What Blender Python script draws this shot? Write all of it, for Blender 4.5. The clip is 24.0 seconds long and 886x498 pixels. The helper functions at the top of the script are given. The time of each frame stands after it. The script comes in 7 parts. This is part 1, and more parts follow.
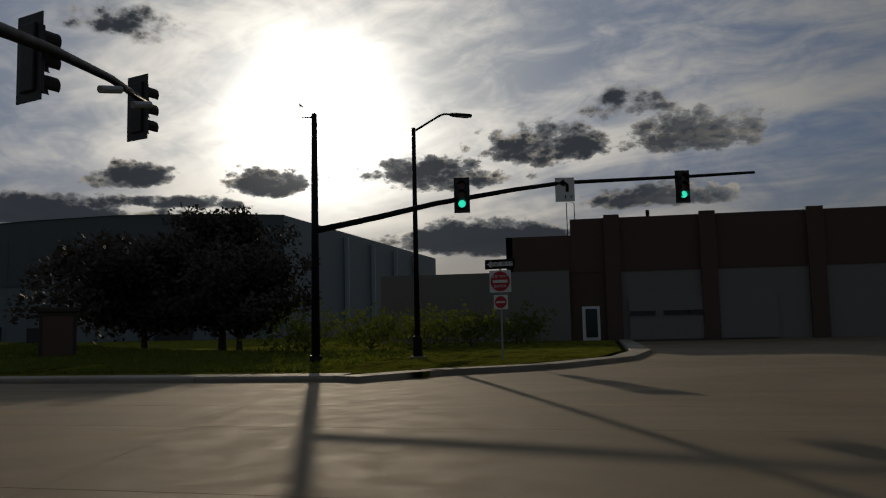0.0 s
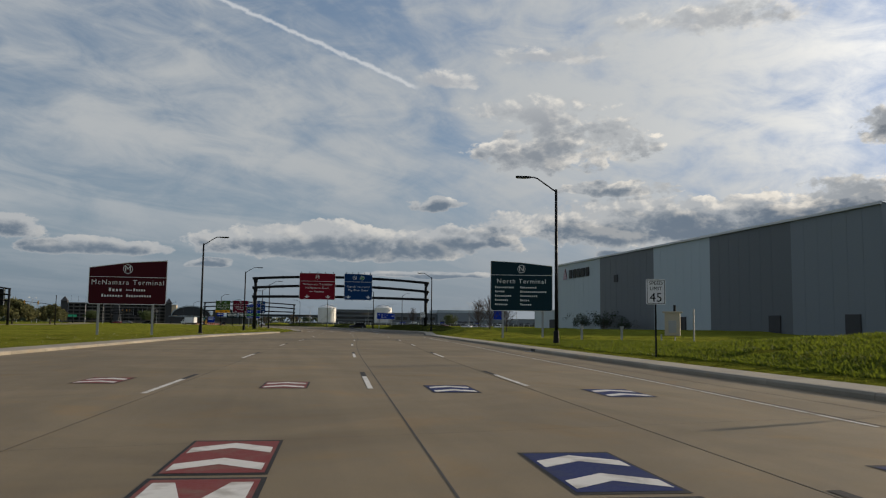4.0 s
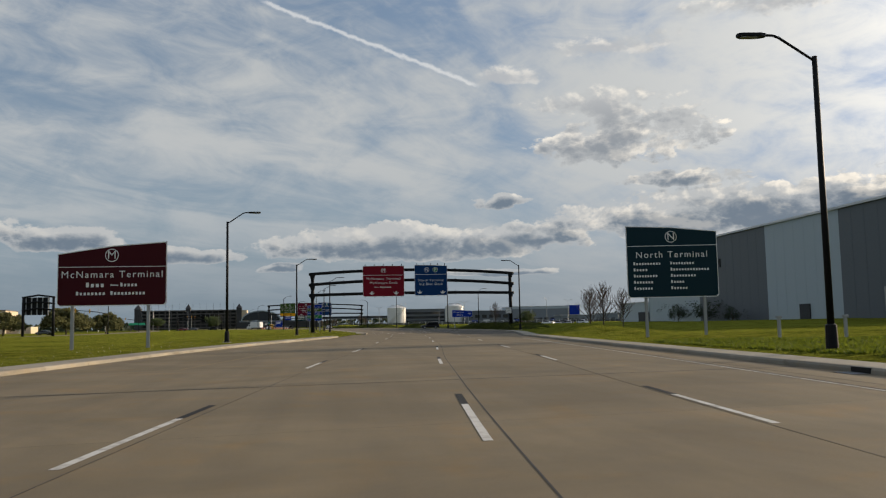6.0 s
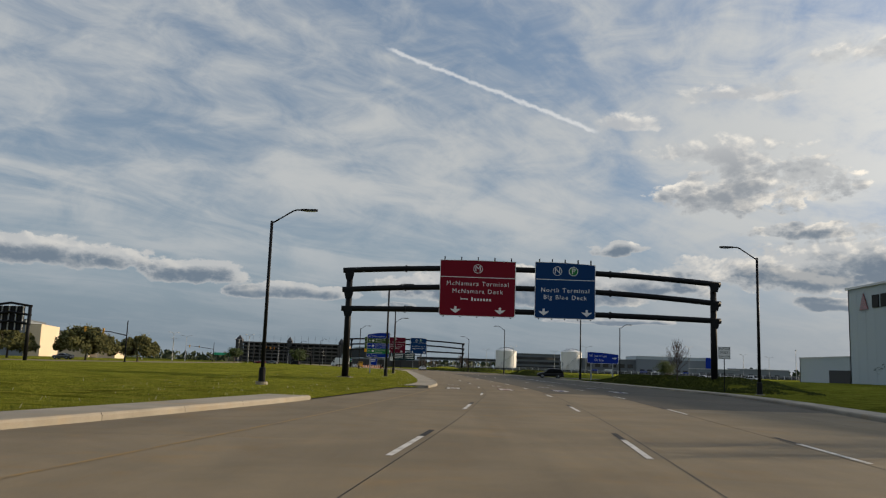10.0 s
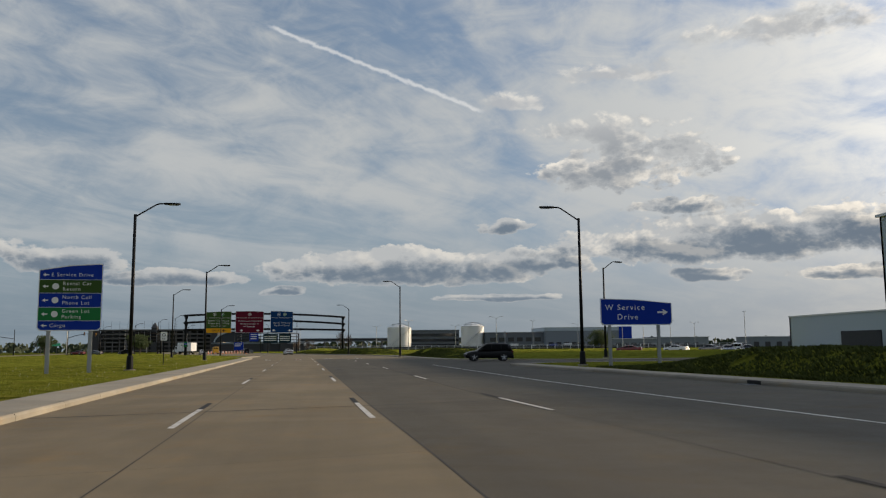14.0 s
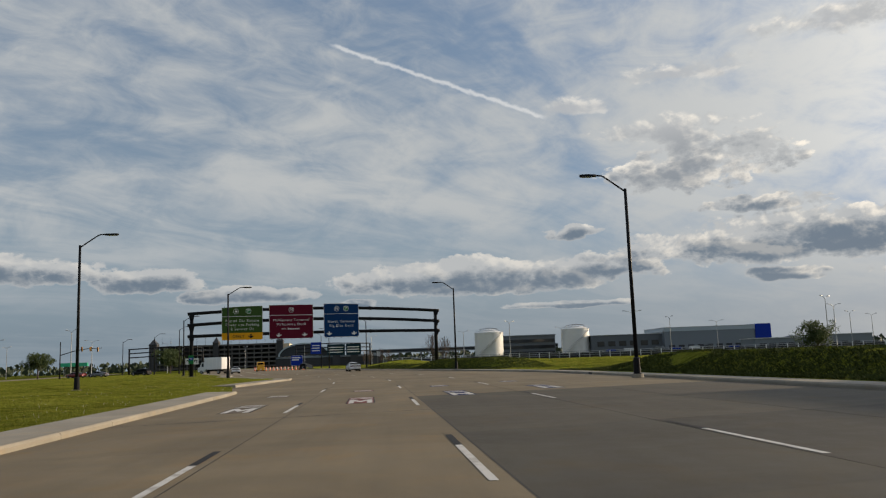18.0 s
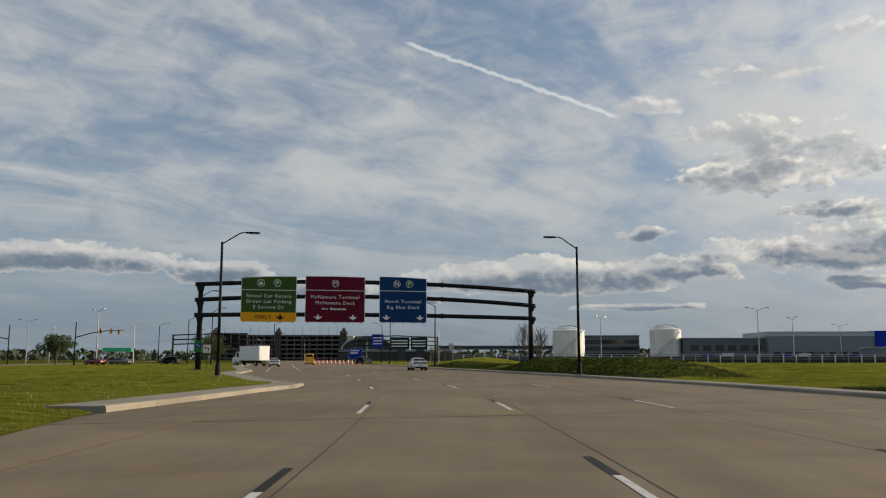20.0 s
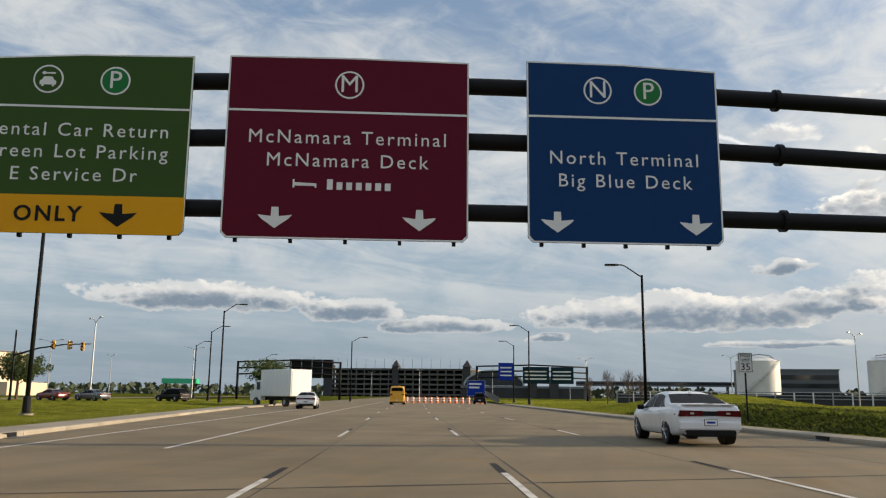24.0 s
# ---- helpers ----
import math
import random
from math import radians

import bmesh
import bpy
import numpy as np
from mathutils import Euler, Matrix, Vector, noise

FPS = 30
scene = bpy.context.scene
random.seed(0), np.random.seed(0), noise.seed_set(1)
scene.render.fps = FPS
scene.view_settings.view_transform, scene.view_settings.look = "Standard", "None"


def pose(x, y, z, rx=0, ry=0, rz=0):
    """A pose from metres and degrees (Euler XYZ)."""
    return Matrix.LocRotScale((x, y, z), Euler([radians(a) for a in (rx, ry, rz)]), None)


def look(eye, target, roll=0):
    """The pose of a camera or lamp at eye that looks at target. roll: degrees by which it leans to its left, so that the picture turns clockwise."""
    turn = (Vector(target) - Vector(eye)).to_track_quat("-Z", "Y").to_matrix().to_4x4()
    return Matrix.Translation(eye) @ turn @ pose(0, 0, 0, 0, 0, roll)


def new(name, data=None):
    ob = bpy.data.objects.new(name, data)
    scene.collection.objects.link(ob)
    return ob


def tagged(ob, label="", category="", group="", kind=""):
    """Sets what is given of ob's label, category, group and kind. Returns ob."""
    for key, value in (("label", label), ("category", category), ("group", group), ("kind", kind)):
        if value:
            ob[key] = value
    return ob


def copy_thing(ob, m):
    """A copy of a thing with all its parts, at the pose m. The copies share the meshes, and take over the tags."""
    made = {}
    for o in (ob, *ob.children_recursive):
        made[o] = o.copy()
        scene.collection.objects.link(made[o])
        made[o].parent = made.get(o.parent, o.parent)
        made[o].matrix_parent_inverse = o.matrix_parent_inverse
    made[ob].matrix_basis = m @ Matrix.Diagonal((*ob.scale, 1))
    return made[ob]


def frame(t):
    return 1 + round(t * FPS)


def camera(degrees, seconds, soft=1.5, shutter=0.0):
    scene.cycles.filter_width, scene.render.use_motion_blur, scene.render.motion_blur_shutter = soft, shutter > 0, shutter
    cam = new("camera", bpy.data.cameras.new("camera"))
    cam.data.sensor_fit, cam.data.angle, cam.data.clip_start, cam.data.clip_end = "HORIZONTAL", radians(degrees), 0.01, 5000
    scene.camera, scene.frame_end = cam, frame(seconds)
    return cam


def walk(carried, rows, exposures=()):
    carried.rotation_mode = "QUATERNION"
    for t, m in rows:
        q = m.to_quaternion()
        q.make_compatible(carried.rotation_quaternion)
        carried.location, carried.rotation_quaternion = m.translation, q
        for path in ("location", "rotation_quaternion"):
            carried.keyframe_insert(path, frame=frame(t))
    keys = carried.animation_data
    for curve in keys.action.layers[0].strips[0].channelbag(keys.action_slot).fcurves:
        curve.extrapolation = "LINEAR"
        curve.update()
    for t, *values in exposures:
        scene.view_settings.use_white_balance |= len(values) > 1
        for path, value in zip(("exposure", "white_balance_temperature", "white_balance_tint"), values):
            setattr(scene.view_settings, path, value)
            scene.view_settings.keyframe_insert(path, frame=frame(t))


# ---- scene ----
cam = camera(57.1, 24.0, soft=1.2)
PATH = [
    (0, (-22.779, -191.079, 1.305), (-20.814, -190.761, 1.499), -1.3),
    (0.5, (-20.543, -189.586, 1.435), (-18.692, -188.846, 1.595), -0.1),
    (1, (-18.898, -188.066, 1.36), (-17.293, -186.889, 1.559), 0.6),
    (1.5, (-16.965, -185.174, 1.366), (-15.653, -183.68, 1.584), 2.4),
    (2, (-15.035, -181.274, 1.313), (-14.017, -179.562, 1.491), 2.8),
    (2.5, (-13.601, -177.091, 1.331), (-12.871, -175.237, 1.508), 3.2),
    (3, (-12.327, -172.513, 1.376), (-11.791, -170.595, 1.557), 2.5),
    (3.5, (-11.368, -167.671, 1.361), (-10.901, -165.735, 1.546), 1.4),
    (5.5, (-9.19, -145.031, 1.33), (-8.895, -143.061, 1.513), -0.5),
    (6, (-8.751, -138.609, 1.333), (-8.491, -136.634, 1.515), -1.1),
    (6.5, (-8.162, -131.945, 1.345), (-8.022, -129.958, 1.524), -1.0),
    (7, (-7.633, -124.706, 1.329), (-7.762, -122.723, 1.559), 0.9),
    (7.5, (-7.008, -117.441, 1.357), (-7.208, -115.472, 1.647), 1.4),
    (8, (-6.252, -110.036, 1.364), (-6.443, -108.067, 1.657), 1.7),
    (8.5, (-5.703, -102.058, 1.351), (-5.833, -100.083, 1.639), 2.1),
    (9, (-5.3, -94.058, 1.386), (-5.372, -92.078, 1.66), 1.8),
    (9.5, (-4.485, -85.734, 1.35), (-4.529, -83.755, 1.637), 2.0),
    (11.5, (-0.968, -50.48, 1.375), (-0.815, -48.502, 1.628), 0.0),
    (12, (-0.271, -41.834, 1.362), (-0.033, -39.86, 1.574), -0.5),
    (12.5, (0.258, -32.965, 1.356), (0.512, -30.992, 1.558), -0.4),
    (13, (0.598, -23.784, 1.36), (0.855, -21.814, 1.584), 0.1),
    (13.5, (0.757, -14.628, 1.376), (1.013, -12.657, 1.602), 0.1),
    (14, (0.794, -5.349, 1.303), (1.046, -3.38, 1.545), -0.5),
    (14.5, (0.624, 4.071, 1.319), (0.892, 6.037, 1.57), -0.7),
    (15, (0.209, 13.393, 1.342), (0.497, 15.356, 1.597), -0.4),
    (15.5, (-0.025, 23.181, 1.345), (0.261, 25.146, 1.585), 0.6),
    (16, (-0.677, 33.308, 1.329), (-0.414, 35.28, 1.534), 0.1),
    (16.5, (-1.151, 43.172, 1.344), (-0.923, 45.148, 1.552), -1.4),
    (17, (-1.594, 53.214, 1.337), (-1.403, 55.192, 1.566), -2.1),
    (17.5, (-2.041, 63.065, 1.382), (-1.901, 65.041, 1.652), -2.2),
    (19.5, (-4.421, 99.769, 1.349), (-4.461, 101.752, 1.608), -0.9),
    (20, (-4.979, 108.736, 1.378), (-5.059, 110.716, 1.645), 0.0),
    (20.5, (-5.426, 117.743, 1.354), (-5.59, 119.716, 1.639), 0.7),
    (21, (-6.013, 126.685, 1.388), (-6.237, 128.639, 1.754), 0.3),
    (21.5, (-6.843, 135.645, 1.362), (-7.099, 137.586, 1.773), -0.1),
    (22, (-7.817, 144.414, 1.332), (-8.101, 146.346, 1.763), -0.6),
    (22.5, (-9.08, 153.468, 1.349), (-9.387, 155.403, 1.751), -0.3),
    (23, (-10.693, 162.745, 1.346), (-11.006, 164.683, 1.728), 0.1),
    (23.5, (-12.282, 172.163, 1.311), (-12.635, 174.099, 1.67), 0.7),
    (24, (-14.28, 181.4, 1.286), (-14.663, 183.331, 1.64), 0.6),
]
EXPOSURES = [(0, -2.0, 6350, 10), (0.6, -2.08, 6300, 10), (1.4, -1.95, 6250, 10), (2.2, -1.45, 6180, 10), (3.0, -0.62, 6180, 10), (3.5, -0.38, 6250, 10), (5.0, -0.04, 6450, 10), (7, -0.02, 6500, 10), (12.2, -0.03, 6500, 10), (13.0, 0.1, 6500, 10), (13.8, -0.06, 6500, 10), (15, -0.09, 6500, 10), (21, -0.02, 6500, 10), (22.4, 0.0, 6500, 10), (23.2, 0.14, 6550, 10), (24, 0.40, 6600, 10)]
walk(cam, [(t, look(*row)) for t, *row in PATH], EXPOSURES)

# ---- light ----
SUN_AZ, SUN_EL = 17.8, 14.5  # degrees from +x towards +y, and above the horizon
SUN_DIR = Vector((math.cos(radians(SUN_EL)) * math.cos(radians(SUN_AZ)), math.cos(radians(SUN_EL)) * math.sin(radians(SUN_AZ)), math.sin(radians(SUN_EL))))
sun_data = bpy.data.lights.new("sun", "SUN")
sun_data.energy, sun_data.angle, sun_data.color = 4.8, radians(0.6), (1.0, 0.80, 0.55)
sun = new("sun", sun_data)
sun.matrix_world = look((0, 0, 60), Vector((0, 0, 60)) - SUN_DIR)


class Nodes:
    """A small wrapper to write node trees as expressions."""

    def __init__(self, tree):
        self.tree = tree

    def add(self, kind):
        return self.tree.nodes.new(kind)

    def dot(self, vector, fixed):
        node = self.add("ShaderNodeVectorMath")
        node.operation = "DOT_PRODUCT"
        self.put(node.inputs[0], vector)
        node.inputs[1].default_value = fixed
        return node.outputs["Value"]

    def put(self, socket, value):
        if isinstance(value, bpy.types.NodeSocket):
            self.tree.links.new(value, socket)
        else:
            socket.default_value = value

    def m(self, op, a, b=0.0, c=0.0, clamp=False):
        node = self.add("ShaderNodeMath")
        node.operation, node.use_clamp = op, clamp
        for n, v in enumerate((a, b, c)):
            self.put(node.inputs[n], v)
        return node.outputs[0]

    def step(self, v, lo, hi, a=0.0, b=1.0):
        node = self.add("ShaderNodeMapRange")
        node.interpolation_type = "SMOOTHSTEP"
        for n, x in enumerate((v, lo, hi, a, b)):
            self.put(node.inputs[n], x)
        return node.outputs[0]

    def vec(self, x, y, z):
        node = self.add("ShaderNodeCombineXYZ")
        for n, v in enumerate((x, y, z)):
            self.put(node.inputs[n], v)
        return node.outputs[0]

    def noise(self, vector, scale, detail=4.0, rough=0.5, warp=0.0, out=0):
        node = self.add("ShaderNodeTexNoise")
        self.put(node.inputs["Vector"], vector)
        self.put(node.inputs["Scale"], scale)
        self.put(node.inputs["Detail"], detail)
        self.put(node.inputs["Roughness"], rough)
        self.put(node.inputs["Distortion"], warp)
        return node.outputs[out]

    def mix(self, f, a, b, blend="MIX"):
        node = self.add("ShaderNodeMix")
        node.data_type, node.blend_type = "RGBA", blend
        self.put(node.inputs[0], f)
        self.put(node.inputs[6], a if isinstance(a, bpy.types.NodeSocket) else (*a, 1))
        self.put(node.inputs[7], b if isinstance(b, bpy.types.NodeSocket) else (*b, 1))
        return node.outputs[2]


def make_world():
    world = bpy.data.worlds.new("sky")
    world.use_nodes = True
    scene.world = world
    tree = world.node_tree
    tree.nodes.clear()
    k = Nodes(tree)
    way = k.add("ShaderNodeTexCoord").outputs["Generated"]
    split = k.add("ShaderNodeSeparateXYZ")
    k.put(split.inputs[0], way)
    dx, dy, dz = split.outputs
    sky = k.add("ShaderNodeTexSky")
    sky.sky_type, sky.sun_disc = "NISHITA", False
    sky.sun_elevation, sky.sun_rotation = radians(SUN_EL), radians(90 - SUN_AZ)
    clear = k.mix(1.0, sky.outputs[0], (0.1, 0.1, 0.1), "MULTIPLY")
    az = k.m("MULTIPLY", k.m("ARCTAN2", dx, dy), 57.2958)
    el = k.m("MULTIPLY", k.m("ARCSINE", dz), 57.2958)
    up = k.m("MAXIMUM", dz, 0.0)
    # sheets of cloud, drawn on flat layers overhead so that they shrink towards the horizon
    low = k.m("DIVIDE", 1.0, k.m("ADD", up, 0.10))
    px, py = k.m("MULTIPLY", dx, low), k.m("MULTIPLY", dy, low)
    # high streaks that lie along the vapour trail
    a = radians(50)
    u = k.m("ADD", k.m("MULTIPLY", px, math.cos(a)), k.m("MULTIPLY", py, math.sin(a)))
    v = k.m("SUBTRACT", k.m("MULTIPLY", py, math.cos(a)), k.m("MULTIPLY", px, math.sin(a)))
    drift = k.noise(k.vec(k.m("MULTIPLY", u, 0.7), k.m("MULTIPLY", v, 0.9), 1.0), 0.8, 3, 0.5)
    v2 = k.m("ADD", v, k.m("MULTIPLY", k.m("SUBTRACT", drift, 0.5), 0.9))
    streak = k.noise(k.vec(k.m("MULTIPLY", u, 0.55), k.m("MULTIPLY", v2, 1.5), 4.0), 1.1, 10, 0.58, 0.8)
    fibre = k.noise(k.vec(k.m("MULTIPLY", u, 0.9), k.m("MULTIPLY", v2, 4.6), 7.0), 1.6, 8, 0.62, 0.5)
    veil = k.noise(k.vec(k.m("MULTIPLY", u, 0.6), k.m("MULTIPLY", v, 0.9), 9.0), 0.9, 6, 0.55, 0.4)
    puff = k.noise(k.vec(k.m("MULTIPLY", az, 0.12), k.m("MULTIPLY", el, 0.26), 2.0), 1.7, 8, 0.6, 0.6)
    total = k.m("ADD", k.m("ADD", k.m("MULTIPLY", streak, 0.42), k.m("MULTIPLY", veil, 0.30)), k.m("ADD", k.m("MULTIPLY", puff, 0.32), k.m("MULTIPLY", fibre, 0.08)))
    # broad thicker and thinner places of the veil: azimuth, elevation, half sizes and weight
    for a0, e0, w, h, gain in ((5.5, 22.5, 9, 5, -0.025), (-15, 16, 14, 4, -0.03), (-10, 10.5, 24, 4, 0.05), (27, 14, 16, 9, 0.09), (-12, 24, 9, 3, 0.03), (30, 23, 14, 5, 0.05), (22, 13.5, 9, 5, 0.07)):
        p, q = k.m("DIVIDE", k.m("SUBTRACT", az, a0), w), k.m("DIVIDE", k.m("SUBTRACT", el, e0), h)
        one = k.m("SUBTRACT", 1.0, k.m("ADD", k.m("MULTIPLY", p, p), k.m("MULTIPLY", q, q)))
        total = k.m("ADD", total, k.m("MULTIPLY", k.step(one, -0.2, 1.0), gain))
    thin = k.step(total, 0.46, 0.69)
    return k, tree, dict(az=az, el=el, thin=thin, clear=clear, way=way)


def finish_world(k, tree, s):
    az, el = s["az"], s["el"]
    angles = k.vec(k.m("MULTIPLY", az, 0.1), k.m("MULTIPLY", el, 0.16), 0.0)
    nudged = k.vec(k.m("ADD", k.m("MULTIPLY", az, 0.1), 0.03), k.m("ADD", k.m("MULTIPLY", el, 0.16), 0.06), 0.0)
    fluff, above = k.noise(angles, 2.9, 12, 0.58, 0.25), k.noise(nudged, 2.9, 4, 0.5, 0.25)
    swirl = k.noise(angles, 9.0, 3, 0.5, out=1)
    lumps = k.add("ShaderNodeTexVoronoi")
    k.put(lumps.inputs["Vector"], k.mix(0.055, angles, swirl, "ADD"))
    lumps.inputs["Scale"].default_value, lumps.inputs["Detail"].default_value, lumps.inputs["Roughness"].default_value = 7.0, 4.0, 0.6
    # nearness to the sun brightens the veil
    cosine = k.m("MAXIMUM", k.dot(s["way"], SUN_DIR), 0.0)
    broad = k.m("POWER", cosine, 2.2)
    tight = k.m("POWER", cosine, 90.0)
    core = k.m("POWER", cosine, 330.0)
    blue = k.mix(k.step(el, 3.0, 40.0), (0.235, 0.315, 0.41), (0.18, 0.265, 0.41))
    blue = k.mix(0.3, blue, s["clear"])
    blue = k.mix(k.m("POWER", cosine, 4.0), blue, (0.36, 0.52, 0.88))
    blue = k.mix(k.m("POWER", cosine, 22.0), blue, (1.6, 1.6, 1.5))
    flare, nearer = k.m("POWER", cosine, 14.0), k.m("POWER", cosine, 5.5)
    pale = k.mix(flare, k.mix(nearer, (0.51, 0.53, 0.535), (1.25, 1.22, 1.15)), (3.5, 3.25, 2.85))
    sky = k.mix(s["thin"], blue, pale)
    # flat grey-blue haze along the horizon, behind the low clouds
    haze = k.mix(broad, k.mix(k.step(el, 0.0, 9.0), (0.185, 0.245, 0.30), (0.30, 0.365, 0.42)), (0.50, 0.50, 0.50))
    haze = k.mix(k.m("POWER", cosine, 9.0), haze, (1.2, 1.02, 0.72))
    sky = k.mix(k.m("MULTIPLY", k.step(el, 13.0, 1.0), 0.8), sky, haze)
    # broken low clouds: single heaps with flat feet, their edges torn into lumps
    # (azimuth, elevation, half width, half height) in degrees, azimuth from +y to the right
    heaps = [(21, 12.2, 8.0, 3.0), (19.5, 14.6, 5.4, 1.8), (5.5, 5.4, 13.5, 1.8), (13.5, 5.8, 5.0, 1.4), (27.5, 6.9, 15, 2.5), (39, 7.4, 11, 2.4), (-17.5, 5.6, 4.2, 1.15), (-11.5, 4.7, 5.4, 0.95), (-27, 6.2, 9.0, 1.5), (11.5, 8.4, 2.4, 0.8), (12.3, 17.0, 3.0, 1.1), (20.5, 18.6, 5.6, 1.1), (31.5, 20.2, 7.5, 1.5), (25.5, 4.7, 2.6, 0.8), (36, 4.6, 7, 0.7), (11, 3.5, 5, 0.45), (-4, 4.0, 2.0, 0.5), (34, 24.5, 6, 1.2), (15, 14.8, 3.4, 0.9), (24, 9.3, 5.0, 0.8),
             (59, 10.4, 3.2, 1.4), (69, 10.2, 4.6, 1.5), (80, 10.6, 7.0, 1.9), (88.3, 12.3, 6.0, 2.4), (98, 12.6, 6.4, 2.2), (94.5, 14.9, 3.6, 1.7), (59, 20, 4.4, 1.7), (55.5, 7.9, 9.5, 1.3), (84, 6.0, 8.5, 1.9), (42.4, 12.4, 3.6, 1.5), (46, 9.2, 2.8, 1.0), (96, 8.6, 7, 1.3), (63, 8.8, 6, 0.8)]
    spread = k.add("ShaderNodeTexNoise")
    k.put(spread.inputs["Vector"], k.vec(k.m("MULTIPLY", az, 0.1), k.m("MULTIPLY", el, 0.22), 5.0))
    spread.inputs["Scale"].default_value, spread.inputs["Detail"].default_value = 1.9, 3.0
    bend = k.add("ShaderNodeSeparateXYZ")
    k.put(bend.inputs[0], spread.outputs["Color"])
    az = k.m("ADD", az, k.m("MULTIPLY", k.m("SUBTRACT", bend.outputs[0], 0.5), 5.0))
    el = k.m("ADD", el, k.m("MULTIPLY", k.m("SUBTRACT", bend.outputs[1], 0.5), 1.2))
    body, lower = None, None
    for a, e, w, h in heaps:
        u, v = k.m("DIVIDE", k.m("SUBTRACT", az, a), w), k.m("DIVIDE", k.m("SUBTRACT", el, e), h)
        v = k.m("ADD", v, k.m("MULTIPLY", k.m("MINIMUM", v, 0.0), 0.6))
        one = k.m("SUBTRACT", 1.0, k.m("ADD", k.m("MULTIPLY", u, u), k.m("MULTIPLY", v, v)))
        tall = k.m("SUBTRACT", one, k.m("MULTIPLY", v, 1.1))
        body = one if body is None else k.m("MAXIMUM", body, one)
        lower = tall if lower is None else k.m("MAXIMUM", lower, tall)
    torn = k.m("ADD", k.m("MULTIPLY", k.m("SUBTRACT", fluff, 0.47), 3.5), k.m("MULTIPLY", k.m("SUBTRACT", 0.58, lumps.outputs["Distance"]), 0.95))
    solid = k.m("ADD", k.m("MULTIPLY", k.m("MAXIMUM", body, -2.0), k.step(s["el"], 9.5, 6.5, 1.6, 2.5)), torn)
    high = k.step(s["el"], 12.5, 16.5)  # the upper heaps are thin and soft
    mask = k.mix(high, k.step(solid, -0.02, 0.5), k.step(solid, -0.3, 1.3))
    lit = k.step(k.m("SUBTRACT", fluff, above), -0.03, 0.14)
    shade = k.step(k.m("ADD", lower, k.m("MULTIPLY", torn, 0.45)), -0.05, 0.8)
    rim = k.step(solid, 0.1, 1.4, 0.2, 1.0)
    dark = k.mix(k.step(s["el"], 8.0, 13.0), (0.155, 0.20, 0.255), k.mix(high, (0.29, 0.315, 0.345), (0.50, 0.51, 0.52)))
    dark = k.mix(k.step(nearer, 0.1, 0.75), dark, (0.09, 0.105, 0.13))
    bright = k.mix(lit, (0.52, 0.53, 0.53), k.mix(broad, k.mix(k.step(s["el"], 4.0, 11.0), (0.56, 0.555, 0.535), (0.82, 0.79, 0.73)), (1.35, 1.2, 0.98)))
    against = k.step(nearer, 0.1, 0.75)  # clouds before the sun are dark in the middle and bright at the edge
    depth = k.m("MULTIPLY", k.m("MULTIPLY", shade, rim), k.m("SUBTRACT", 1.0, k.m("MULTIPLY", lit, 0.3)))
    depth = k.m("MAXIMUM", depth, k.m("MULTIPLY", against, k.step(solid, 0.25, 1.0)))
    heap = k.mix(depth, bright, dark)
    heap = k.mix(k.m("MULTIPLY", k.step(s["el"], 6.0, 0.5), 0.45), heap, haze)
    veiled = k.mix(k.step(nearer, 0.1, 0.75), k.mix(high, (0.92, 0.92, 0.92), (0.8, 0.8, 0.8)), (0.985, 0.985, 0.985))
    sky = k.mix(k.m("MULTIPLY", mask, veiled), sky, heap)
    # the vapour trail: a thin great circle between two directions
    def direction(a, e):
        return Vector((math.cos(radians(e)) * math.sin(radians(a)), math.cos(radians(e)) * math.cos(radians(a)), math.sin(radians(e))))
    start, end = direction(*TRAIL[0]), direction(*TRAIL[1])
    across = start.cross(end).normalized()
    along = (end - start).normalized()
    off, run = k.dot(s["way"], across), k.dot(s["way"], along)
    wobble = k.m("MULTIPLY", k.m("SUBTRACT", k.noise(s["way"], 75, 4, 0.65), 0.5), 0.0075)
    trail = k.step(k.m("ABSOLUTE", k.m("ADD", off, wobble)), 0.0036, 0.0004)
    trail = k.m("MULTIPLY", trail, k.m("MULTIPLY", k.step(run, start.dot(along) - 0.004, start.dot(along) + 0.012), k.step(run, end.dot(along) + 0.006, end.dot(along) - 0.01)))
    sky = k.mix(k.m("MULTIPLY", trail, 0.62), sky, (0.80, 0.80, 0.79))
    # glare of the sun behind the veil
    glow = k.mix(1.0, k.mix(1.0, (1.0, 0.93, 0.8), k.vec(tight, tight, tight), "MULTIPLY"), (1.6, 1.6, 1.6), "MULTIPLY")
    clear_of = k.m("SUBTRACT", 1.0, k.m("MULTIPLY", mask, 0.95))
    sky = k.mix(clear_of, sky, glow, "ADD")
    sky = k.mix(clear_of, sky, k.mix(1.0, k.vec(core, core, core), (9.5, 9.0, 8.0), "MULTIPLY"), "ADD")
    back = k.add("ShaderNodeBackground")
    k.put(back.inputs[0], sky)
    back.inputs[1].default_value = 1.0
    out = k.add("ShaderNodeOutputWorld")
    tree.links.new(back.outputs[0], out.inputs[0])


TRAIL = ((-5.2, 21.9), (10.2, 16.5))
finish_world(*make_world())


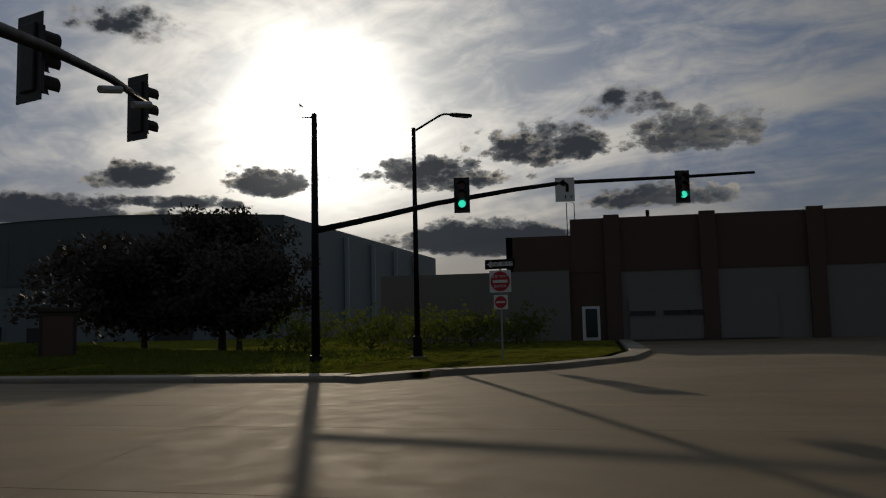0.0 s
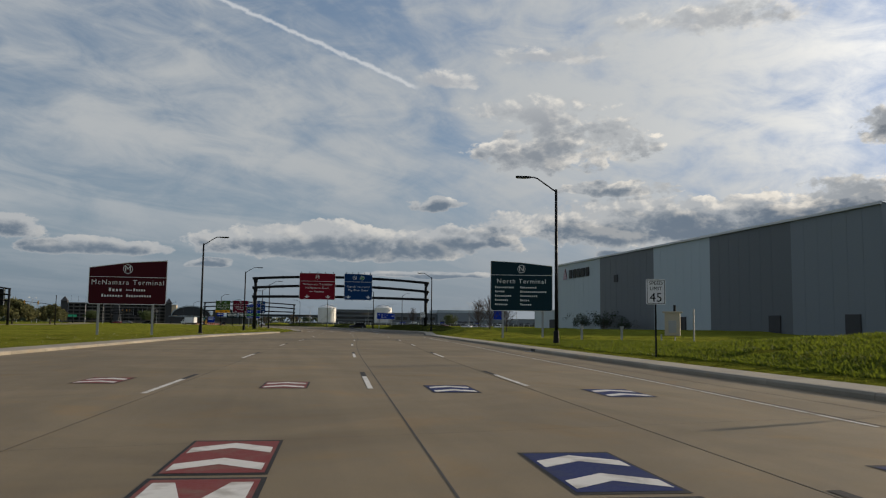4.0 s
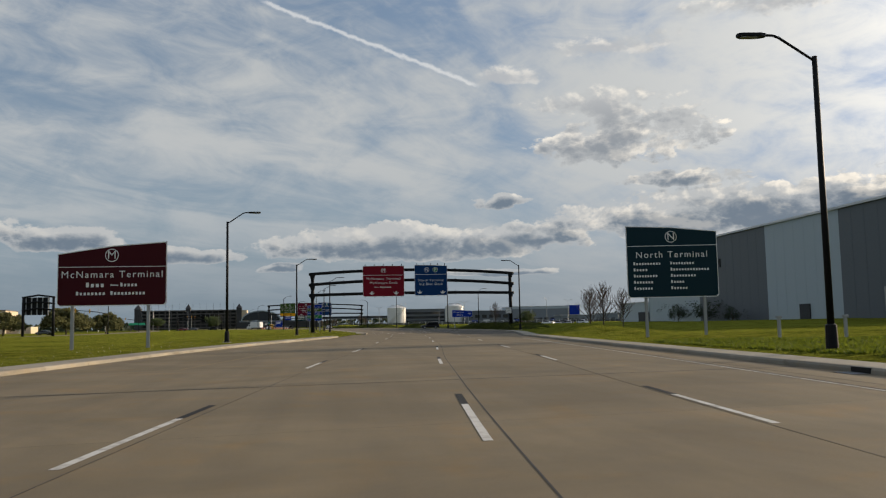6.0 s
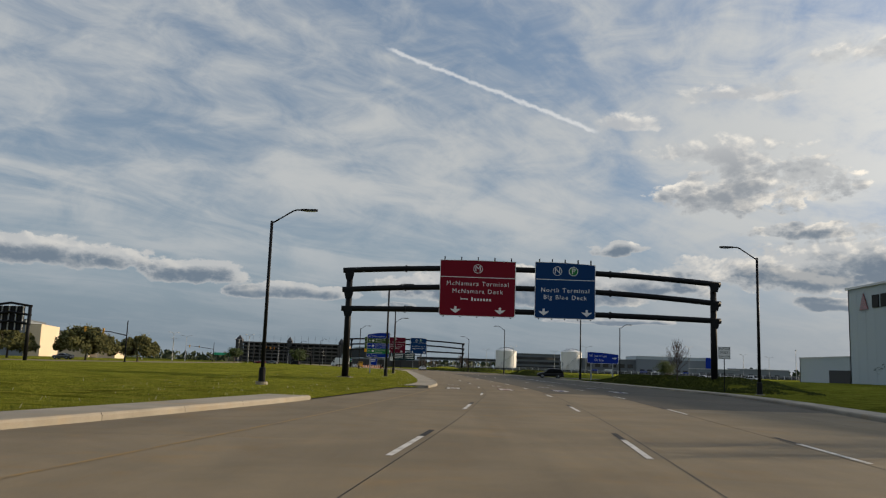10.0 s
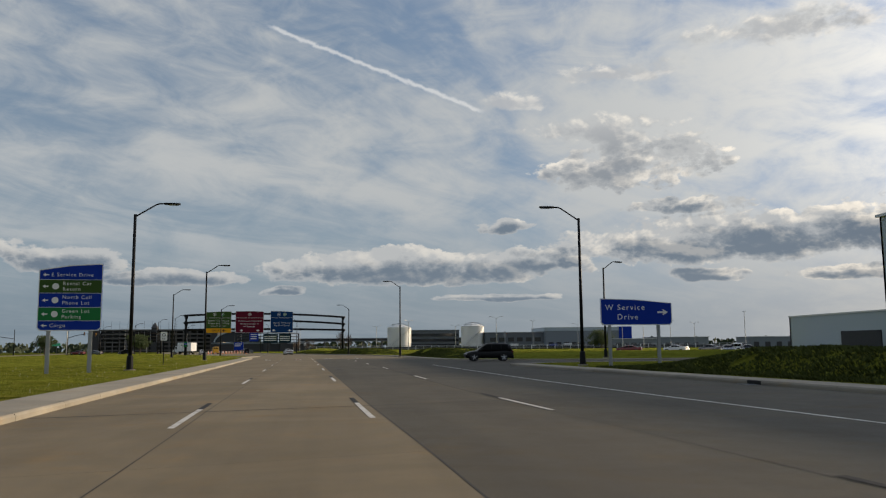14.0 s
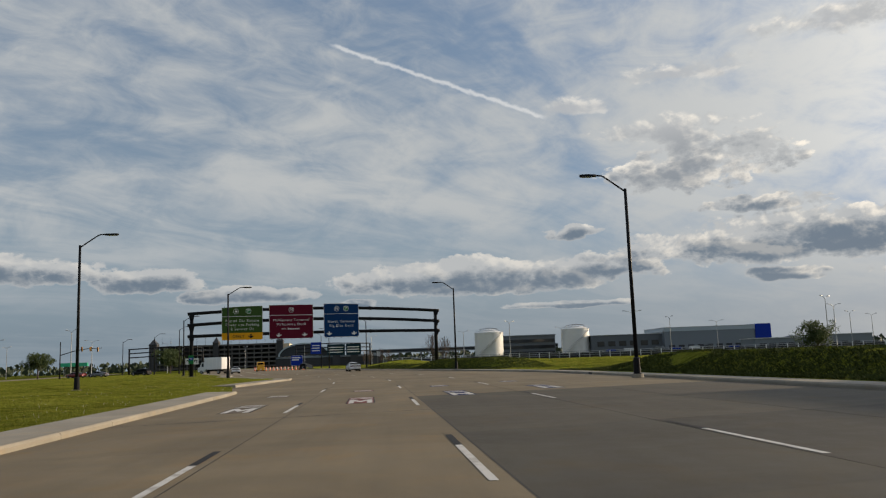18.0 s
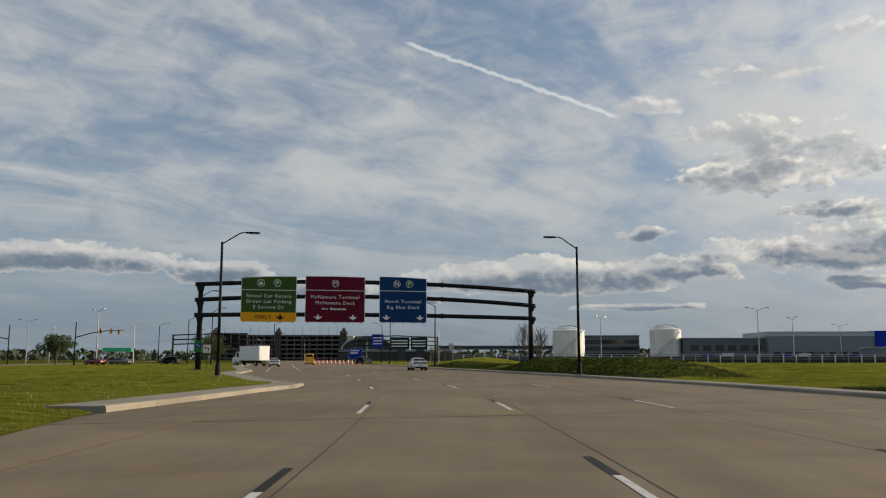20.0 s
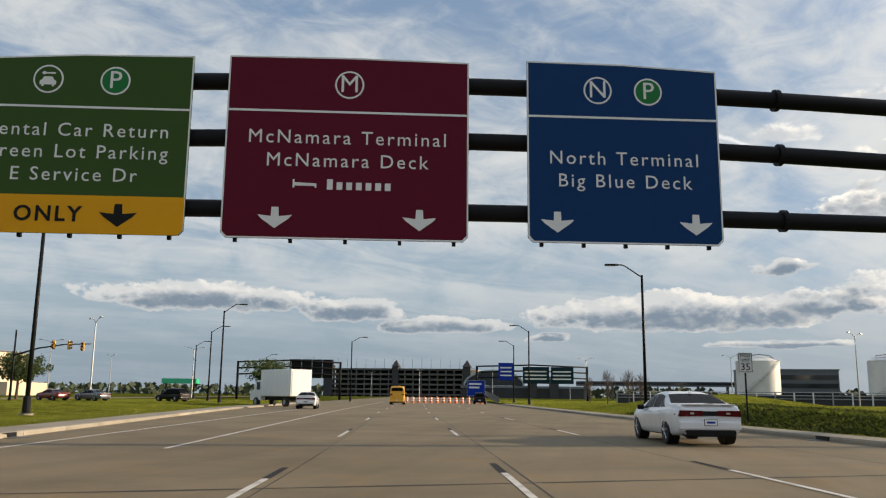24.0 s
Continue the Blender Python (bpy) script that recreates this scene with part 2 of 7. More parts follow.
# ---- materials ----
def material(name, base, rough=0.7, metal=0.0, spread=0.25, grain=6.0, coarse=0.5, bump=0.15, other=None, amount=0.5, random=0.0, coat=0.0, spec=0.5, thin=0.0):
    """base colour varied at two scales (fine grain and broad stains), optionally stained towards another colour."""
    mat = bpy.data.materials.new(name)
    mat.use_nodes = True
    tree = mat.node_tree
    k = Nodes(tree)
    bsdf = tree.nodes["Principled BSDF"]
    geo = k.add("ShaderNodeTexCoord").outputs["Object"]
    fine, broad = k.noise(geo, grain, 6, 0.65), k.noise(geo, coarse, 5, 0.55, 0.4)
    lo, hi = [c * (1 - spread) for c in base], [min(1, c * (1 + spread)) for c in base]
    col = k.mix(k.m("ADD", k.m("MULTIPLY", fine, 0.55), k.m("MULTIPLY", broad, 0.45)), lo, hi)
    if other:
        col = k.mix(k.m("MULTIPLY", k.step(broad, 0.45, 0.68), amount), col, other)
    if random:
        info = k.add("ShaderNodeObjectInfo").outputs["Random"]
        tone = k.m("ADD", 1 - random, k.m("MULTIPLY", info, 2 * random))
        col = k.mix(1.0, col, k.vec(tone, tone, tone), "MULTIPLY")
    k.put(bsdf.inputs["Base Color"], col)
    k.put(bsdf.inputs["Roughness"], k.step(fine, 0.2, 0.8, max(0.02, rough - 0.1), min(1, rough + 0.08)))
    bsdf.inputs["Metallic"].default_value = metal
    bsdf.inputs["Coat Weight"].default_value = coat
    bsdf.inputs["Specular IOR Level"].default_value = spec
    if thin:  # light shines through thin leaves
        through_leaf, both = k.add("ShaderNodeBsdfTranslucent"), k.add("ShaderNodeMixShader")
        k.put(through_leaf.inputs[0], k.mix(1.0, col, (1.4, 1.35, 0.95), "MULTIPLY"))
        both.inputs[0].default_value = thin
        tree.links.new(bsdf.outputs[0], both.inputs[1])
        tree.links.new(through_leaf.outputs[0], both.inputs[2])
        tree.links.new(both.outputs[0], tree.nodes["Material Output"].inputs[0])
    if bump:
        b = k.add("ShaderNodeBump")
        b.inputs["Strength"].default_value, b.inputs["Distance"].default_value = bump, 0.02
        k.put(b.inputs["Height"], fine)
        tree.links.new(b.outputs[0], bsdf.inputs["Normal"])
    return mat


def glowing(name, colour, strength):
    mat = bpy.data.materials.new(name)
    mat.use_nodes = True
    bsdf = mat.node_tree.nodes["Principled BSDF"]
    bsdf.inputs["Base Color"].default_value = (*colour, 1)
    bsdf.inputs["Emission Color"].default_value = (*colour, 1)
    bsdf.inputs["Emission Strength"].default_value = strength
    return mat


def grass_material(name, a, b, c):
    mat = bpy.data.materials.new(name)
    mat.use_nodes = True
    tree = mat.node_tree
    k = Nodes(tree)
    bsdf = tree.nodes["Principled BSDF"]
    geo = k.add("ShaderNodeTexCoord").outputs["Object"]
    spl = k.add("ShaderNodeSeparateXYZ")
    k.put(spl.inputs[0], geo)
    fine, mid, wide = k.noise(geo, 7.0, 8, 0.78), k.noise(geo, 0.8, 6, 0.66, 0.5), k.noise(geo, 0.09, 4, 0.5)
    col = k.mix(k.step(fine, 0.36, 0.64), tuple(v * 0.6 for v in a), b)
    # Streaks stretched along x, taken down to a darker green.
    dark_streak = k.noise(k.vec(k.m("MULTIPLY", spl.outputs[0], 0.35), k.m("MULTIPLY", spl.outputs[1], 1.6), 0.0), 0.9, 6, 0.65, 0.6)
    col = k.mix(k.m("MULTIPLY", k.step(dark_streak, 0.48, 0.62), 0.8), col, tuple(v * 0.45 for v in a))
    col = k.mix(k.m("MULTIPLY", k.step(mid, 0.48, 0.72), 0.55), col, c)
    col = k.mix(k.m("MULTIPLY", k.step(wide, 0.4, 0.7), 0.4), col, b)
    k.put(bsdf.inputs["Base Color"], col)
    bsdf.inputs["Roughness"].default_value = 0.85
    bsdf.inputs["Specular IOR Level"].default_value = 0.0
    bump = k.add("ShaderNodeBump")
    bump.inputs["Strength"].default_value, bump.inputs["Distance"].default_value = 1.0, 0.22
    k.put(bump.inputs["Height"], k.m("ADD", fine, k.m("MULTIPLY", mid, 1.2)))
    tree.links.new(bump.outputs[0], bsdf.inputs["Normal"])
    return mat


def concrete_material(name, base, random, long_wear=0.0):
    """Worn concrete: fine aggregate, blotches, drifting stains and, on the roadway, long bands of tyre wear."""
    mat = bpy.data.materials.new(name)
    mat.use_nodes = True
    tree = mat.node_tree
    k = Nodes(tree)
    bsdf = tree.nodes["Principled BSDF"]
    geo = k.add("ShaderNodeTexCoord").outputs["Object"]
    spl = k.add("ShaderNodeSeparateXYZ")
    k.put(spl.inputs[0], geo)
    grit, blotch, stain = k.noise(geo, 38.0, 5, 0.75), k.noise(geo, 1.6, 7, 0.68, 0.3), k.noise(geo, 0.23, 6, 0.6, 0.8)
    tone = k.m("ADD", 0.52, k.m("ADD", k.m("MULTIPLY", grit, 0.42), k.m("MULTIPLY", blotch, 0.52)))
    tone = k.m("MULTIPLY", tone, k.step(stain, 0.33, 0.68, 1.10, 0.84))
    if long_wear:
        band = k.noise(k.vec(k.m("MULTIPLY", spl.outputs[0], 0.85), k.m("MULTIPLY", spl.outputs[1], 0.035), 1.0), 1.0, 6, 0.62, 0.2)
        tone = k.m("MULTIPLY", tone, k.step(band, 0.36, 0.66, 1.0 + long_wear * 0.45, 1.0 - long_wear))
    if random:
        info = k.add("ShaderNodeObjectInfo").outputs["Random"]
        tone = k.m("MULTIPLY", tone, k.m("ADD", 1 - random, k.m("MULTIPLY", info, 2 * random)))
    warm = k.mix(k.step(k.noise(geo, 0.6, 5, 0.6, 0.6), 0.5, 0.75), base, (base[0] * 1.12, base[1] * 1.0, base[2] * 0.82))
    k.put(bsdf.inputs["Base Color"], k.mix(1.0, warm, k.vec(tone, tone, tone), "MULTIPLY"))
    k.put(bsdf.inputs["Roughness"], k.step(blotch, 0.3, 0.7, 0.72, 0.86))
    bsdf.inputs["Specular IOR Level"].default_value = 0.22
    b = k.add("ShaderNodeBump")
    b.inputs["Strength"].default_value, b.inputs["Distance"].default_value = 0.25, 0.012
    k.put(b.inputs["Height"], k.m("ADD", grit, blotch))
    tree.links.new(b.outputs[0], bsdf.inputs["Normal"])
    return mat


M = dict(
    concrete=concrete_material("road_concrete", (0.182, 0.144, 0.090), 0.045, 0.09),
    greyconcrete=concrete_material("grey_road_concrete", (0.056, 0.050, 0.039), 0.035, 0.10),
    smokeconcrete=concrete_material("smoke_grey_road_concrete", (0.071, 0.063, 0.048), 0.035, 0.10),
    midconcrete=concrete_material("mid_grey_road_concrete", (0.082, 0.071, 0.053), 0.04, 0.10),
    kerb=concrete_material("kerb_concrete", (0.28, 0.25, 0.20), 0.10),
    joint=material("joint_sealant", (0.022, 0.02, 0.018), 0.85, bump=0.1),
    grass=grass_material("grass", (0.098, 0.115, 0.015), (0.262, 0.278, 0.038), (0.29, 0.255, 0.05)),
    field=grass_material("far_field", (0.055, 0.07, 0.011), (0.12, 0.135, 0.02), (0.13, 0.115, 0.03)),
    white=material("road_paint_white", (0.58, 0.56, 0.52), 0.65, 0, 0.25, 22, 2.6, 0.1, (0.27, 0.24, 0.2), 0.75),
    yellow=material("road_paint_yellow", (0.25, 0.165, 0.065), 0.7, 0, 0.2, 22, 2.0, 0.1, (0.18, 0.143, 0.09), 1.0, spec=0.2),
    blackpaint=material("road_paint_black", (0.016, 0.015, 0.0145), 0.75, 0, 0.3, 20, 2, spec=0.2),
    redpaint=material("road_paint_red", (0.17, 0.035, 0.032), 0.7, 0, 0.3, 20, 2.4, 0.1, (0.15, 0.10, 0.075), 0.6, spec=0.15),
    wornpaint=material("worn_road_paint", (0.13, 0.105, 0.078), 0.75, 0, 0.3, 20, 2.4, 0.1, (0.17, 0.135, 0.09), 0.9, spec=0.15),
    bluepaint=material("road_paint_blue", (0.008, 0.020, 0.095), 0.8, 0, 0.3, 20, 2.4, 0.1, (0.03, 0.035, 0.06), 0.5, spec=0.12),
    steel=material("black_painted_steel", (0.01, 0.0105, 0.012), 0.5, 0.0, 0.3, 5, 0.8, 0.05, spec=0.12),
    galv=material("galvanised_steel", (0.34, 0.35, 0.36), 0.5, 0.7, 0.15, 8, 1.2, 0.05),
    maroon=material("maroon_sheeting", (0.050, 0.004, 0.008), 0.5, 0, 0.08, 3, 0.4, 0.0, spec=0.12),
    wine=material("wine_red_sheeting", (0.105, 0.005, 0.019), 0.5, 0, 0.08, 3, 0.4, 0.0, spec=0.12),
    red=material("red_sheeting", (0.175, 0.005, 0.016), 0.5, 0, 0.08, 3, 0.4, 0.0, spec=0.12),
    teal=material("dark_teal_sheeting", (0.006, 0.025, 0.036), 0.5, 0, 0.08, 3, 0.4, 0.0, spec=0.12),
    blue=material("blue_sheeting", (0.004, 0.037, 0.128), 0.5, 0, 0.08, 3, 0.4, 0.0, spec=0.12),
    royal=material("royal_blue_sheeting", (0.006, 0.032, 0.3), 0.5, 0, 0.08, 3, 0.4, 0.0, spec=0.12),
    green=material("green_sheeting", (0.042, 0.085, 0.018), 0.5, 0, 0.08, 3, 0.4, 0.0, spec=0.12),
    brightgreen=material("bright_green_sheeting", (0.02, 0.17, 0.05), 0.5, 0, 0.08, 3, 0.4, 0.0, spec=0.12),
    amber=material("yellow_sheeting", (0.72, 0.34, 0.01), 0.5, 0, 0.08, 3, 0.4, 0.0, spec=0.12),
    letter=material("white_sheeting", (0.74, 0.74, 0.73), 0.5, 0, 0.06, 4, 0.6, 0.0, spec=0.12),
    ink=material("black_sheeting", (0.012, 0.012, 0.012), 0.5, 0, 0.06, 4, 0.6, 0.0, spec=0.12),
    trafficred=material("red_sign_face", (0.45, 0.02, 0.03), 0.5, 0, 0.06, 4, 0.6, 0.0),
    wall_light=material("light_grey_cladding", (0.39, 0.45, 0.485), 0.55, 0.1, 0.07, 2, 0.05, 0.05),
    wall_mid=material("mid_grey_cladding", (0.18, 0.205, 0.228), 0.55, 0.1, 0.07, 2, 0.05, 0.05),
    wall_dark=material("dark_grey_cladding", (0.112, 0.126, 0.14), 0.55, 0.1, 0.07, 2, 0.05, 0.05),
    roof=material("metal_roofing", (0.55, 0.56, 0.57), 0.45, 0.4, 0.1, 2, 0.08, 0.05),
    brick=material("dark_brown_brick", (0.105, 0.062, 0.048), 0.85, 0, 0.3, 9, 0.4, 0.3),
    render=material("grey_render_wall", (0.22, 0.20, 0.18), 0.85, 0, 0.15, 6, 0.3, 0.1),
    tan=material("tan_precast_wall", (0.62, 0.50, 0.35), 0.8, 0, 0.08, 3, 0.2, 0.05),
    deck=material("parking_deck_concrete", (0.115, 0.108, 0.10), 0.85, 0, 0.12, 2, 0.1, 0.05),
    # Near-black: paints in the gloom of openings, and colours dark walls and roofs.
    dim=material("dark_wall_and_shade", (0.05, 0.05, 0.052), 0.9, 0, 0.2, 1, 0.1, 0.0),
    tank=material("white_tank_steel", (0.74, 0.73, 0.70), 0.5, 0.0, 0.07, 0.8, 0.12, 0.0, (0.5, 0.46, 0.4), 0.4),
    glass=material("dark_window_glass", (0.02, 0.023, 0.026), 0.08, 0.0, 0.1, 1, 0.2, 0.0),
    tint=material("dark_tinted_car_glass", (0.006, 0.0065, 0.007), 0.3, 0.0, 0.1, 1, 0.2, 0.0, spec=0.03),
    carwhite=material("white_car_paint", (0.72, 0.73, 0.74), 0.22, 0.0, 0.02, 3, 0.5, 0.0, coat=0.6),
    carblack=material("black_car_paint", (0.004, 0.004, 0.005), 0.35, 0.0, 0.05, 3, 0.5, 0.0, coat=0.0, spec=0.25),
    cargrey=material("grey_car_paint", (0.16, 0.165, 0.17), 0.25, 0.5, 0.05, 3, 0.5, 0.0, coat=0.6),
    carred=material("dark_red_car_paint", (0.16, 0.02, 0.02), 0.25, 0.2, 0.05, 3, 0.5, 0.0, coat=0.6),
    caryellow=material("yellow_van_paint", (0.70, 0.36, 0.02), 0.35, 0.0, 0.04, 3, 0.5, 0.0, coat=0.3),
    tyre=material("tyre_rubber", (0.018, 0.018, 0.018), 0.85, 0, 0.2, 10, 2, 0.1),
    rim=material("alloy_rim", (0.42, 0.43, 0.44), 0.3, 0.9, 0.05, 5, 1, 0.0),
    tail=material("red_lamp_lens", (0.085, 0.003, 0.006), 0.15, 0, 0.05, 5, 1, 0.0, coat=0.5),
    lens=material("clear_lamp_lens", (0.6, 0.6, 0.6), 0.1, 0.3, 0.05, 5, 1, 0.0, coat=0.5),
    bud=material("olive_brown_buds", (0.080, 0.080, 0.020), 0.9, 0, 0.4, 3, 0.5, 0.0),
    # Weeds for the right banks, darkened to carry the slopes' shade.
    rough=material("shade_dark_weeds", (0.060, 0.072, 0.018), 0.9, 0, 0.5, 3, 0.5, 0.0, spec=0.1),
    bark=material("tree_bark", (0.075, 0.055, 0.042), 0.9, 0, 0.3, 14, 2, 0.4),
    twig=material("bare_twigs", (0.085, 0.058, 0.045), 0.9, 0, 0.25, 14, 2, 0.0),
    leaf=material("dark_red_green_leaves", (0.045, 0.032, 0.016), 0.8, 0, 0.5, 3, 0.5, 0.0),
    pine=material("evergreen_leaves", (0.022, 0.036, 0.012), 0.8, 0, 0.5, 3, 0.5, 0.0),
    leafgreen=material("fresh_green_leaves", (0.045, 0.068, 0.018), 0.8, 0, 0.5, 3, 0.5, 0.0, thin=0.3),
    weed=material("tall_weeds", (0.10, 0.128, 0.016), 0.85, 0, 0.4, 3, 0.5, 0.0, thin=0.5),
    blade=material("grass_blades", (0.13, 0.145, 0.02), 0.85, 0, 0.45, 3, 0.4, 0.0, thin=0.5),
    seed=material("pale_seed_heads", (0.42, 0.40, 0.27), 0.85, 0, 0.3, 3, 0.4, 0.0, thin=0.3),
    signalbody=material("signal_housing_black", (0.02, 0.02, 0.02), 0.5, 0, 0.1, 5, 1, 0.0),
    signalyellow=material("signal_housing_yellow", (0.55, 0.28, 0.02), 0.5, 0, 0.1, 5, 1, 0.0),
    greenlight=glowing("green_signal_light", (0.05, 1.0, 0.62), 3.0),
    redlens=material("unlit_red_lens", (0.10, 0.008, 0.006), 0.2, 0, 0.05, 5, 1, 0.0),
    amberlens=material("unlit_amber_lens", (0.12, 0.05, 0.005), 0.2, 0, 0.05, 5, 1, 0.0),
    headlight=glowing("lit_headlamp", (1.0, 0.93, 0.8), 6.0),
    orange=material("orange_plastic", (0.75, 0.16, 0.03), 0.5, 0, 0.1, 5, 1, 0.0),
    canopygreen=material("green_canopy_fascia", (0.03, 0.42, 0.22), 0.4, 0, 0.05, 2, 0.4, 0.0),
    gravel=material("bare_gravel", (0.22, 0.18, 0.14), 0.9, 0, 0.35, 12, 0.8, 0.4),
    wood=material("brown_timber", (0.05, 0.036, 0.027), 0.8, 0, 0.3, 8, 1, 0.2),
    beige=material("beige_cabinet_steel", (0.42, 0.37, 0.29), 0.6, 0.1, 0.12, 4, 0.8, 0.05),
)


# ---- tools ----
def mesh_of(name, bm, mats, smooth=False):
    me = bpy.data.meshes.new(name)
    bm.to_mesh(me)
    bm.free()
    for mat in mats if isinstance(mats, (list, tuple)) else [mats]:
        me.materials.append(mat)
    if smooth:
        me.polygons.foreach_set("use_smooth", [True] * len(me.polygons))
    return me


def part(name, bm, mat, parent=None, label="", at=None, smooth=False):
    ob = new(name, bm if isinstance(bm, bpy.types.Mesh) else mesh_of(name, bm, mat, smooth))
    ob.parent = parent
    if at is not None:
        ob.matrix_basis = at
    if label:
        tagged(ob, label)
    return ob


def thing(name, label, category, m=None, group="", kind=""):
    ob = new(name)
    if m is not None:
        ob.matrix_basis = m
    return tagged(ob, label, category, group, kind)


def box(x0, x1, y0, y1, z0, z1, bevel=0.0, bm=None):
    bm = bm or bmesh.new()
    made = bmesh.ops.create_cube(bm, size=1, matrix=Matrix.LocRotScale(((x0 + x1) / 2, (y0 + y1) / 2, (z0 + z1) / 2), None, (abs(x1 - x0), abs(y1 - y0), abs(z1 - z0))))
    if bevel:
        edges = list({e for v in made["verts"] for e in v.link_edges})
        bmesh.ops.bevel(bm, geom=edges, offset=bevel, segments=2, affect="EDGES", profile=0.5)
    return bm


def tube(points, radii, sides=12, bm=None, caps=True):
    """A round bar along points with one radius for each."""
    bm = bm or bmesh.new()
    points = [Vector([float(v) for v in p]) for p in points]
    rings = []
    for n, p in enumerate(points):
        ahead = (points[min(n + 1, len(points) - 1)] - points[max(n - 1, 0)]).normalized()
        side = ahead.cross(Vector((0, 0, 1)) if abs(ahead.z) < 0.9 else Vector((0, 1, 0))).normalized()
        other = side.cross(ahead)
        rings.append([bm.verts.new(p + float(radii[n]) * (math.cos(a) * side + math.sin(a) * other)) for a in (2 * math.pi * i / sides for i in range(sides))])
    for a, b in zip(rings, rings[1:]):
        for i in range(sides):
            bm.faces.new((a[i], a[(i + 1) % sides], b[(i + 1) % sides], b[i]))
    if caps:
        bm.faces.new(rings[0][::-1])
        bm.faces.new(rings[-1])
    bmesh.ops.recalc_face_normals(bm, faces=bm.faces)
    return bm


def prism(outline, z0, z1, bm=None, axis="z"):
    """A flat outline given depth; axis "y" stands it up (outline in x and z, depth along y)."""
    bm = bm or bmesh.new()
    place = (lambda u, v, w: (u, v, w)) if axis == "z" else ((lambda u, v, w: (u, w, v)) if axis == "y" else (lambda u, v, w: (w, u, v)))
    low, high = [[bm.verts.new(place(u, v, w)) for u, v in outline] for w in (z0, z1)]
    bm.faces.new(low[::-1])
    bm.faces.new(high)
    for i in range(len(outline)):
        bm.faces.new((low[i], low[(i + 1) % len(outline)], high[(i + 1) % len(outline)], high[i]))
    bmesh.ops.recalc_face_normals(bm, faces=bm.faces)
    return bm


def lettering(name, words, size, mat, parent, x, z, y, align="CENTER", spacing=1.22, bold=0.0, label=""):
    """Raised lettering, standing up and facing -y; each letter of a line is a part of its own."""
    curve = bpy.data.curves.new(name, "FONT")
    curve.body, curve.size, curve.align_x, curve.align_y = words, size, align, "CENTER"
    curve.extrude, curve.offset, curve.space_character, curve.resolution_u = 0.006, bold * size, spacing, 3
    holder = bpy.data.objects.new(name, curve)
    me = bpy.data.meshes.new_from_object(holder)
    bpy.data.objects.remove(holder)
    spans = sorted((min(me.vertices[i].co.x for i in p.vertices), max(me.vertices[i].co.x for i in p.vertices)) for p in me.polygons)
    runs = []
    for a, b in spans:
        if runs and a < runs[-1][1] - 0.004:
            runs[-1][1] = max(runs[-1][1], b)
        else:
            runs.append([a, b])
    for a, b in runs:
        bm = bmesh.new()
        bm.from_mesh(me)
        bmesh.ops.delete(bm, geom=[v for v in bm.verts if not a - 0.001 <= v.co.x <= b + 0.001], context="VERTS")
        made = part(name, bm, mat, parent, label, pose(x, y, z, 90, 0, 0))
    bpy.data.meshes.remove(me)
    return made


def table(rows):
    """A smooth curve through (y, x) rows."""
    ys, xs = [r[0] for r in rows], [r[1] for r in rows]

    def at(y):
        return float(np.interp(y, ys, xs))

    def smooth(y, reach=5.0):
        return sum(at(y + d * reach) for d in (-1, -0.5, 0, 0.5, 1)) / 5

    return at, smooth


# ---- the plan of the road: offsets are taken from the lane line beside the camera ----
SPINE_ROWS = [(-320, -24.0), (-200, -13.2), (-160, -9.65), (-126, -6.75), (-110, -5.15), (-78, -2.1), (-54, 0.35), (-31, 2.1), (-13, 2.35), (4, 1.85), (14, 1.3), (40, 0.25), (68, -0.95), (100, -2.45), (120, -3.4), (136, -4.4), (150, -6.2), (172, -10.6), (196.5, -16.2), (241, -27.0), (300, -40.5), (420, -67.5), (700, -130.0)]
_, spine = table(SPINE_ROWS)
LEFT_ROWS = [(-200, -13.6), (-110, -13.3), (-95, -13.3), (-78, -12.5), (-60, -10.6), (-47, -9.5), (-25.5, -8.7), (-24, -6.9), (-18, -6.5), (10, -6.7), (70, -7.7), (107, -8.2), (115.5, -8.3), (120, -9.1), (125, -9.9), (131, -10.7), (140, -9.4), (146, -8.5), (149.7, -7.4), (152.5, -7.25), (154.3, -7.7), (156, -8.7), (165.7, -10.3), (183, -13.4), (201, -12.5), (250, -16.0), (300, -17.0), (330, -19)]
left_offset, _ = table(LEFT_ROWS)
RIGHT_ROWS = [(-200, 9.5), (-60, 9.5), (-20, 13.8), (52, 13.6), (138, 14.0), (157, 13.2), (212, 11.4), (300, 11.5), (420, 12)]
right_offset, _ = table(RIGHT_ROWS)


def slope(y):
    return (spine(y + 4) - spine(y - 4)) / 8


def on_road(y, off):
    """The place at an offset across the road from the spine."""
    d = slope(y)
    n = 1 / math.sqrt(1 + d * d)
    return spine(y) + off * n, y - off * d * n


def heading(y):
    """Degrees to turn a thing that faces +y so that it follows the road."""
    return math.degrees(math.atan(-slope(y)))


SIDE_Y0, SIDE_Y1 = 59.5, 80.0   # the side street on the right


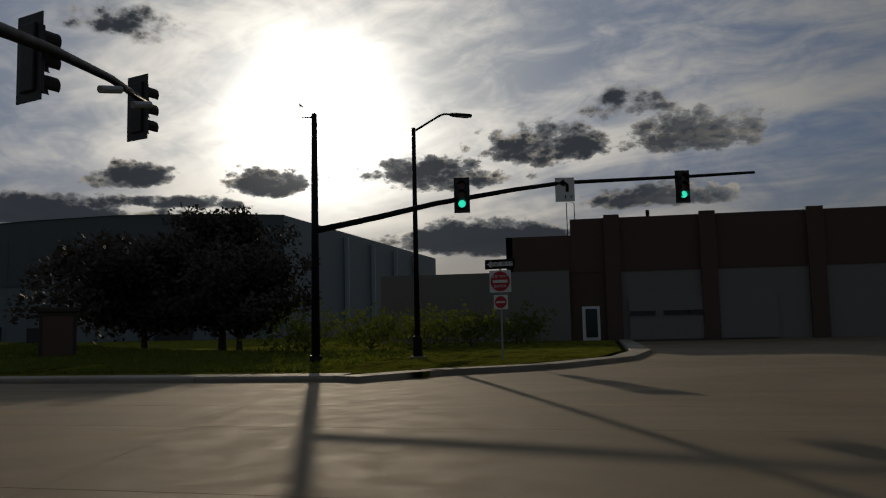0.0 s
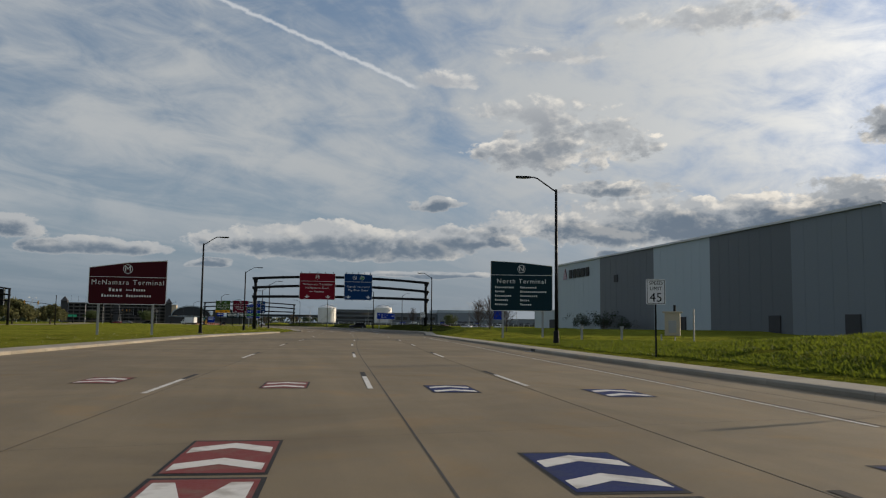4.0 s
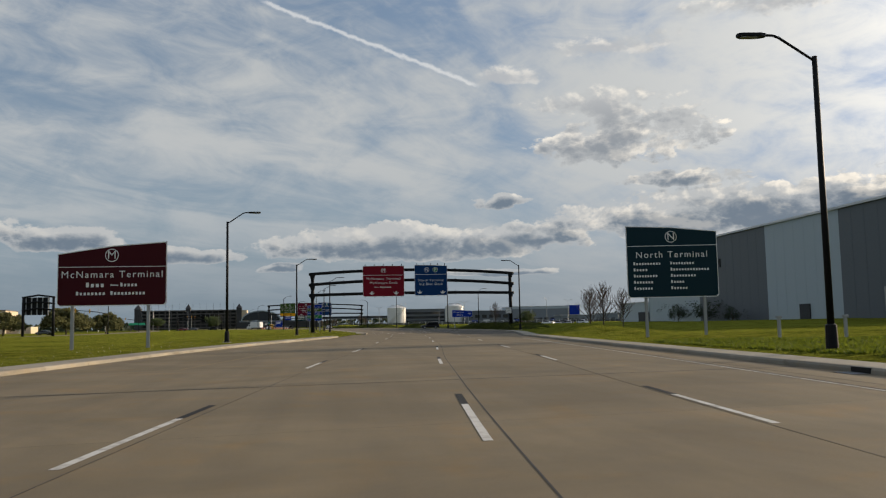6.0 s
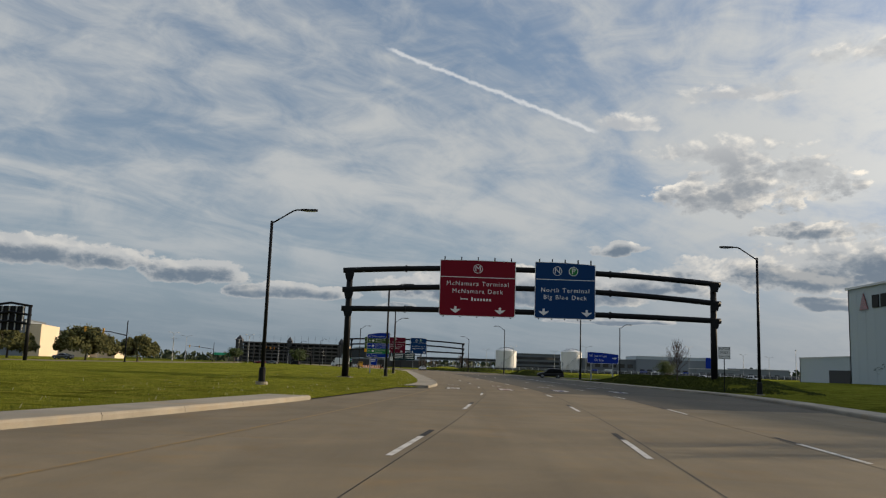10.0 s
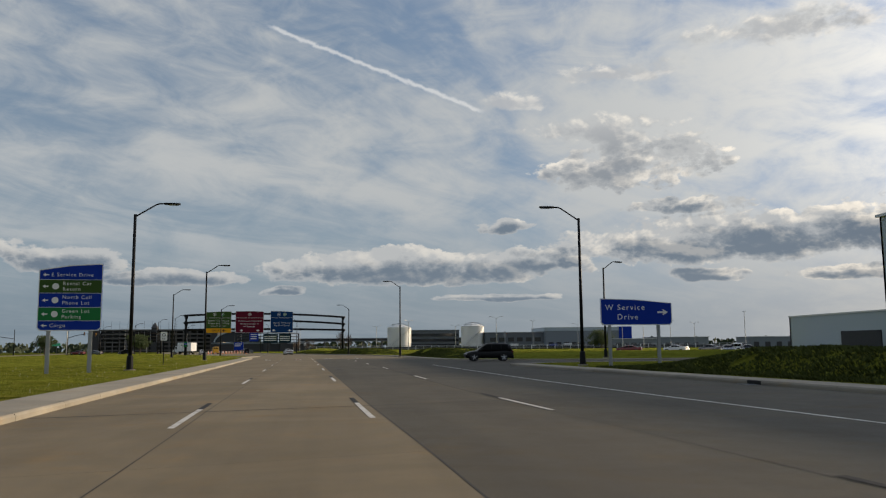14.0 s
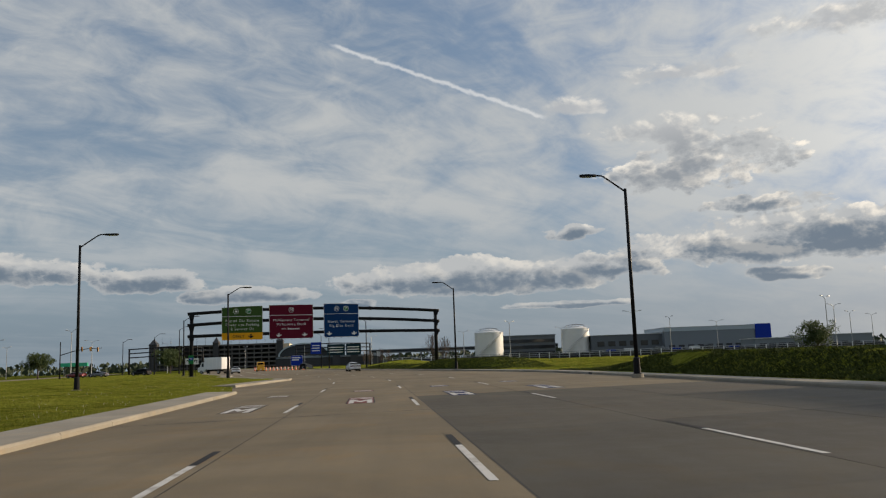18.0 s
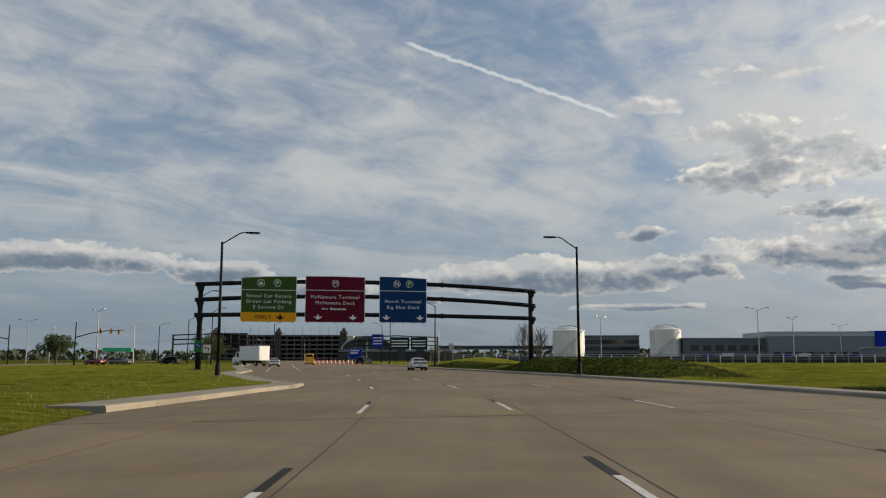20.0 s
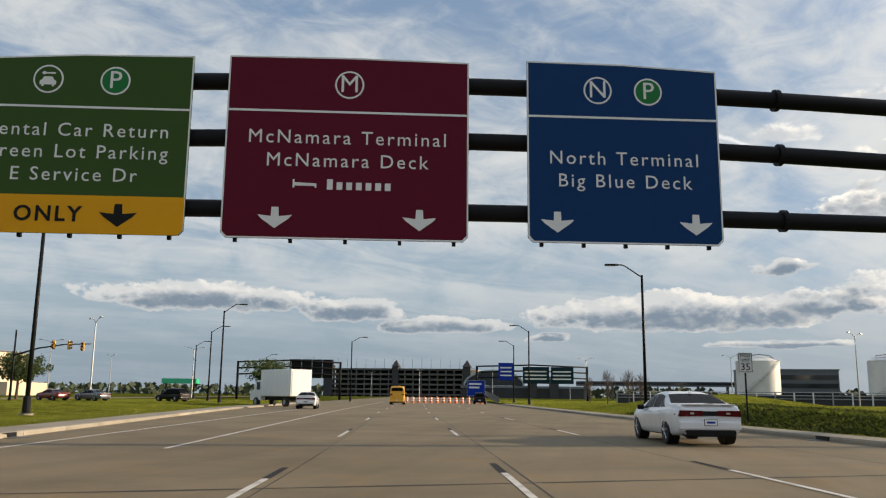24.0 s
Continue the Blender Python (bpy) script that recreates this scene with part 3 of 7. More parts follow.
# ---- ground ----
def mound(x, y):
    """Height of the land over the kerb's level."""
    z = 0.0
    for mx, my, rx, ry, h in ((13.5, -148, 8, 22, 1.45), (15, -58, 6, 16, 0.9), (-4, 262, 9, 26, 1.5), (-60, -140, 12, 10, 0.6), (-26, -140, 7, 14, 0.75)):
        q = ((x - mx) / rx) ** 2 + ((y - my) / ry) ** 2
        z += h * math.exp(-q * 1.2)
    return z + 0.14 * noise.noise((x * 0.11, y * 0.11, 0)) + 0.10 * noise.noise((x * 0.45, y * 0.45, 3)) + 0.06 * noise.noise((x * 0.9, y * 1.1, 5)) + 0.035 * noise.noise((x * 2.1, y * 2.3, 7))


def ease(u):
    u = min(1.0, max(0.0, u))
    return u * u * (3 - 2 * u)


def bank(y, o):
    """The steep grassed banks behind the right verge, by the distance o from its front edge."""
    z = 0.0
    for y0, y1, h, drop in ((-16, 41, 1.2, 0.4), (93, 140, 1.3, 0.5), (158, 204, 1.45, 0.35), (192, 238, 0.7, 0.85)):
        crest = h * (0.85 + 0.15 * noise.noise((y * 0.12, 0, 9))) * ease((y - y0) / 14) * ease((y1 - y) / 14)
        z = max(z, crest * (1 - drop * ease((o - 4.5) / 7)))
    return z * ease((o - 0.7) / 3.3)


def sheet(rows):
    """A surface through rows of points, all of one length."""
    bm = bmesh.new()
    verts = [[bm.verts.new(p) for p in row] for row in rows]
    for a, b in zip(verts, verts[1:]):
        for i in range(len(a) - 1):
            bm.faces.new((a[i], a[i + 1], b[i + 1], b[i]))
    bmesh.ops.recalc_face_normals(bm, faces=bm.faces)
    if sum(f.normal.z for f in bm.faces) < 0:
        bmesh.ops.reverse_faces(bm, faces=bm.faces)
    return bm


ground = part("ground", sheet([[(x, y, -0.12) for x in (-4000, -600, -200, 200, 600, 4000)] for y in (-3000, -600, -200, 200, 600, 4200)]), M["field"])
tagged(ground, "flat green fields reaching the horizon", "ground", kind="structure")
base = part("road_base", sheet([[(*on_road(y, o), -0.03) for o in (-19.5, -10, 0, 10, 17)] for y in range(-330, 700, 6)]), M["joint"])
tagged(base, "dark bed under the concrete roadway", "road", kind="structure")

OUT = tuple(0.5 * i for i in range(25)) + (12.8, 13.7, 14.7, 16, 17.5, 20, 23, 26, 30, 34, 40, 46, 70, 120)
KERB = 0.15


OPEN = ((-47.0, -23.9), (116.0, 131.0))   # stretches of the left edge without a raised kerb


def open_edge(y):
    """1 where the grass runs down to the roadway, 0 beside the raised kerb."""
    return max(ease((y - a + 0.5) / 1.0) * ease((b + 0.5 - y) / 1.0) for a, b in OPEN)


def verge_gap(y, side):
    """Width of the pavement between the roadway and the grass."""
    return 1.25 if side > 0 else 1.55 - 1.4 * open_edge(y)


def lawn(name, ys, side, label):
    """Grass from the back of the pavement outwards; side -1 left, 1 right."""
    rows = []
    for y in ys:
        edge = left_offset(y) if side < 0 else right_offset(y)
        row = []
        lip = KERB - 0.01 - (0.13 * open_edge(y) if side < 0 else 0.0)
        for o in OUT:
            x, yy = on_road(y, edge + side * (verge_gap(y, side) + o))
            row.append((x, yy, lip + (KERB - 0.01 - lip) * ease(o / 1.6) + (0.0 if o == 0 else min(1, o / 3) * mound(x, yy) * (1 - ease((o - 18) / 20)) + (bank(y, o) if side > 0 else 0.0))))
        rows.append(row)
    skirt = [[(x, y, -0.11) for x, y, z in row] for row in (rows[0], rows[-1])]
    ob = part(name, sheet([skirt[0]] + rows + [skirt[1]]), M["grass"], smooth=True)
    return tagged(ob, label, "lawn", kind="structure")


lawn("lawn_left", [y for y in np.arange(-190, 332, 0.6)], -1, "green mown verge with clover tufts")
lawn("lawn_right_near", [y for y in np.arange(-186, SIDE_Y0 - 7, 0.8)], 1, "green verge rising in a weedy bank")
lawn("lawn_right_far", [y for y in np.arange(SIDE_Y1 + 7, 420, 0.8)], 1, "green verge rising in a weedy bank")


def kerb_run(name, ys, side, walk_width, label):
    """Kerb stones with a strip of pavement behind them."""
    run = thing(name, label, "kerb", kind="structure")
    for a, b in zip(ys, ys[1:]):
        if side < 0 and open_edge((a + b) / 2) > 0.5:
            continue
        bm = bmesh.new()
        ends = []
        for y in (a + 0.012, b - 0.012):
            edge = left_offset(y) if side < 0 else right_offset(y)
            profile = ((0.0, -0.1), (0.0, 0.09), (0.035, KERB - 0.01), (0.07, KERB), (0.2, KERB), (0.2, -0.1))
            ends.append([bm.verts.new((*on_road(y, edge + side * o), z)) for o, z in profile])
        for i in range(6):
            bm.faces.new((ends[0][i], ends[0][(i + 1) % 6], ends[1][(i + 1) % 6], ends[1][i]))
        bm.faces.new(ends[0])
        bm.faces.new(ends[1][::-1])
        bmesh.ops.recalc_face_normals(bm, faces=bm.faces)
        part("kerb_stone", bm, M["kerb"], run)
    spans = [(ys[0], ys[-1])] if side > 0 else list(zip([ys[0]] + [b for a, b in OPEN], [a for a, b in OPEN] + [ys[-1]]))
    for lo, hi in spans:
        inside = [lo] + [y for y in ys if lo + 0.2 < y < hi - 0.2] + [hi]
        rows = [[(*on_road(y, (left_offset(y) if side < 0 else right_offset(y)) + side * o), KERB - 0.012 + 0.01 * (o > 1)) for o in (0.2, walk_width)] for y in inside]
        ends = [[(x, y, -0.1) for x, y, z in row] for row in (rows[0], rows[-1])]
        part("pavement_strip", sheet([ends[0]] + rows + [ends[1]]), M["kerb"], run)
    return run


def kerb_line(name, pts, label):
    """Kerb stones along plan points, their face on the right of the way they run."""
    run = thing(name, label, "kerb", kind="structure")
    fine = []
    for a, b in zip(pts, pts[1:]):
        a, b = Vector(a), Vector(b)
        n = max(1, round((b - a).length / 3.0))
        fine += [a.lerp(b, i / n) for i in range(n)]
    fine.append(Vector(pts[-1]))
    for a, b in zip(fine, fine[1:]):
        d = (b - a).normalized()
        side = Vector((-d.y, d.x))
        bm = bmesh.new()
        ends = [[bm.verts.new((*(p + side * o), z)) for o, z in ((0.0, -0.1), (0.0, 0.09), (0.035, KERB - 0.01), (0.07, KERB), (0.9, KERB), (0.9, -0.1))] for p in (a + d * 0.012, b - d * 0.012)]
        for i in range(6):
            bm.faces.new((ends[0][i], ends[0][(i + 1) % 6], ends[1][(i + 1) % 6], ends[1][i]))
        bm.faces.new(ends[0])
        bm.faces.new(ends[1][::-1])
        bmesh.ops.recalc_face_normals(bm, faces=bm.faces)
        part("kerb_stone", bm, M["kerb"], run)
    return run


def stations(y0, y1, step, extra=()):
    ys = list(np.arange(y0, y1, step)) + [y1] + list(extra)
    ys = sorted(float(y) for y in ys)
    kept = [ys[0]]
    for y in ys[1:]:
        if y - kept[-1] > 0.4:
            kept.append(y)
    return kept


kerb_run("kerb_left", stations(-190, 330, 3.6, (-47, -23.9, 107, 116, 131, 149, 152, 154.5)), -1, 1.6, "pale concrete kerb with a narrow concrete walk")
kerb_run("kerb_right_near", stations(-184, SIDE_Y0 - 6, 4.0), 1, 1.3, "pale concrete kerb with a narrow concrete walk")
kerb_run("kerb_right_far", stations(SIDE_Y1 + 6, 300, 4.0), 1, 1.3, "pale concrete kerb with a narrow concrete walk")

sx0, sx1 = on_road(SIDE_Y0 - 6, right_offset(SIDE_Y0 - 6)), on_road(SIDE_Y1 + 6, right_offset(SIDE_Y1 + 6))
kerb_line("kerb_side_near", [(110, 50), (60, 56.5), (26, 58.6), (20, 58.4), (16.4, 57.4), (14.6, 55.8), sx0], "pale concrete kerb round the side street corner")
kerb_line("kerb_side_far", [sx1, (14.0, 84.5), (15.9, 81.2), (18.2, 78.2), (21.5, 75.4), (27.5, 72.8), (60, 69.5), (110, 64)], "pale concrete kerb round the side street corner")
cx0 = on_road(-184, right_offset(-184))
kerb_line("kerb_corner", [(41.5, -194.2), (15, -193.4), (8, -192.2), (3, -189.6), (0.6, -186.6), cx0], "pale concrete kerb round the junction corner")


# ---- painted markings ----
def ribbon(off, y0, y1, width, z=0.006, step=2.0):
    ys = np.linspace(y0, y1, max(2, int((y1 - y0) / step) + 1))
    return sheet([[(*on_road(y, off - width / 2), z), (*on_road(y, off + width / 2), z)] for y in ys])


LANE_D = 8.0
_, lane_a = table([(-190, -4.4), (-106, -4.3), (-91, -3.75), (-20, -3.5), (20, -3.6), (75, -4.0), (150, -3.95), (205, -3.75), (400, -3.75)])
_, lane_b = table([(-190, -0.1), (-106, 0.0), (-91, 0.42), (-70, 0.45), (-40, 0.2), (-13, -0.08), (20, -0.05), (71, -0.1), (100, 0.0), (153, 0.12), (200, 0.0), (400, 0.0)])
_, lane_c = table([(-190, 3.3), (-158, 3.35), (-124, 3.75), (-104, 4.1), (-12, 4.1), (18, 3.7), (50, 4.15), (75, 4.35), (150, 4.9), (200, 4.2), (400, 3.95)])
_, lane_d = table([(-190, 6.4), (-159, 6.45), (-142, 7.1), (-100, 7.9), (-6, 8.3), (26, 7.9), (60, 8.8)])
markings = thing("lane_lines", "worn white dashed lane lines with black tips", "road marking", kind="structure")


def stripe(lane, y0, y1, width, z=0.006, step=1.5):
    ys = np.linspace(y0, y1, max(2, int((y1 - y0) / step) + 1))
    return sheet([[(*on_road(y, lane(y) - width / 2), z), (*on_road(y, lane(y) + width / 2), z)] for y in ys])


ANCHORS = [-191.5, -157.0, -139.5, -123.2, -106.0, -90.5, -73.2, -13.2, 1.4, 17.0, 35.2, 53.5, 71.2, 87.9, 153.4, 197.5, 330.0]
TIPS = []
for a, b in zip(ANCHORS, ANCHORS[1:]):
    n = max(1, round((b - a) / 15.8))
    TIPS += [(a + (b - a) * i / n, (b - a) / n) for i in range(n)]
for lane, shift in ((lane_a, -1.2), (lane_b, 0.0), (lane_c, 0.9)):
    for tip, gap in TIPS:
        if tip < -160:
            continue
        t, d = tip + shift, gap * 0.36
        part("dash", stripe(lane, t - d, t - d * 0.32, 0.115), M["white"], markings)
        part("dash_tip", stripe(lane, t - d * 0.32, t, 0.13), M["blackpaint"], markings)
part("edge_line", stripe(lane_d, -152, -70, 0.07), M["white"], markings)
part("edge_joint", stripe(lambda y: lane_d(y) + 0.14, -184, -70, 0.05, 0.004), M["joint"], markings, "black tar line beside the edge line")
part("edge_line", stripe(lane_d, -8, 59, 0.12), M["white"], markings)
for rows in ([(-112, -8.5), (-75, -7.3), (-38, -6.85), (-25, -6.6)], [(116, -7.6), (137, -7.3), (147, -7.1)]):
    _, inner = table(rows)
    part("edge_line", stripe(inner, rows[0][0], rows[-1][0], 0.09), M["yellow"], markings, "worn yellow edge line")
part("edge_line", ribbon(-7.3, 201, 330, 0.13), M["white"], markings)
part("edge_line", ribbon(-11.0, 198, 262, 0.13), M["white"], markings)


def shield(y, off, kind, long, worn=False, ahead=4.35):
    """A stretched route letter on a coloured block, with two arrow bars ahead of it."""
    paint = M["wornpaint"] if worn else (M["redpaint"] if kind == "M" else M["bluepaint"])
    mark = thing("route_marking", f"{'almost worn off' if worn else 'red' if kind == 'M' else 'blue'} and white lane marking with the letter {kind}", "road marking", kind="structure")
    w = 0.92

    def flat(shape, dy, mat, label, z):
        for poly in shape:
            bm = bmesh.new()
            bm.faces.new([bm.verts.new((*on_road(y + dy + v * long, off + (u - 0.5) * w), z)) for u, v in poly])
            bmesh.ops.recalc_face_normals(bm, faces=bm.faces)
            if bm.faces[:][0].normal.z < 0:
                bmesh.ops.reverse_faces(bm, faces=bm.faces[:])
            part(label, bm, mat, mark)

    full = [[(0, 0), (1, 0), (1, 1), (0, 1)]]
    if kind == "M":
        glyph = [[(0.05, 0.04), (0.25, 0.04), (0.25, 0.95), (0.05, 0.95)], [(0.75, 0.04), (0.95, 0.04), (0.95, 0.95), (0.75, 0.95)], [(0.25, 0.95), (0.25, 0.62), (0.5, 0.28), (0.5, 0.62)], [(0.75, 0.95), (0.5, 0.62), (0.5, 0.28), (0.75, 0.62)]]
    else:
        glyph = [[(0.05, 0.04), (0.25, 0.04), (0.25, 0.95), (0.05, 0.95)], [(0.75, 0.04), (0.95, 0.04), (0.95, 0.95), (0.75, 0.95)], [(0.25, 0.95), (0.25, 0.62), (0.75, 0.04), (0.75, 0.38)]]
    rim = [[(-0.05, -0.03), (1.05, -0.03), (1.05, 1.03), (-0.05, 1.03)]]
    flat(rim, 0, M["blackpaint"], "outline", 0.004)
    flat(full, 0, paint, "block", 0.007)
    flat(glyph, 0, M["white"], "letter_stroke", 0.010)
    arrow = [[(0.04, 0.02), (0.5, 0.13), (0.5, 0.25), (0.04, 0.14)], [(0.5, 0.13), (0.96, 0.02), (0.96, 0.14), (0.5, 0.25)]]
    for dy, depth, bars in ((1.10, 0.66, (0.02, 0.36)), (ahead, 0.60, (0.0, 0.31))):
        flat([[(-0.04, -0.03), (1.04, -0.03), (1.04, depth + 0.03), (-0.04, depth + 0.03)]], long * dy, M["blackpaint"], "outline", 0.004)
        flat([[(0, 0), (1, 0), (1, depth), (0, depth)]], long * dy, paint, "block", 0.007)
        for up in bars:
            flat([[(u, v + up) for u, v in p] for p in arrow], long * dy, M["white"], "arrow_bar", 0.010)


for y, long, skew, offs in ((-158.3, 3.0, -0.3, (-6.0, -1.85, 1.65, 4.95)), (-23.5, 2.4, 0.35, (-5.3, -1.8, 2.0, 6.3)), (101.0, 2.6, 0.8, (-5.6, -1.85, 2.1, 6.4))):
    for n, off in enumerate(offs):
        shield(y + (off + 1.8) * skew, off, "M" if n < 2 else "N", long, n == 0 and y > -100, 4.8 if -100 < y < 0 else 4.35)


# ---- street lamps ----
def lamp_parts(root):
    part("base_cover", tube([(0, 0, 0), (0, 0, 0.08), (0, 0, 0.1), (0, 0, 0.85), (0, 0, 0.9)], [0.24, 0.24, 0.2, 0.18, 0.13], 12), M["steel"], root)
    part("pole", tube([(0, 0, 0.85), (0, 0, 9.55)], [0.115, 0.085], 12), M["steel"], root, smooth=True)
    part("arm", tube([(0.0, 0, 9.4), (0.16, 0, 9.5), (1.2, 0, 10.18), (1.4, 0, 10.25), (1.75, 0, 10.26)], [0.045] * 5, 8), M["steel"], root, smooth=True)
    bm = prism([(1.65, -0.09), (1.85, -0.17), (2.5, -0.17), (2.62, -0.08), (2.62, 0.08), (2.5, 0.17), (1.85, 0.17), (1.65, 0.09)], 10.2, 10.3)
    head = part("lamp_head", bm, M["steel"], root)
    part("lens", box(1.95, 2.5, -0.12, 0.12, 10.17, 10.2), M["galv"], head, "flat glass lens")
    part("foundation", tube([(0, 0, -0.3), (0, 0, 0.06)], [0.34, 0.34], 14), M["kerb"], root, "round concrete footing")


first_lamp = thing("street_lamp", "tall black street lamp with one flat head on a bent arm", "street lamp", pose(-17.3, -72.76, KERB, 0, 0, -6), "street lamps along the road")
lamp_parts(first_lamp)
for x, y, turn, top in ((-13.9, -30.9, -3, 9.35), (-9.97, 9.5, 3, 9.3), (-11.54, 45.5, 4, 9.55), (-14.38, 90.84, 4, 10.3), (-25.8, 130.8, 6, 10.35), (-23.05, 165.6, 12, 9.65), (-42.1, 217.3, 13, 9.8), (-57.0, 268.1, 13, 10.6), (-69.4, 289.7, 13, 10), (-55.6, 312.5, 13, 10), (-88.6, 321.7, 13, 10),
                        (7.26, -113.74, 175, 10.05), (18.37, -19.17, 178, 9.85), (16.35, 45.94, 180, 9.7), (29.6, 80.97, 20, 9.95), (9.915, 117.65, 184, 10.65), (2.87, 171.83, 190, 10.0), (-11.56, 240.03, 193, 9.8), (-24.3, 292.3, 193, 10), (-29.8, 324, 193, 10), (9.735, -184.69, -60, 9.6), (-95, 369, 13, 10), (-58, 470, 193, 10)):
    copy_thing(first_lamp, pose(x, y, KERB, 0, 0, turn) @ Matrix.Diagonal((1, 1, (top - KERB) / 9.55, 1)))



# ---- signs ----
def panel(name, w, h, mat, parent, x, z, y, rise=(0, 0), rim=True, label=""):
    """A sign panel, lower left corner at x, z; rise lifts the upper corners; a thin white border lies on its front."""
    r = 0.14
    shape = [(x + r, z), (x + w - r, z), (x + w, z + r), (x + w, z + h + rise[1] - 0.04), (x + w * 0.5, z + h + (rise[0] + rise[1]) / 2 + abs(rise[1] - rise[0]) * 0.12), (x, z + h + rise[0] - 0.04), (x, z + r)]
    ob = part(name, prism(shape, y, y + 0.06, axis="y"), mat, parent, label)
    if rim:
        cx, cz = x + w / 2, z + h / 2
        t = 0.045
        inner = [(cx + (u - cx) * (1 - 2 * t / w), cz + (v - cz) * (1 - 2 * t / h)) for u, v in shape]
        bm = bmesh.new()
        a, b = [[bm.verts.new((u, y - 0.004, v)) for u, v in some] for some in (shape, inner)]
        for i in range(len(shape)):
            j = (i + 1) % len(shape)
            bm.faces.new((a[i], a[j], b[j], b[i]))
        part("border", bm, M["letter"], ob, "thin white border")
    return ob


def disc(parent, x, z, y, r, letter, fill, ring=True):
    """A round badge with a letter."""
    if ring:
        part("badge_ring", tube([(x, y, z), (x, y - 0.006, z)], [r, r], 28), M["letter"], parent)
    part("badge", tube([(x, y - 0.004, z), (x, y - 0.010, z)], [r * 0.88, r * 0.88], 28), fill, parent)
    if letter:
        lettering("badge_letter", letter, r * 1.75, M["letter"], parent, x, z, y - 0.018, bold=0.0)
        return
    u = r * 0.09
    car_icon = [(-6, -3), (-6, 0), (-4.5, 0.6), (-3, 3.2), (3, 3.2), (4.5, 0.6), (6, 0), (6, -3), (4.6, -3), (4.6, -4.4), (3, -4.4), (3, -3), (-3, -3), (-3, -4.4), (-4.6, -4.4), (-4.6, -3)]
    part("car_symbol", prism([(x + u * a, z + u * (b - 1.5)) for a, b in car_icon], y - 0.02, y - 0.011, axis="y"), M["letter"], parent)
    part("key_symbol", prism([(x + u * a, z + u * (b + 4.6)) for a, b in ((-5, 0), (-3.5, 1.4), (-1.5, 0.6), (5, 0.6), (5, -0.6), (-1.5, -0.6), (-3.5, -1.4))], y - 0.02, y - 0.011, axis="y"), M["letter"], parent)


def down_arrow(parent, x, z, y, s, mat):
    shape = [(x - 0.12 * s, z + 0.38 * s), (x + 0.12 * s, z + 0.38 * s), (x + 0.14 * s, z + 0.05 * s), (x + 0.6 * s, z + 0.1 * s), (x + 0.46 * s, z - 0.05 * s), (x, z - 0.38 * s), (x - 0.46 * s, z - 0.05 * s), (x - 0.6 * s, z + 0.1 * s), (x - 0.14 * s, z + 0.05 * s)]
    part("arrow", prism(shape, y - 0.012, y - 0.002, axis="y"), mat, parent)


def bar(parent, x0, x1, z, h, y, mat=None, name="word_bar"):
    n = max(1, round((x1 - x0) / (h * 0.95))) if h < 0.35 else 1
    step = (x1 - x0) / n
    for i in range(n):
        a = x0 + step * i
        part(name, box(a, a + step * (0.6 if n > 1 else 1.0), y - 0.012, y - 0.002, z - h / 2, z + h * (0.5 if i == 0 else 0.22), 0.0), mat or M["letter"], parent)


def bed_symbol(parent, x, z, y, s):
    part("bed_symbol", prism([(x - s, z - 0.3 * s), (x - s, z + 0.35 * s), (x - 0.85 * s, z + 0.35 * s), (x - 0.85 * s, z + 0.12 * s), (x + 0.85 * s, z + 0.05 * s), (x + 0.85 * s, z - 0.3 * s), (x + 0.72 * s, z - 0.3 * s), (x + 0.72 * s, z - 0.15 * s), (x - 0.85 * s, z - 0.15 * s), (x - 0.85 * s, z - 0.3 * s)], y - 0.012, y - 0.002, axis="y"), M["letter"], parent)


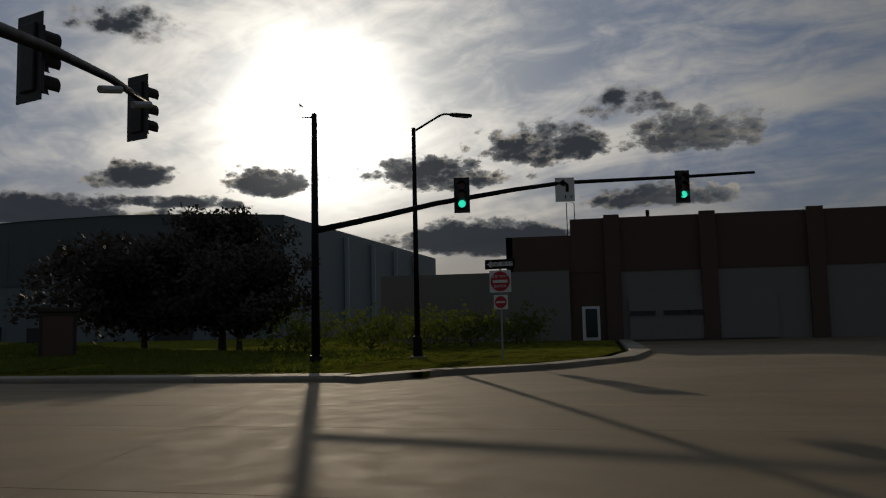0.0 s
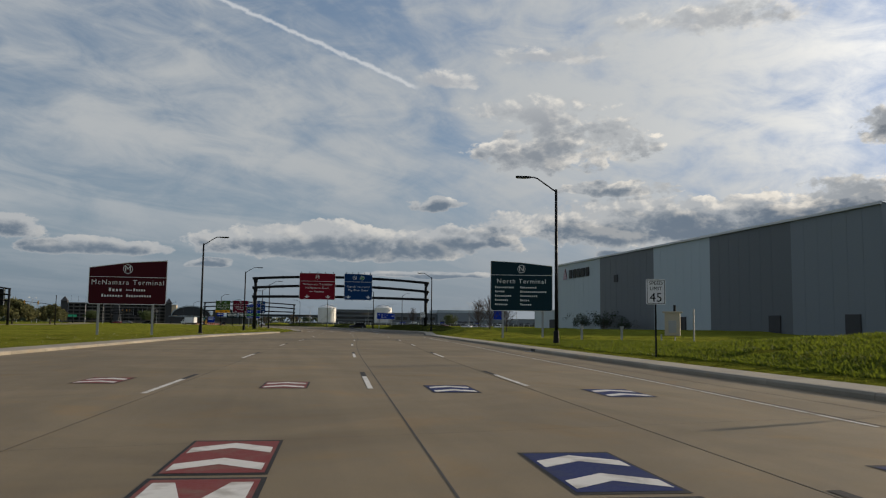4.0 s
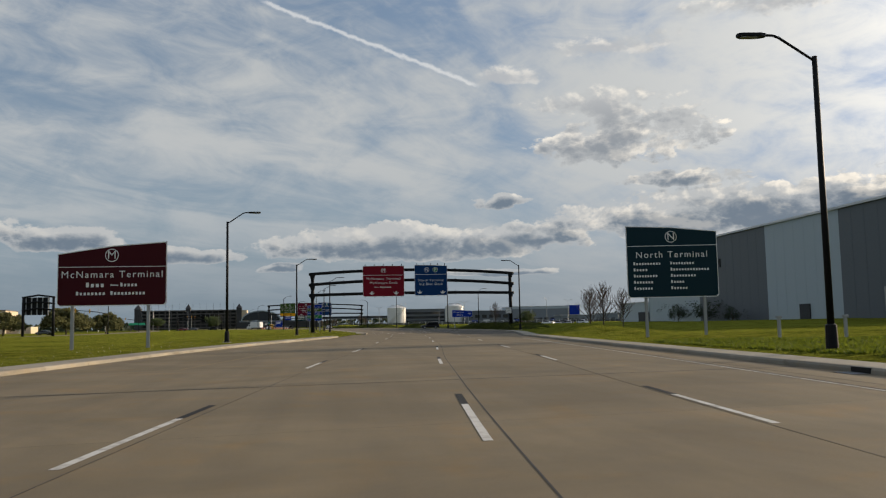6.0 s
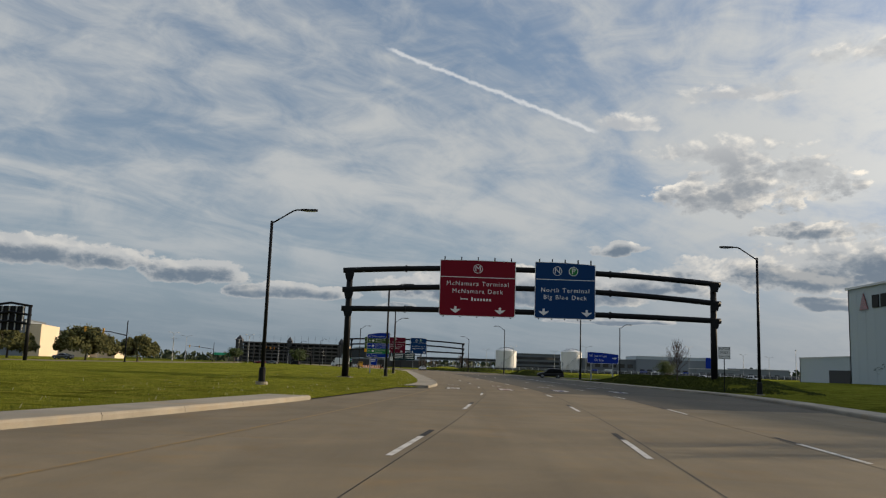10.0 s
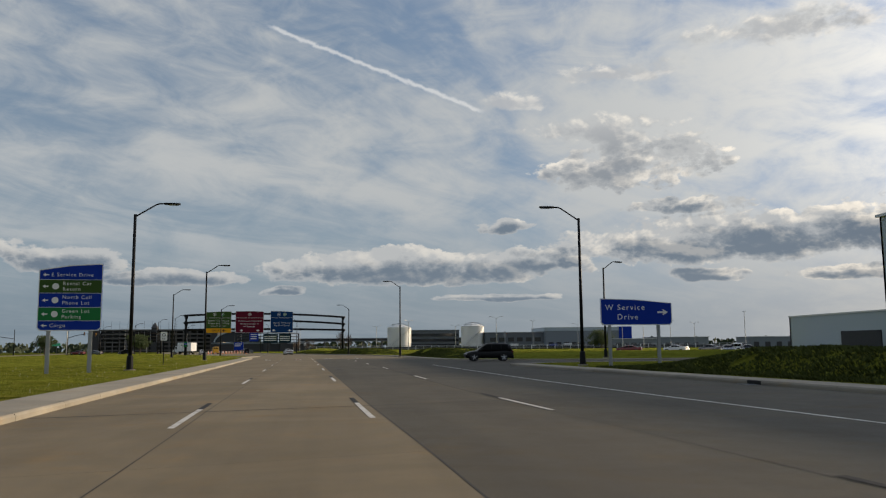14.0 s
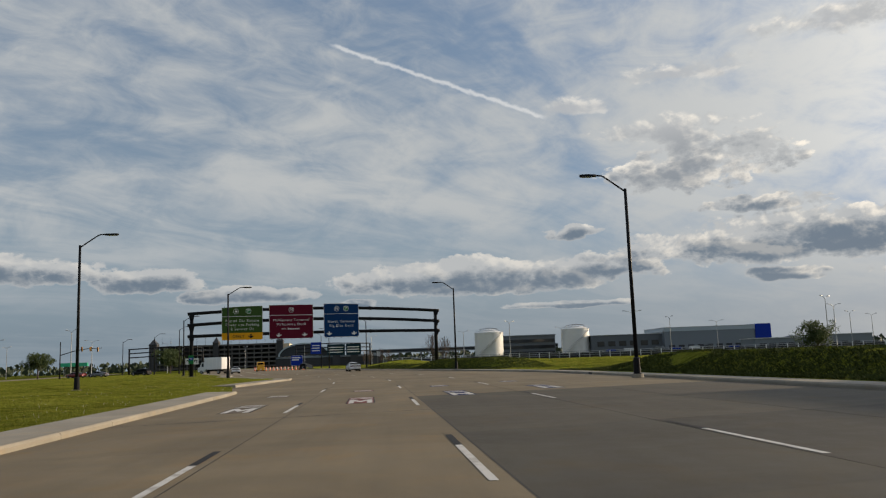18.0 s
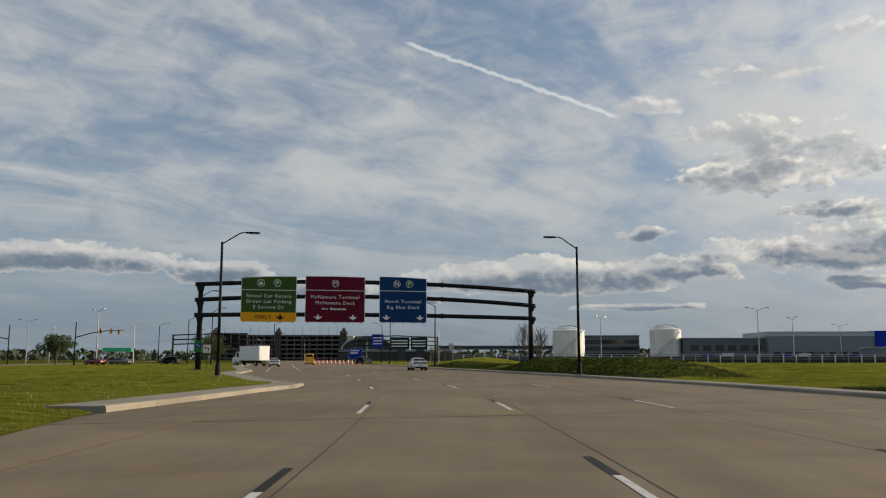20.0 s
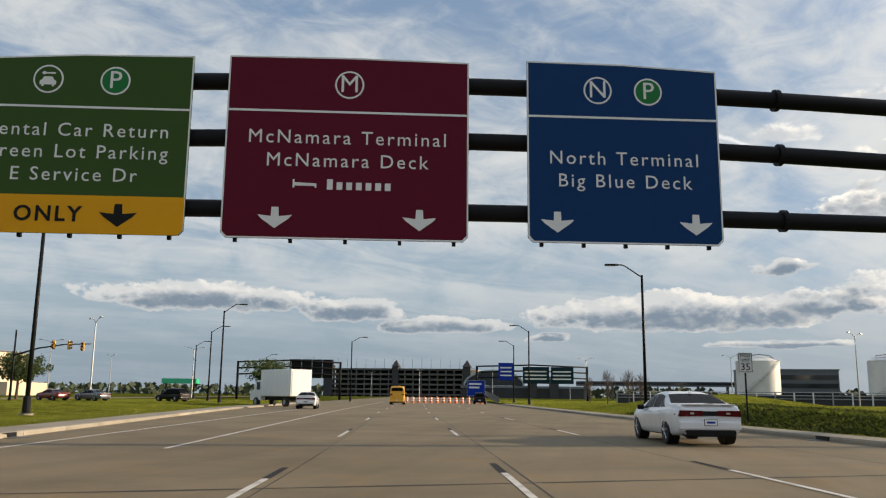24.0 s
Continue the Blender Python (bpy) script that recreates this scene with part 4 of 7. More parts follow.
def gantry(m, span, signs, label):
    """Two posts, three arched pipes and the sign panels, built along x from 0 to span, facing -y."""
    g = thing("sign_gantry", label, "sign gantry", m, "sign gantries over the road")
    for x, top in ((0.35, 9.75), (span - 0.35, 9.6)):
        post = part("post", tube([(x, 0, -0.1), (x, 0, top)], [0.31, 0.27], 16), M["steel"], g, smooth=True)
        part("foundation", tube([(x, 0, -0.3), (x, 0, 0.12)], [0.75, 0.72], 20), M["kerb"], post, "round concrete footing")
        part("base_plate", box(x - 0.48, x + 0.48, -0.48, 0.48, 0.12, 0.18, 0.01), M["steel"], post)
        for z in (6.25, 7.85, 9.55):
            part("bracket", prism([(x - 0.4, z + 0.12), (x + 0.4, z + 0.12), (x + 0.4, z - 0.28), (x + 0.29, z - 0.75), (x - 0.29, z - 0.75), (x - 0.4, z - 0.28)], -0.36, -0.28, axis="y"), M["steel"], post)
    for left, mid, right in ((6.2, 6.42, 6.2), (7.9, 8.55, 7.75), (9.65, 10.25, 9.5)):
        pts = []
        for n in range(25):
            u = n / 24
            z = left + (right - left) * u + (mid - (left + right) / 2) * (1 - (2 * u - 1) ** 2)
            pts.append((-0.25 + (span + 0.5) * u, -0.1, z))
        pipe = part("pipe", tube(pts, [0.25] * 25, 14), M["steel"], g, smooth=True)
        for u in (4 / 24, 13 / 24, 17.5 / 24):
            p = pts[int(u * 24)]
            part("flange", tube([(p[0] - 0.07, p[1], p[2]), (p[0] + 0.07, p[1], p[2])], [0.33, 0.33], 16), M["steel"], pipe)
    for x0, x1, z0, z1, fill in signs:
        board = panel("sign_panel", x1 - x0, z1 - z0, fill["mat"], g, x0, z0, -0.5, fill.get("rise", (0, 0)))
        for n in range(5):
            x = x0 + 0.4 + (x1 - x0 - 0.8) * n / 4
            part("stiffener", box(x - 0.05, x + 0.05, -0.43, -0.32, z0 - 0.1, z1 + (0.28 if span < 36 else -0.1)), M["steel"], board)
        w, h, cx = x1 - x0, z1 - z0, (x0 + x1) / 2
        y = -0.5
        part("divider", box(x0 + 0.05, x1 - 0.05, y - 0.01, y - 0.002, z0 + h * 0.685, z0 + h * 0.697), M["letter"], board)
        size = fill.get("size", 0.62)
        for words, at in fill["lines"]:
            lettering("letter", words, size, M["letter"], board, cx, z0 + h * at, y - 0.01)
        for letter, at, mat in fill["badges"]:
            disc(board, x0 + w * at, z0 + h * 0.845, y - 0.002, 0.42, letter, mat)
        if "bed" in fill:
            bed_symbol(board, cx - 1.15, z0 + h * fill["bed"], y, 0.36)
            bar(board, cx - 0.55, cx + 1.35, z0 + h * fill["bed"], 0.3, y)
        if "only" in fill:
            part("yellow_strip", prism([(x0 + 0.16, z0), (x1 - 0.16, z0), (x1 - 0.02, z0 + 0.14), (x1 - 0.02, z0 + h * 0.205), (x0 + 0.02, z0 + h * 0.205), (x0 + 0.02, z0 + 0.14)], y - 0.014, y - 0.003, axis="y"), M["amber"], board, "yellow strip along the foot")
            lettering("letter", "ONLY", 0.6, M["ink"], board, cx - 0.6, z0 + h * 0.1, y - 0.022, bold=0.02)
            down_arrow(board, x0 + w * 0.71, z0 + h * 0.1, y - 0.012, 0.85, M["ink"])
        for at in fill.get("arrows", ()):
            down_arrow(board, x0 + w * at, z0 + h * 0.11, y, 0.8, M["letter"])
    return g


def red_fill(mat, d=0.0):
    return dict(mat=mat, badges=[("M", 0.5, mat)], lines=[("McNamara Terminal", 0.575 - d), ("McNamara Deck", 0.44 - d * 0.7)], bed=0.305 - d * 0.4, arrows=(0.215, 0.80), size=0.56)


def blue_fill(d=0.0):
    return dict(mat=M["blue"], badges=[("N", 0.37, M["blue"]), ("P", 0.635, M["brightgreen"])], lines=[("North Terminal", 0.5 - d), ("Big Blue Deck", 0.375 - d)], arrows=(0.15, 0.86), size=0.56, rise=(0.05, -0.1))


green_fill = dict(mat=M["green"], badges=[("", 0.35, M["green"]), ("P", 0.65, M["brightgreen"])], lines=[("Rental Car Return", 0.56), ("Green Lot Parking", 0.44), ("E Service Dr", 0.315)], only=1, size=0.55, rise=(-0.2, 0.05))
gantry(pose(-13.0, -3.4, 0.1, 0, 0, 0.6), 33.8, [(8.55, 15.4, 5.85, 10.95, red_fill(M["red"])), (17.15, 22.62, 5.9, 11.0, blue_fill())], "black steel pipe gantry with a red and a blue direction sign")
g2 = math.degrees(math.atan2(9.84, 38.47))
gantry(pose(-36.4, 199.4, 0.05, 0, 0, g2), 39.7, [(4.8, 11.0, 5.5, 10.75, green_fill), (12.0, 18.9, 5.48, 10.86, red_fill(M["wine"], 0.03)), (20.6, 26.25, 5.52, 10.93, blue_fill(0.04))], "black pipe gantry with green, red and blue direction signs")


# ---- single roadside signs ----
def board_sign(m, w, h, mat, rise, posts, label, bottom):
    """A board on two galvanised posts, facing -y; its left foot at the origin."""
    s = thing("road_sign", label, "road sign", m)
    board = panel("sign_panel", w, h, mat, s, 0, bottom, -0.12, rise)
    for x in posts:
        bm = box(x - 0.09, x + 0.09, -0.02, 0.0, -0.3, bottom + h * 0.85)
        box(x - 0.05, x - 0.03, 0.0, 0.14, -0.3, bottom + h * 0.85, bm=bm)
        box(x - 0.09, x + 0.09, 0.14, 0.16, -0.3, bottom + h * 0.85, bm=bm)
        part("post", bm, M["galv"], s)
    return s, board


s, board = board_sign(pose(-26.2, -84.5, 0.1, 0, 0, -1.5), 6.7, 3.35, M["maroon"], (0, 0.75), (0.9, 5.55), "maroon terminal direction board on two steel posts in grass", 2.75)
part("divider", box(0.05, 6.65, -0.132, -0.124, 5.2, 5.24), M["letter"], board)
disc(board, 3.3, 5.95, -0.122, 0.42, "M", M["maroon"])
lettering("letter", "McNamara Terminal", 0.62, M["letter"], board, 3.35, 4.72, -0.13)
bar(board, 1.75, 2.95, 4.08, 0.3, -0.12)
bed_symbol(board, 3.5, 4.06, -0.12, 0.25)
bar(board, 3.85, 4.95, 4.08, 0.24, -0.12)
bar(board, 1.15, 3.0, 3.55, 0.24, -0.12)
bar(board, 3.25, 5.45, 3.55, 0.24, -0.12)

s, board = board_sign(pose(10.9, -85.2, 0.15, 0, 0, -9), 6.15, 4.95, M["teal"], (0, -0.45), (1.25, 5.2), "dark teal terminal direction board on two steel posts", 2.65)
part("divider", box(0.05, 6.1, -0.132, -0.124, 6.15, 6.19), M["letter"], board)
disc(board, 3.05, 6.78, -0.122, 0.4, "N", M["teal"])
lettering("letter", "North Terminal", 0.62, M["letter"], board, 3.05, 5.55, -0.13)
for n, (a, b) in enumerate(((1.9, 1.65), (1.0, 2.65), (1.65, 1.75), (1.35, 0.95), (1.3, 1.15))):
    z = 4.98 - 0.42 * n
    bar(board, 0.45, 0.45 + a, z, 0.2, -0.12)
    bar(board, 2.95, 2.95 + b, z, 0.2, -0.12)

s, board = board_sign(pose(-15.1, 40.4, 0.15, 0, 0, 5), 3.2, 3.3, M["royal"], (0, 0.36), (0.55, 2.65), "blue and green airport direction board on two steel posts", 2.25)
for n, (mat, words, z0, z1) in enumerate(((None, ("E Service Drive",), 5.0, 5.6), (M["green"], ("Rental Car", "Return"), 4.28, 4.96), (None, ("North Cell", "Phone Lot"), 3.52, 4.24), (M["brightgreen"], ("Green Lot", "Parking"), 2.8, 3.48), (None, ("Cargo",), 2.3, 2.76))):
    if mat:
        part("coloured_strip", box(0.04, 3.16, -0.128, -0.123, z0, z1), mat, board)
    if n:
        part("divider", box(0.04, 3.16, -0.13, -0.124, z1 + 0.01, z1 + 0.03), M["letter"], board)
    mid = (z0 + z1) / 2 - (0.06 if n == 0 else 0)
    for i, w in enumerate(words):
        lettering("letter", w, 0.27, M["letter"], board, 1.2 if len(words) > 1 else 0.62, mid + (0.15 - 0.3 * i if len(words) > 1 else 0), -0.134, "LEFT")
    part("arrow", prism([(0.2, mid), (0.34, mid + 0.1), (0.34, mid + 0.03), (0.5, mid + 0.03), (0.5, mid - 0.03), (0.34, mid - 0.03), (0.34, mid - 0.1)], -0.136, -0.13, axis="y"), M["letter"], board)
    if len(words) > 1:
        part("pictogram", tube([(0.85, -0.129, mid), (0.85, -0.135, mid)], [0.17, 0.17], 16), M["letter"], board)

s, board = board_sign(pose(17.1, 44.4, 0.2, 0, 0, -2.5), 4.6, 1.72, M["royal"], (0, -0.3), (0.6, 3.75), "royal blue service drive sign on two steel posts", 2.45)
lettering("letter", "W Service", 0.5, M["letter"], board, 0.3, 3.55, -0.13, "LEFT")
lettering("letter", "Drive", 0.5, M["letter"], board, 1.05, 2.95, -0.13, "LEFT")
part("arrow", prism([(3.65, 3.2), (3.65, 3.3), (4.05, 3.3), (3.98, 3.45), (4.35, 3.25), (3.98, 3.05), (4.05, 3.2)], -0.136, -0.13, axis="y"), M["letter"], board)


def small_sign(m, w, h, top, label, face, post=None, back=None):
    """A plate on one post, facing -y; face(plate, z) draws on it."""
    s = thing("traffic_sign", label, "traffic sign", m)
    part("post", box(-0.03, 0.03, -0.02, 0.03, -0.2, top), post or M["steel"], s)
    plate = part("sign_plate", prism([(-w / 2 + 0.04, top - h), (w / 2 - 0.04, top - h), (w / 2, top - h + 0.04), (w / 2, top - 0.04), (w / 2 - 0.04, top), (-w / 2 + 0.04, top), (-w / 2, top - 0.04), (-w / 2, top - h + 0.04)], -0.06, -0.035, axis="y"), back or M["letter"], s)
    face(plate, top - h / 2)
    return s


def words_face(lines, w, h, mat=None):
    def face(plate, z):
        ink = mat or M["ink"]
        for a, b, c, d in ((-w, w, h - 0.02, h), (-w, w, -h, -h + 0.02), (-w, -w + 0.02, -h, h), (w - 0.02, w, -h, h)):
            part("border", box(a, b, -0.066, -0.061, z + c, z + d), ink, plate)
        for words, at, size in lines:
            lettering("letter", words, size, ink, plate, 0, z + at, -0.066, spacing=1.05)
    return face


small_sign(pose(4.4, -132.8, 0.1, 0, 0, -8), 0.78, 1.0, 3.15, "white speed limit sign on a thin post", words_face([("SPEED", 0.33, 0.2), ("LIMIT", 0.12, 0.2), ("45", -0.24, 0.5)], 0.36, 0.47))
small_sign(pose(-8.3, 219.0, 0.5, 0, 0, 12), 0.64, 0.86, 2.75, "white speed limit sign on a thin post", words_face([("SPEED", 0.29, 0.165), ("LIMIT", 0.11, 0.165), ("35", -0.19, 0.43)], 0.295, 0.4))
small_sign(pose(17.9, -13.3, 0.3, 0, 0, -6), 0.92, 0.95, 3.35, "white mandatory turn sign with black words on a post", words_face([("RIGHT LANE", 0.3, 0.15), ("MUST", 0.02, 0.24), ("TURN RIGHT", -0.28, 0.15)], 0.42, 0.44))


def no_parking(plate, z):
    part("ring", tube([(0, -0.062, z + 0.1), (0, -0.068, z + 0.1)], [0.13, 0.13], 20), M["ink"], plate)
    part("disc", tube([(0, -0.066, z + 0.1), (0, -0.072, z + 0.1)], [0.09, 0.09], 20), M["letter"], plate)
    bar(plate, -0.13, 0.13, z - 0.2, 0.06, -0.062, M["ink"])


small_sign(pose(7.2, -148.7, 1.0, 0, 0, -12), 0.3, 0.58, 2.3, "small white no parking sign on a thin post", no_parking)
small_sign(pose(1.9, -170.3, 0.1, 0, 0, 30), 0.36, 0.6, 2.85, "small white no parking sign on a thin post", no_parking)


def turn_arrow(plate, z):
    part("arrow", prism([(-0.2, z - 0.1), (-0.05, z + 0.15), (-0.05, z + 0.05), (0.12, z + 0.05), (0.12, z - 0.3), (0.22, z - 0.3), (0.22, z + 0.15), (-0.05, z + 0.15), (-0.05, z + 0.28), (-0.28, z + 0.1)], -0.066, -0.061, axis="y"), M["ink"], plate)


for dx in (0, 1.15):
    small_sign(pose(-37.6 + dx, 203.5, 0.1, 0, 0, 14), 0.9, 0.95, 2.9, "pair of white turn arrow signs on thin posts", turn_arrow)


def route_shield(plate, z):
    part("strip", box(-0.3, 0.3, -0.066, -0.061, z - 0.1, z + 0.3), M["royal"], plate)
    lettering("letter", "94", 0.34, M["letter"], plate, 0, z + 0.08, -0.07)


small_sign(pose(-36.0, 199.0, 0.1, 0, 0, 14), 0.75, 1.3, 3.3, "green route sign with a blue number shield", route_shield, back=M["brightgreen"])
small_sign(pose(-13.0, 62.0, 0.1, 0, 0, 4), 0.5, 0.7, 2.7, "small white parking notice on a thin post", no_parking)

# one way and no entry plates at the corner
corner = thing("traffic_sign", "one way and red no entry plates on one post", "traffic sign", pose(6.6, -188.4, 0.1, 0, 0, -100))
part("post", box(-0.03, 0.03, 0.0, 0.05, -0.2, 3.65), M["galv"], corner)
ow = part("one_way_plate", box(-0.56, 0.56, -0.03, 0, 3.3, 3.65, 0.01), M["ink"], corner)
part("arrow", prism([(-0.48, 3.475), (-0.32, 3.6), (-0.32, 3.55), (0.48, 3.55), (0.48, 3.4), (-0.32, 3.4), (-0.32, 3.35)], -0.04, -0.031, axis="y"), M["letter"], ow)
lettering("letter", "ONE WAY", 0.16, M["ink"], ow, 0.05, 3.475, -0.046)
for z, r in ((2.85, 0.36), (2.1, 0.22)):
    plate = part("no_entry_plate", box(-r - 0.04, r + 0.04, -0.03, 0, z - r - 0.04, z + r + 0.04, 0.01), M["letter"], corner)
    part("red_disc", tube([(0, -0.031, z), (0, -0.038, z)], [r, r], 28), M["trafficred"], plate)
    part("white_bar", box(-r * 0.75, r * 0.75, -0.045, -0.039, z - r * 0.14, z + r * 0.14), M["letter"], plate)
    if r > 0.3:
        lettering("letter", "DO NOT", 0.13, M["letter"], plate, 0, z + 0.18, -0.045)
        lettering("letter", "ENTER", 0.13, M["letter"], plate, 0, z - 0.18, -0.045)


# ---- traffic signals ----
def signal_head(parent, x, y, z, turn, body, lit="", plate=True):
    """Three lenses with visors, facing -y before the turn; z is the middle of the head."""
    head = part("signal_head", box(-0.17, 0.17, -0.1, 0.1, -0.53, 0.53, 0.02), body, parent, at=pose(x, y, z, 0, 0, turn))
    if plate:
        part("backplate", box(-0.3, 0.3, 0.03, 0.05, -0.68, 0.68, 0.005), M["signalbody"], head)
    for n, (mat, on) in enumerate(((M["redlens"], "red"), (M["amberlens"], "amber"), (M["greenlight"] if lit == "green" else M["glass"], "green"))):
        zc = 0.35 - 0.35 * n
        part("lens", tube([(0, -0.1, zc), (0, -0.115, zc)], [0.14, 0.14], 18), mat, head)
        bm = bmesh.new()
        ring = [(math.cos(a), math.sin(a)) for a in np.linspace(radians(-40), radians(220), 12)]
        front, back = [[bm.verts.new((0.155 * c, y2, zc + 0.155 * q)) for c, q in ring] for y2 in (-0.38, -0.1)]
        for i in range(11):
            bm.faces.new((front[i], front[i + 1], back[i + 1], back[i]))
        bmesh.ops.solidify(bm, geom=bm.faces[:], thickness=0.01)
        part("visor", bm, body, head)
    return head


def mast(name_label, foot, arm, heads, pole_top, body, sign=None, r=0.16):
    """A pole at foot with a curved arm through the arm points."""
    t = thing("traffic_signal", name_label, "traffic signal", pose(*foot))
    f = Vector(foot)
    part("pole", tube([(0, 0, -0.2), (0, 0, pole_top)], [r, r * 0.65], 14), M["steel"], t, smooth=True)
    part("base_cover", tube([(0, 0, -0.1), (0, 0, 0.35)], [r * 1.6, r * 1.3], 14), M["steel"], t)
    pts = [Vector(p) - f for p in arm]
    part("arm", tube(pts, list(np.linspace(r * 0.75, r * 0.38, len(pts))), 12), M["steel"], t, smooth=True)
    for p, turn, lit in heads:
        q = Vector(p) - f
        signal_head(t, q.x, q.y, q.z, turn, body, lit, body is M["signalbody"])
    return t


far_mast = mast("black signal mast with a long arm and green lights", (5.2, -181.9, 0.1), [(5.2, -181.9, 4.9), (6.26, -184.0, 5.45), (7.2, -186.0, 6.0), (8.6, -188.9, 6.62), (9.5, -190.75, 6.95), (11.8, -195.6, 7.35), (13.3, -198.8, 7.65)], [((7.5, -186.95, 6.32), -82, "green"), ((11.65, -195.6, 6.92), -82, "green")], 9.1, M["signalbody"])
bracket = part("camera_bracket", tube([(0, 0, 8.95), (-0.25, 0.45, 8.95), (-0.25, 0.45, 9.4)], [0.03] * 3, 6), M["steel"], far_mast)
part("aerial", box(-0.4, 0.02, 0.42, 0.46, 9.36, 9.42), M["steel"], bracket)
turn_sign = part("lane_sign", box(-0.03, 0.0, -0.38, 0.38, -0.48, 0.48, 0.01), M["letter"], far_mast, "white turn only sign", pose(9.4 - 5.2, -190.8 + 181.9, 6.55, 0, 0, 8))
part("arrow", prism([(-y, z) for y, z in ((0.15, -0.1), (0.15, 0.22), (-0.02, 0.34), (-0.02, 0.42), (-0.28, 0.26), (-0.02, 0.1), (-0.02, 0.18), (0.03, 0.14), (0.03, -0.1))], -0.045, -0.031, axis="x"), M["ink"], turn_sign)
only = lettering("letter", "ONLY", 0.2, M["ink"], turn_sign, 0, -0.32, 0)
only.matrix_basis = pose(-0.04, 0, -0.32, 90, 0, -90)
near_mast = mast("black signal mast with two dark heads on its arm", (-21.5, -185.6, 0.1), [(-21.5, -185.6, 3.9), (-17.2, -184.6, 4.75), (-13.8, -183.9, 5.25), (-12.0, -183.45, 5.6), (-9.5, -182.9, 5.95), (-7.2, -182.4, 6.1)], [((-11.95, -183.1, 5.5), 70, ""), ((-7.5, -182.3, 5.98), 70, "")], 5.2, M["signalbody"])
for x, y, z in ((-9.95, -183.1, 5.6), (-8.3, -182.75, 5.8)):
    part("detector_camera", tube([(x + 21.5 - 0.22, y + 185.6, z - 0.15), (x + 21.5 + 0.25, y + 185.5, z - 0.03)], [0.07, 0.07], 10), M["galv"], near_mast)
for foot, arm, heads in (((-85.3, 269.9, 0.1), [(-85.3, 269.9, 5.6), (-82.5, 270.6, 6.5), (-79.5, 271.4, 7.0), (-76.5, 272.2, 7.1)], [((-80.6, 270.8, 6.9), 10, ""), ((-78.9, 271.3, 6.9), 100, ""), ((-77.3, 271.8, 6.75), 10, "")]),
                         ((-106, 282, 0.1), [(-106, 282, 5.6), (-109, 281.4, 6.1), (-113, 280.6, 6.6), (-117, 280, 6.8)], [((-112, 280.6, 6.5), 190, ""), ((-116, 280, 6.6), 190, "")]),
                         ((-70, 92, 0.1), [(-70, 92, 5.6), (-73, 91.4, 6.2), (-79, 90.2, 6.8)], [((-74.5, 91, 6.4), 190, ""), ((-78, 90.3, 6.6), 190, "")])):
    mast("black signal mast with yellow signal heads across the lawn", foot, arm, heads, 8.6, M["signalyellow"], r=0.15)


# ---- buildings ----
def wall_panel(parent, p, q, z0, z1, mat, thick=0.5, name="wall", top=None, label=""):
    """An upright slab from p to q (plan), its outer face on the line; top may give another height at q."""
    p, q = Vector(p), Vector(q)
    d = (q - p).normalized()
    n = Vector((d.y, -d.x)) * -thick
    bm = bmesh.new()
    z2 = z1 if top is None else top
    low = [bm.verts.new((*v, z0)) for v in (p, q, q + n, p + n)]
    high = [bm.verts.new((*v, z)) for v, z in ((p, z1), (q, z2), (q + n, z2), (p + n, z1))]
    bm.faces.new(low[::-1])
    bm.faces.new(high)
    for i in range(4):
        bm.faces.new((low[i], low[(i + 1) % 4], high[(i + 1) % 4], high[i]))
    bmesh.ops.recalc_face_normals(bm, faces=bm.faces)
    return part(name, bm, mat, parent, label)


def seams(parent, p, q, z0, z1, step, mat, face):
    """Thin upright cladding seams, proud of a wall."""
    p, q = Vector(p), Vector(q)
    d, n = (q - p).normalized(), Vector(face)
    bm = bmesh.new()
    for i in range(1, int((q - p).length / step)):
        c = p + d * step * i
        a, b = c + d * 0.05, c - d * 0.05
        quad = [(a, z0), (b, z0), (b, z1), (a, z1)]
        front = [bm.verts.new((*(v + n * 0.03), z)) for v, z in quad]
        back = [bm.verts.new((*v, z)) for v, z in quad]
        bm.faces.new(front)
        for i2 in range(4):
            bm.faces.new((front[i2], back[i2], back[(i2 + 1) % 4], front[(i2 + 1) % 4]))
    bmesh.ops.recalc_face_normals(bm, faces=bm.faces)
    return tagged(part("cladding_seams", bm, mat, parent), kind="stuff")


hangar = thing("hangar", "huge hangar with light and dark grey metal bands", "hangar")
H1 = 24.2
for y0, y1, mat in ((127.5, 88, M["wall_light"]), (88, 50, M["wall_dark"]), (50, 20, M["wall_light"]), (20, -12, M["wall_dark"]), (-12, -38, M["wall_mid"])):
    w = wall_panel(hangar, (96.5, y0), (96.5, y1), -1, H1, mat)
    seams(w, (96.5, y0), (96.5, y1), 0, H1 - 0.3, 4.2, mat, (-1, 0))
w = wall_panel(hangar, (96.5, -38), (133, -31), -1, H1, M["wall_mid"], top=21.3)
wall_panel(hangar, (133, -31), (250, -8), -1, 21.3, M["wall_mid"])
wall_panel(hangar, (230, 127.5), (96.5, 127.5), -1, H1, M["wall_light"])
bm = bmesh.new()
west = [bm.verts.new(v) for v in ((96.1, 128, H1 + 0.05), (96.1, -38.3, H1 + 0.05))]
south = [bm.verts.new(v) for v in ((133, -31.3, 21.35), (240, -10, 21.35))]
north = [bm.verts.new(v) for v in ((240, 128, H1), (112, 128, H1 + 1.6))]
ridge = [bm.verts.new(v) for v in ((116, -13, 26.8), (142, -11.6, 29.7), (240, 0, 28.8))]
bm.faces.new((west[0], west[1], ridge[0], north[1]))
bm.faces.new((west[1], south[0], ridge[1], ridge[0]))
bm.faces.new((south[0], south[1], ridge[2], ridge[1]))
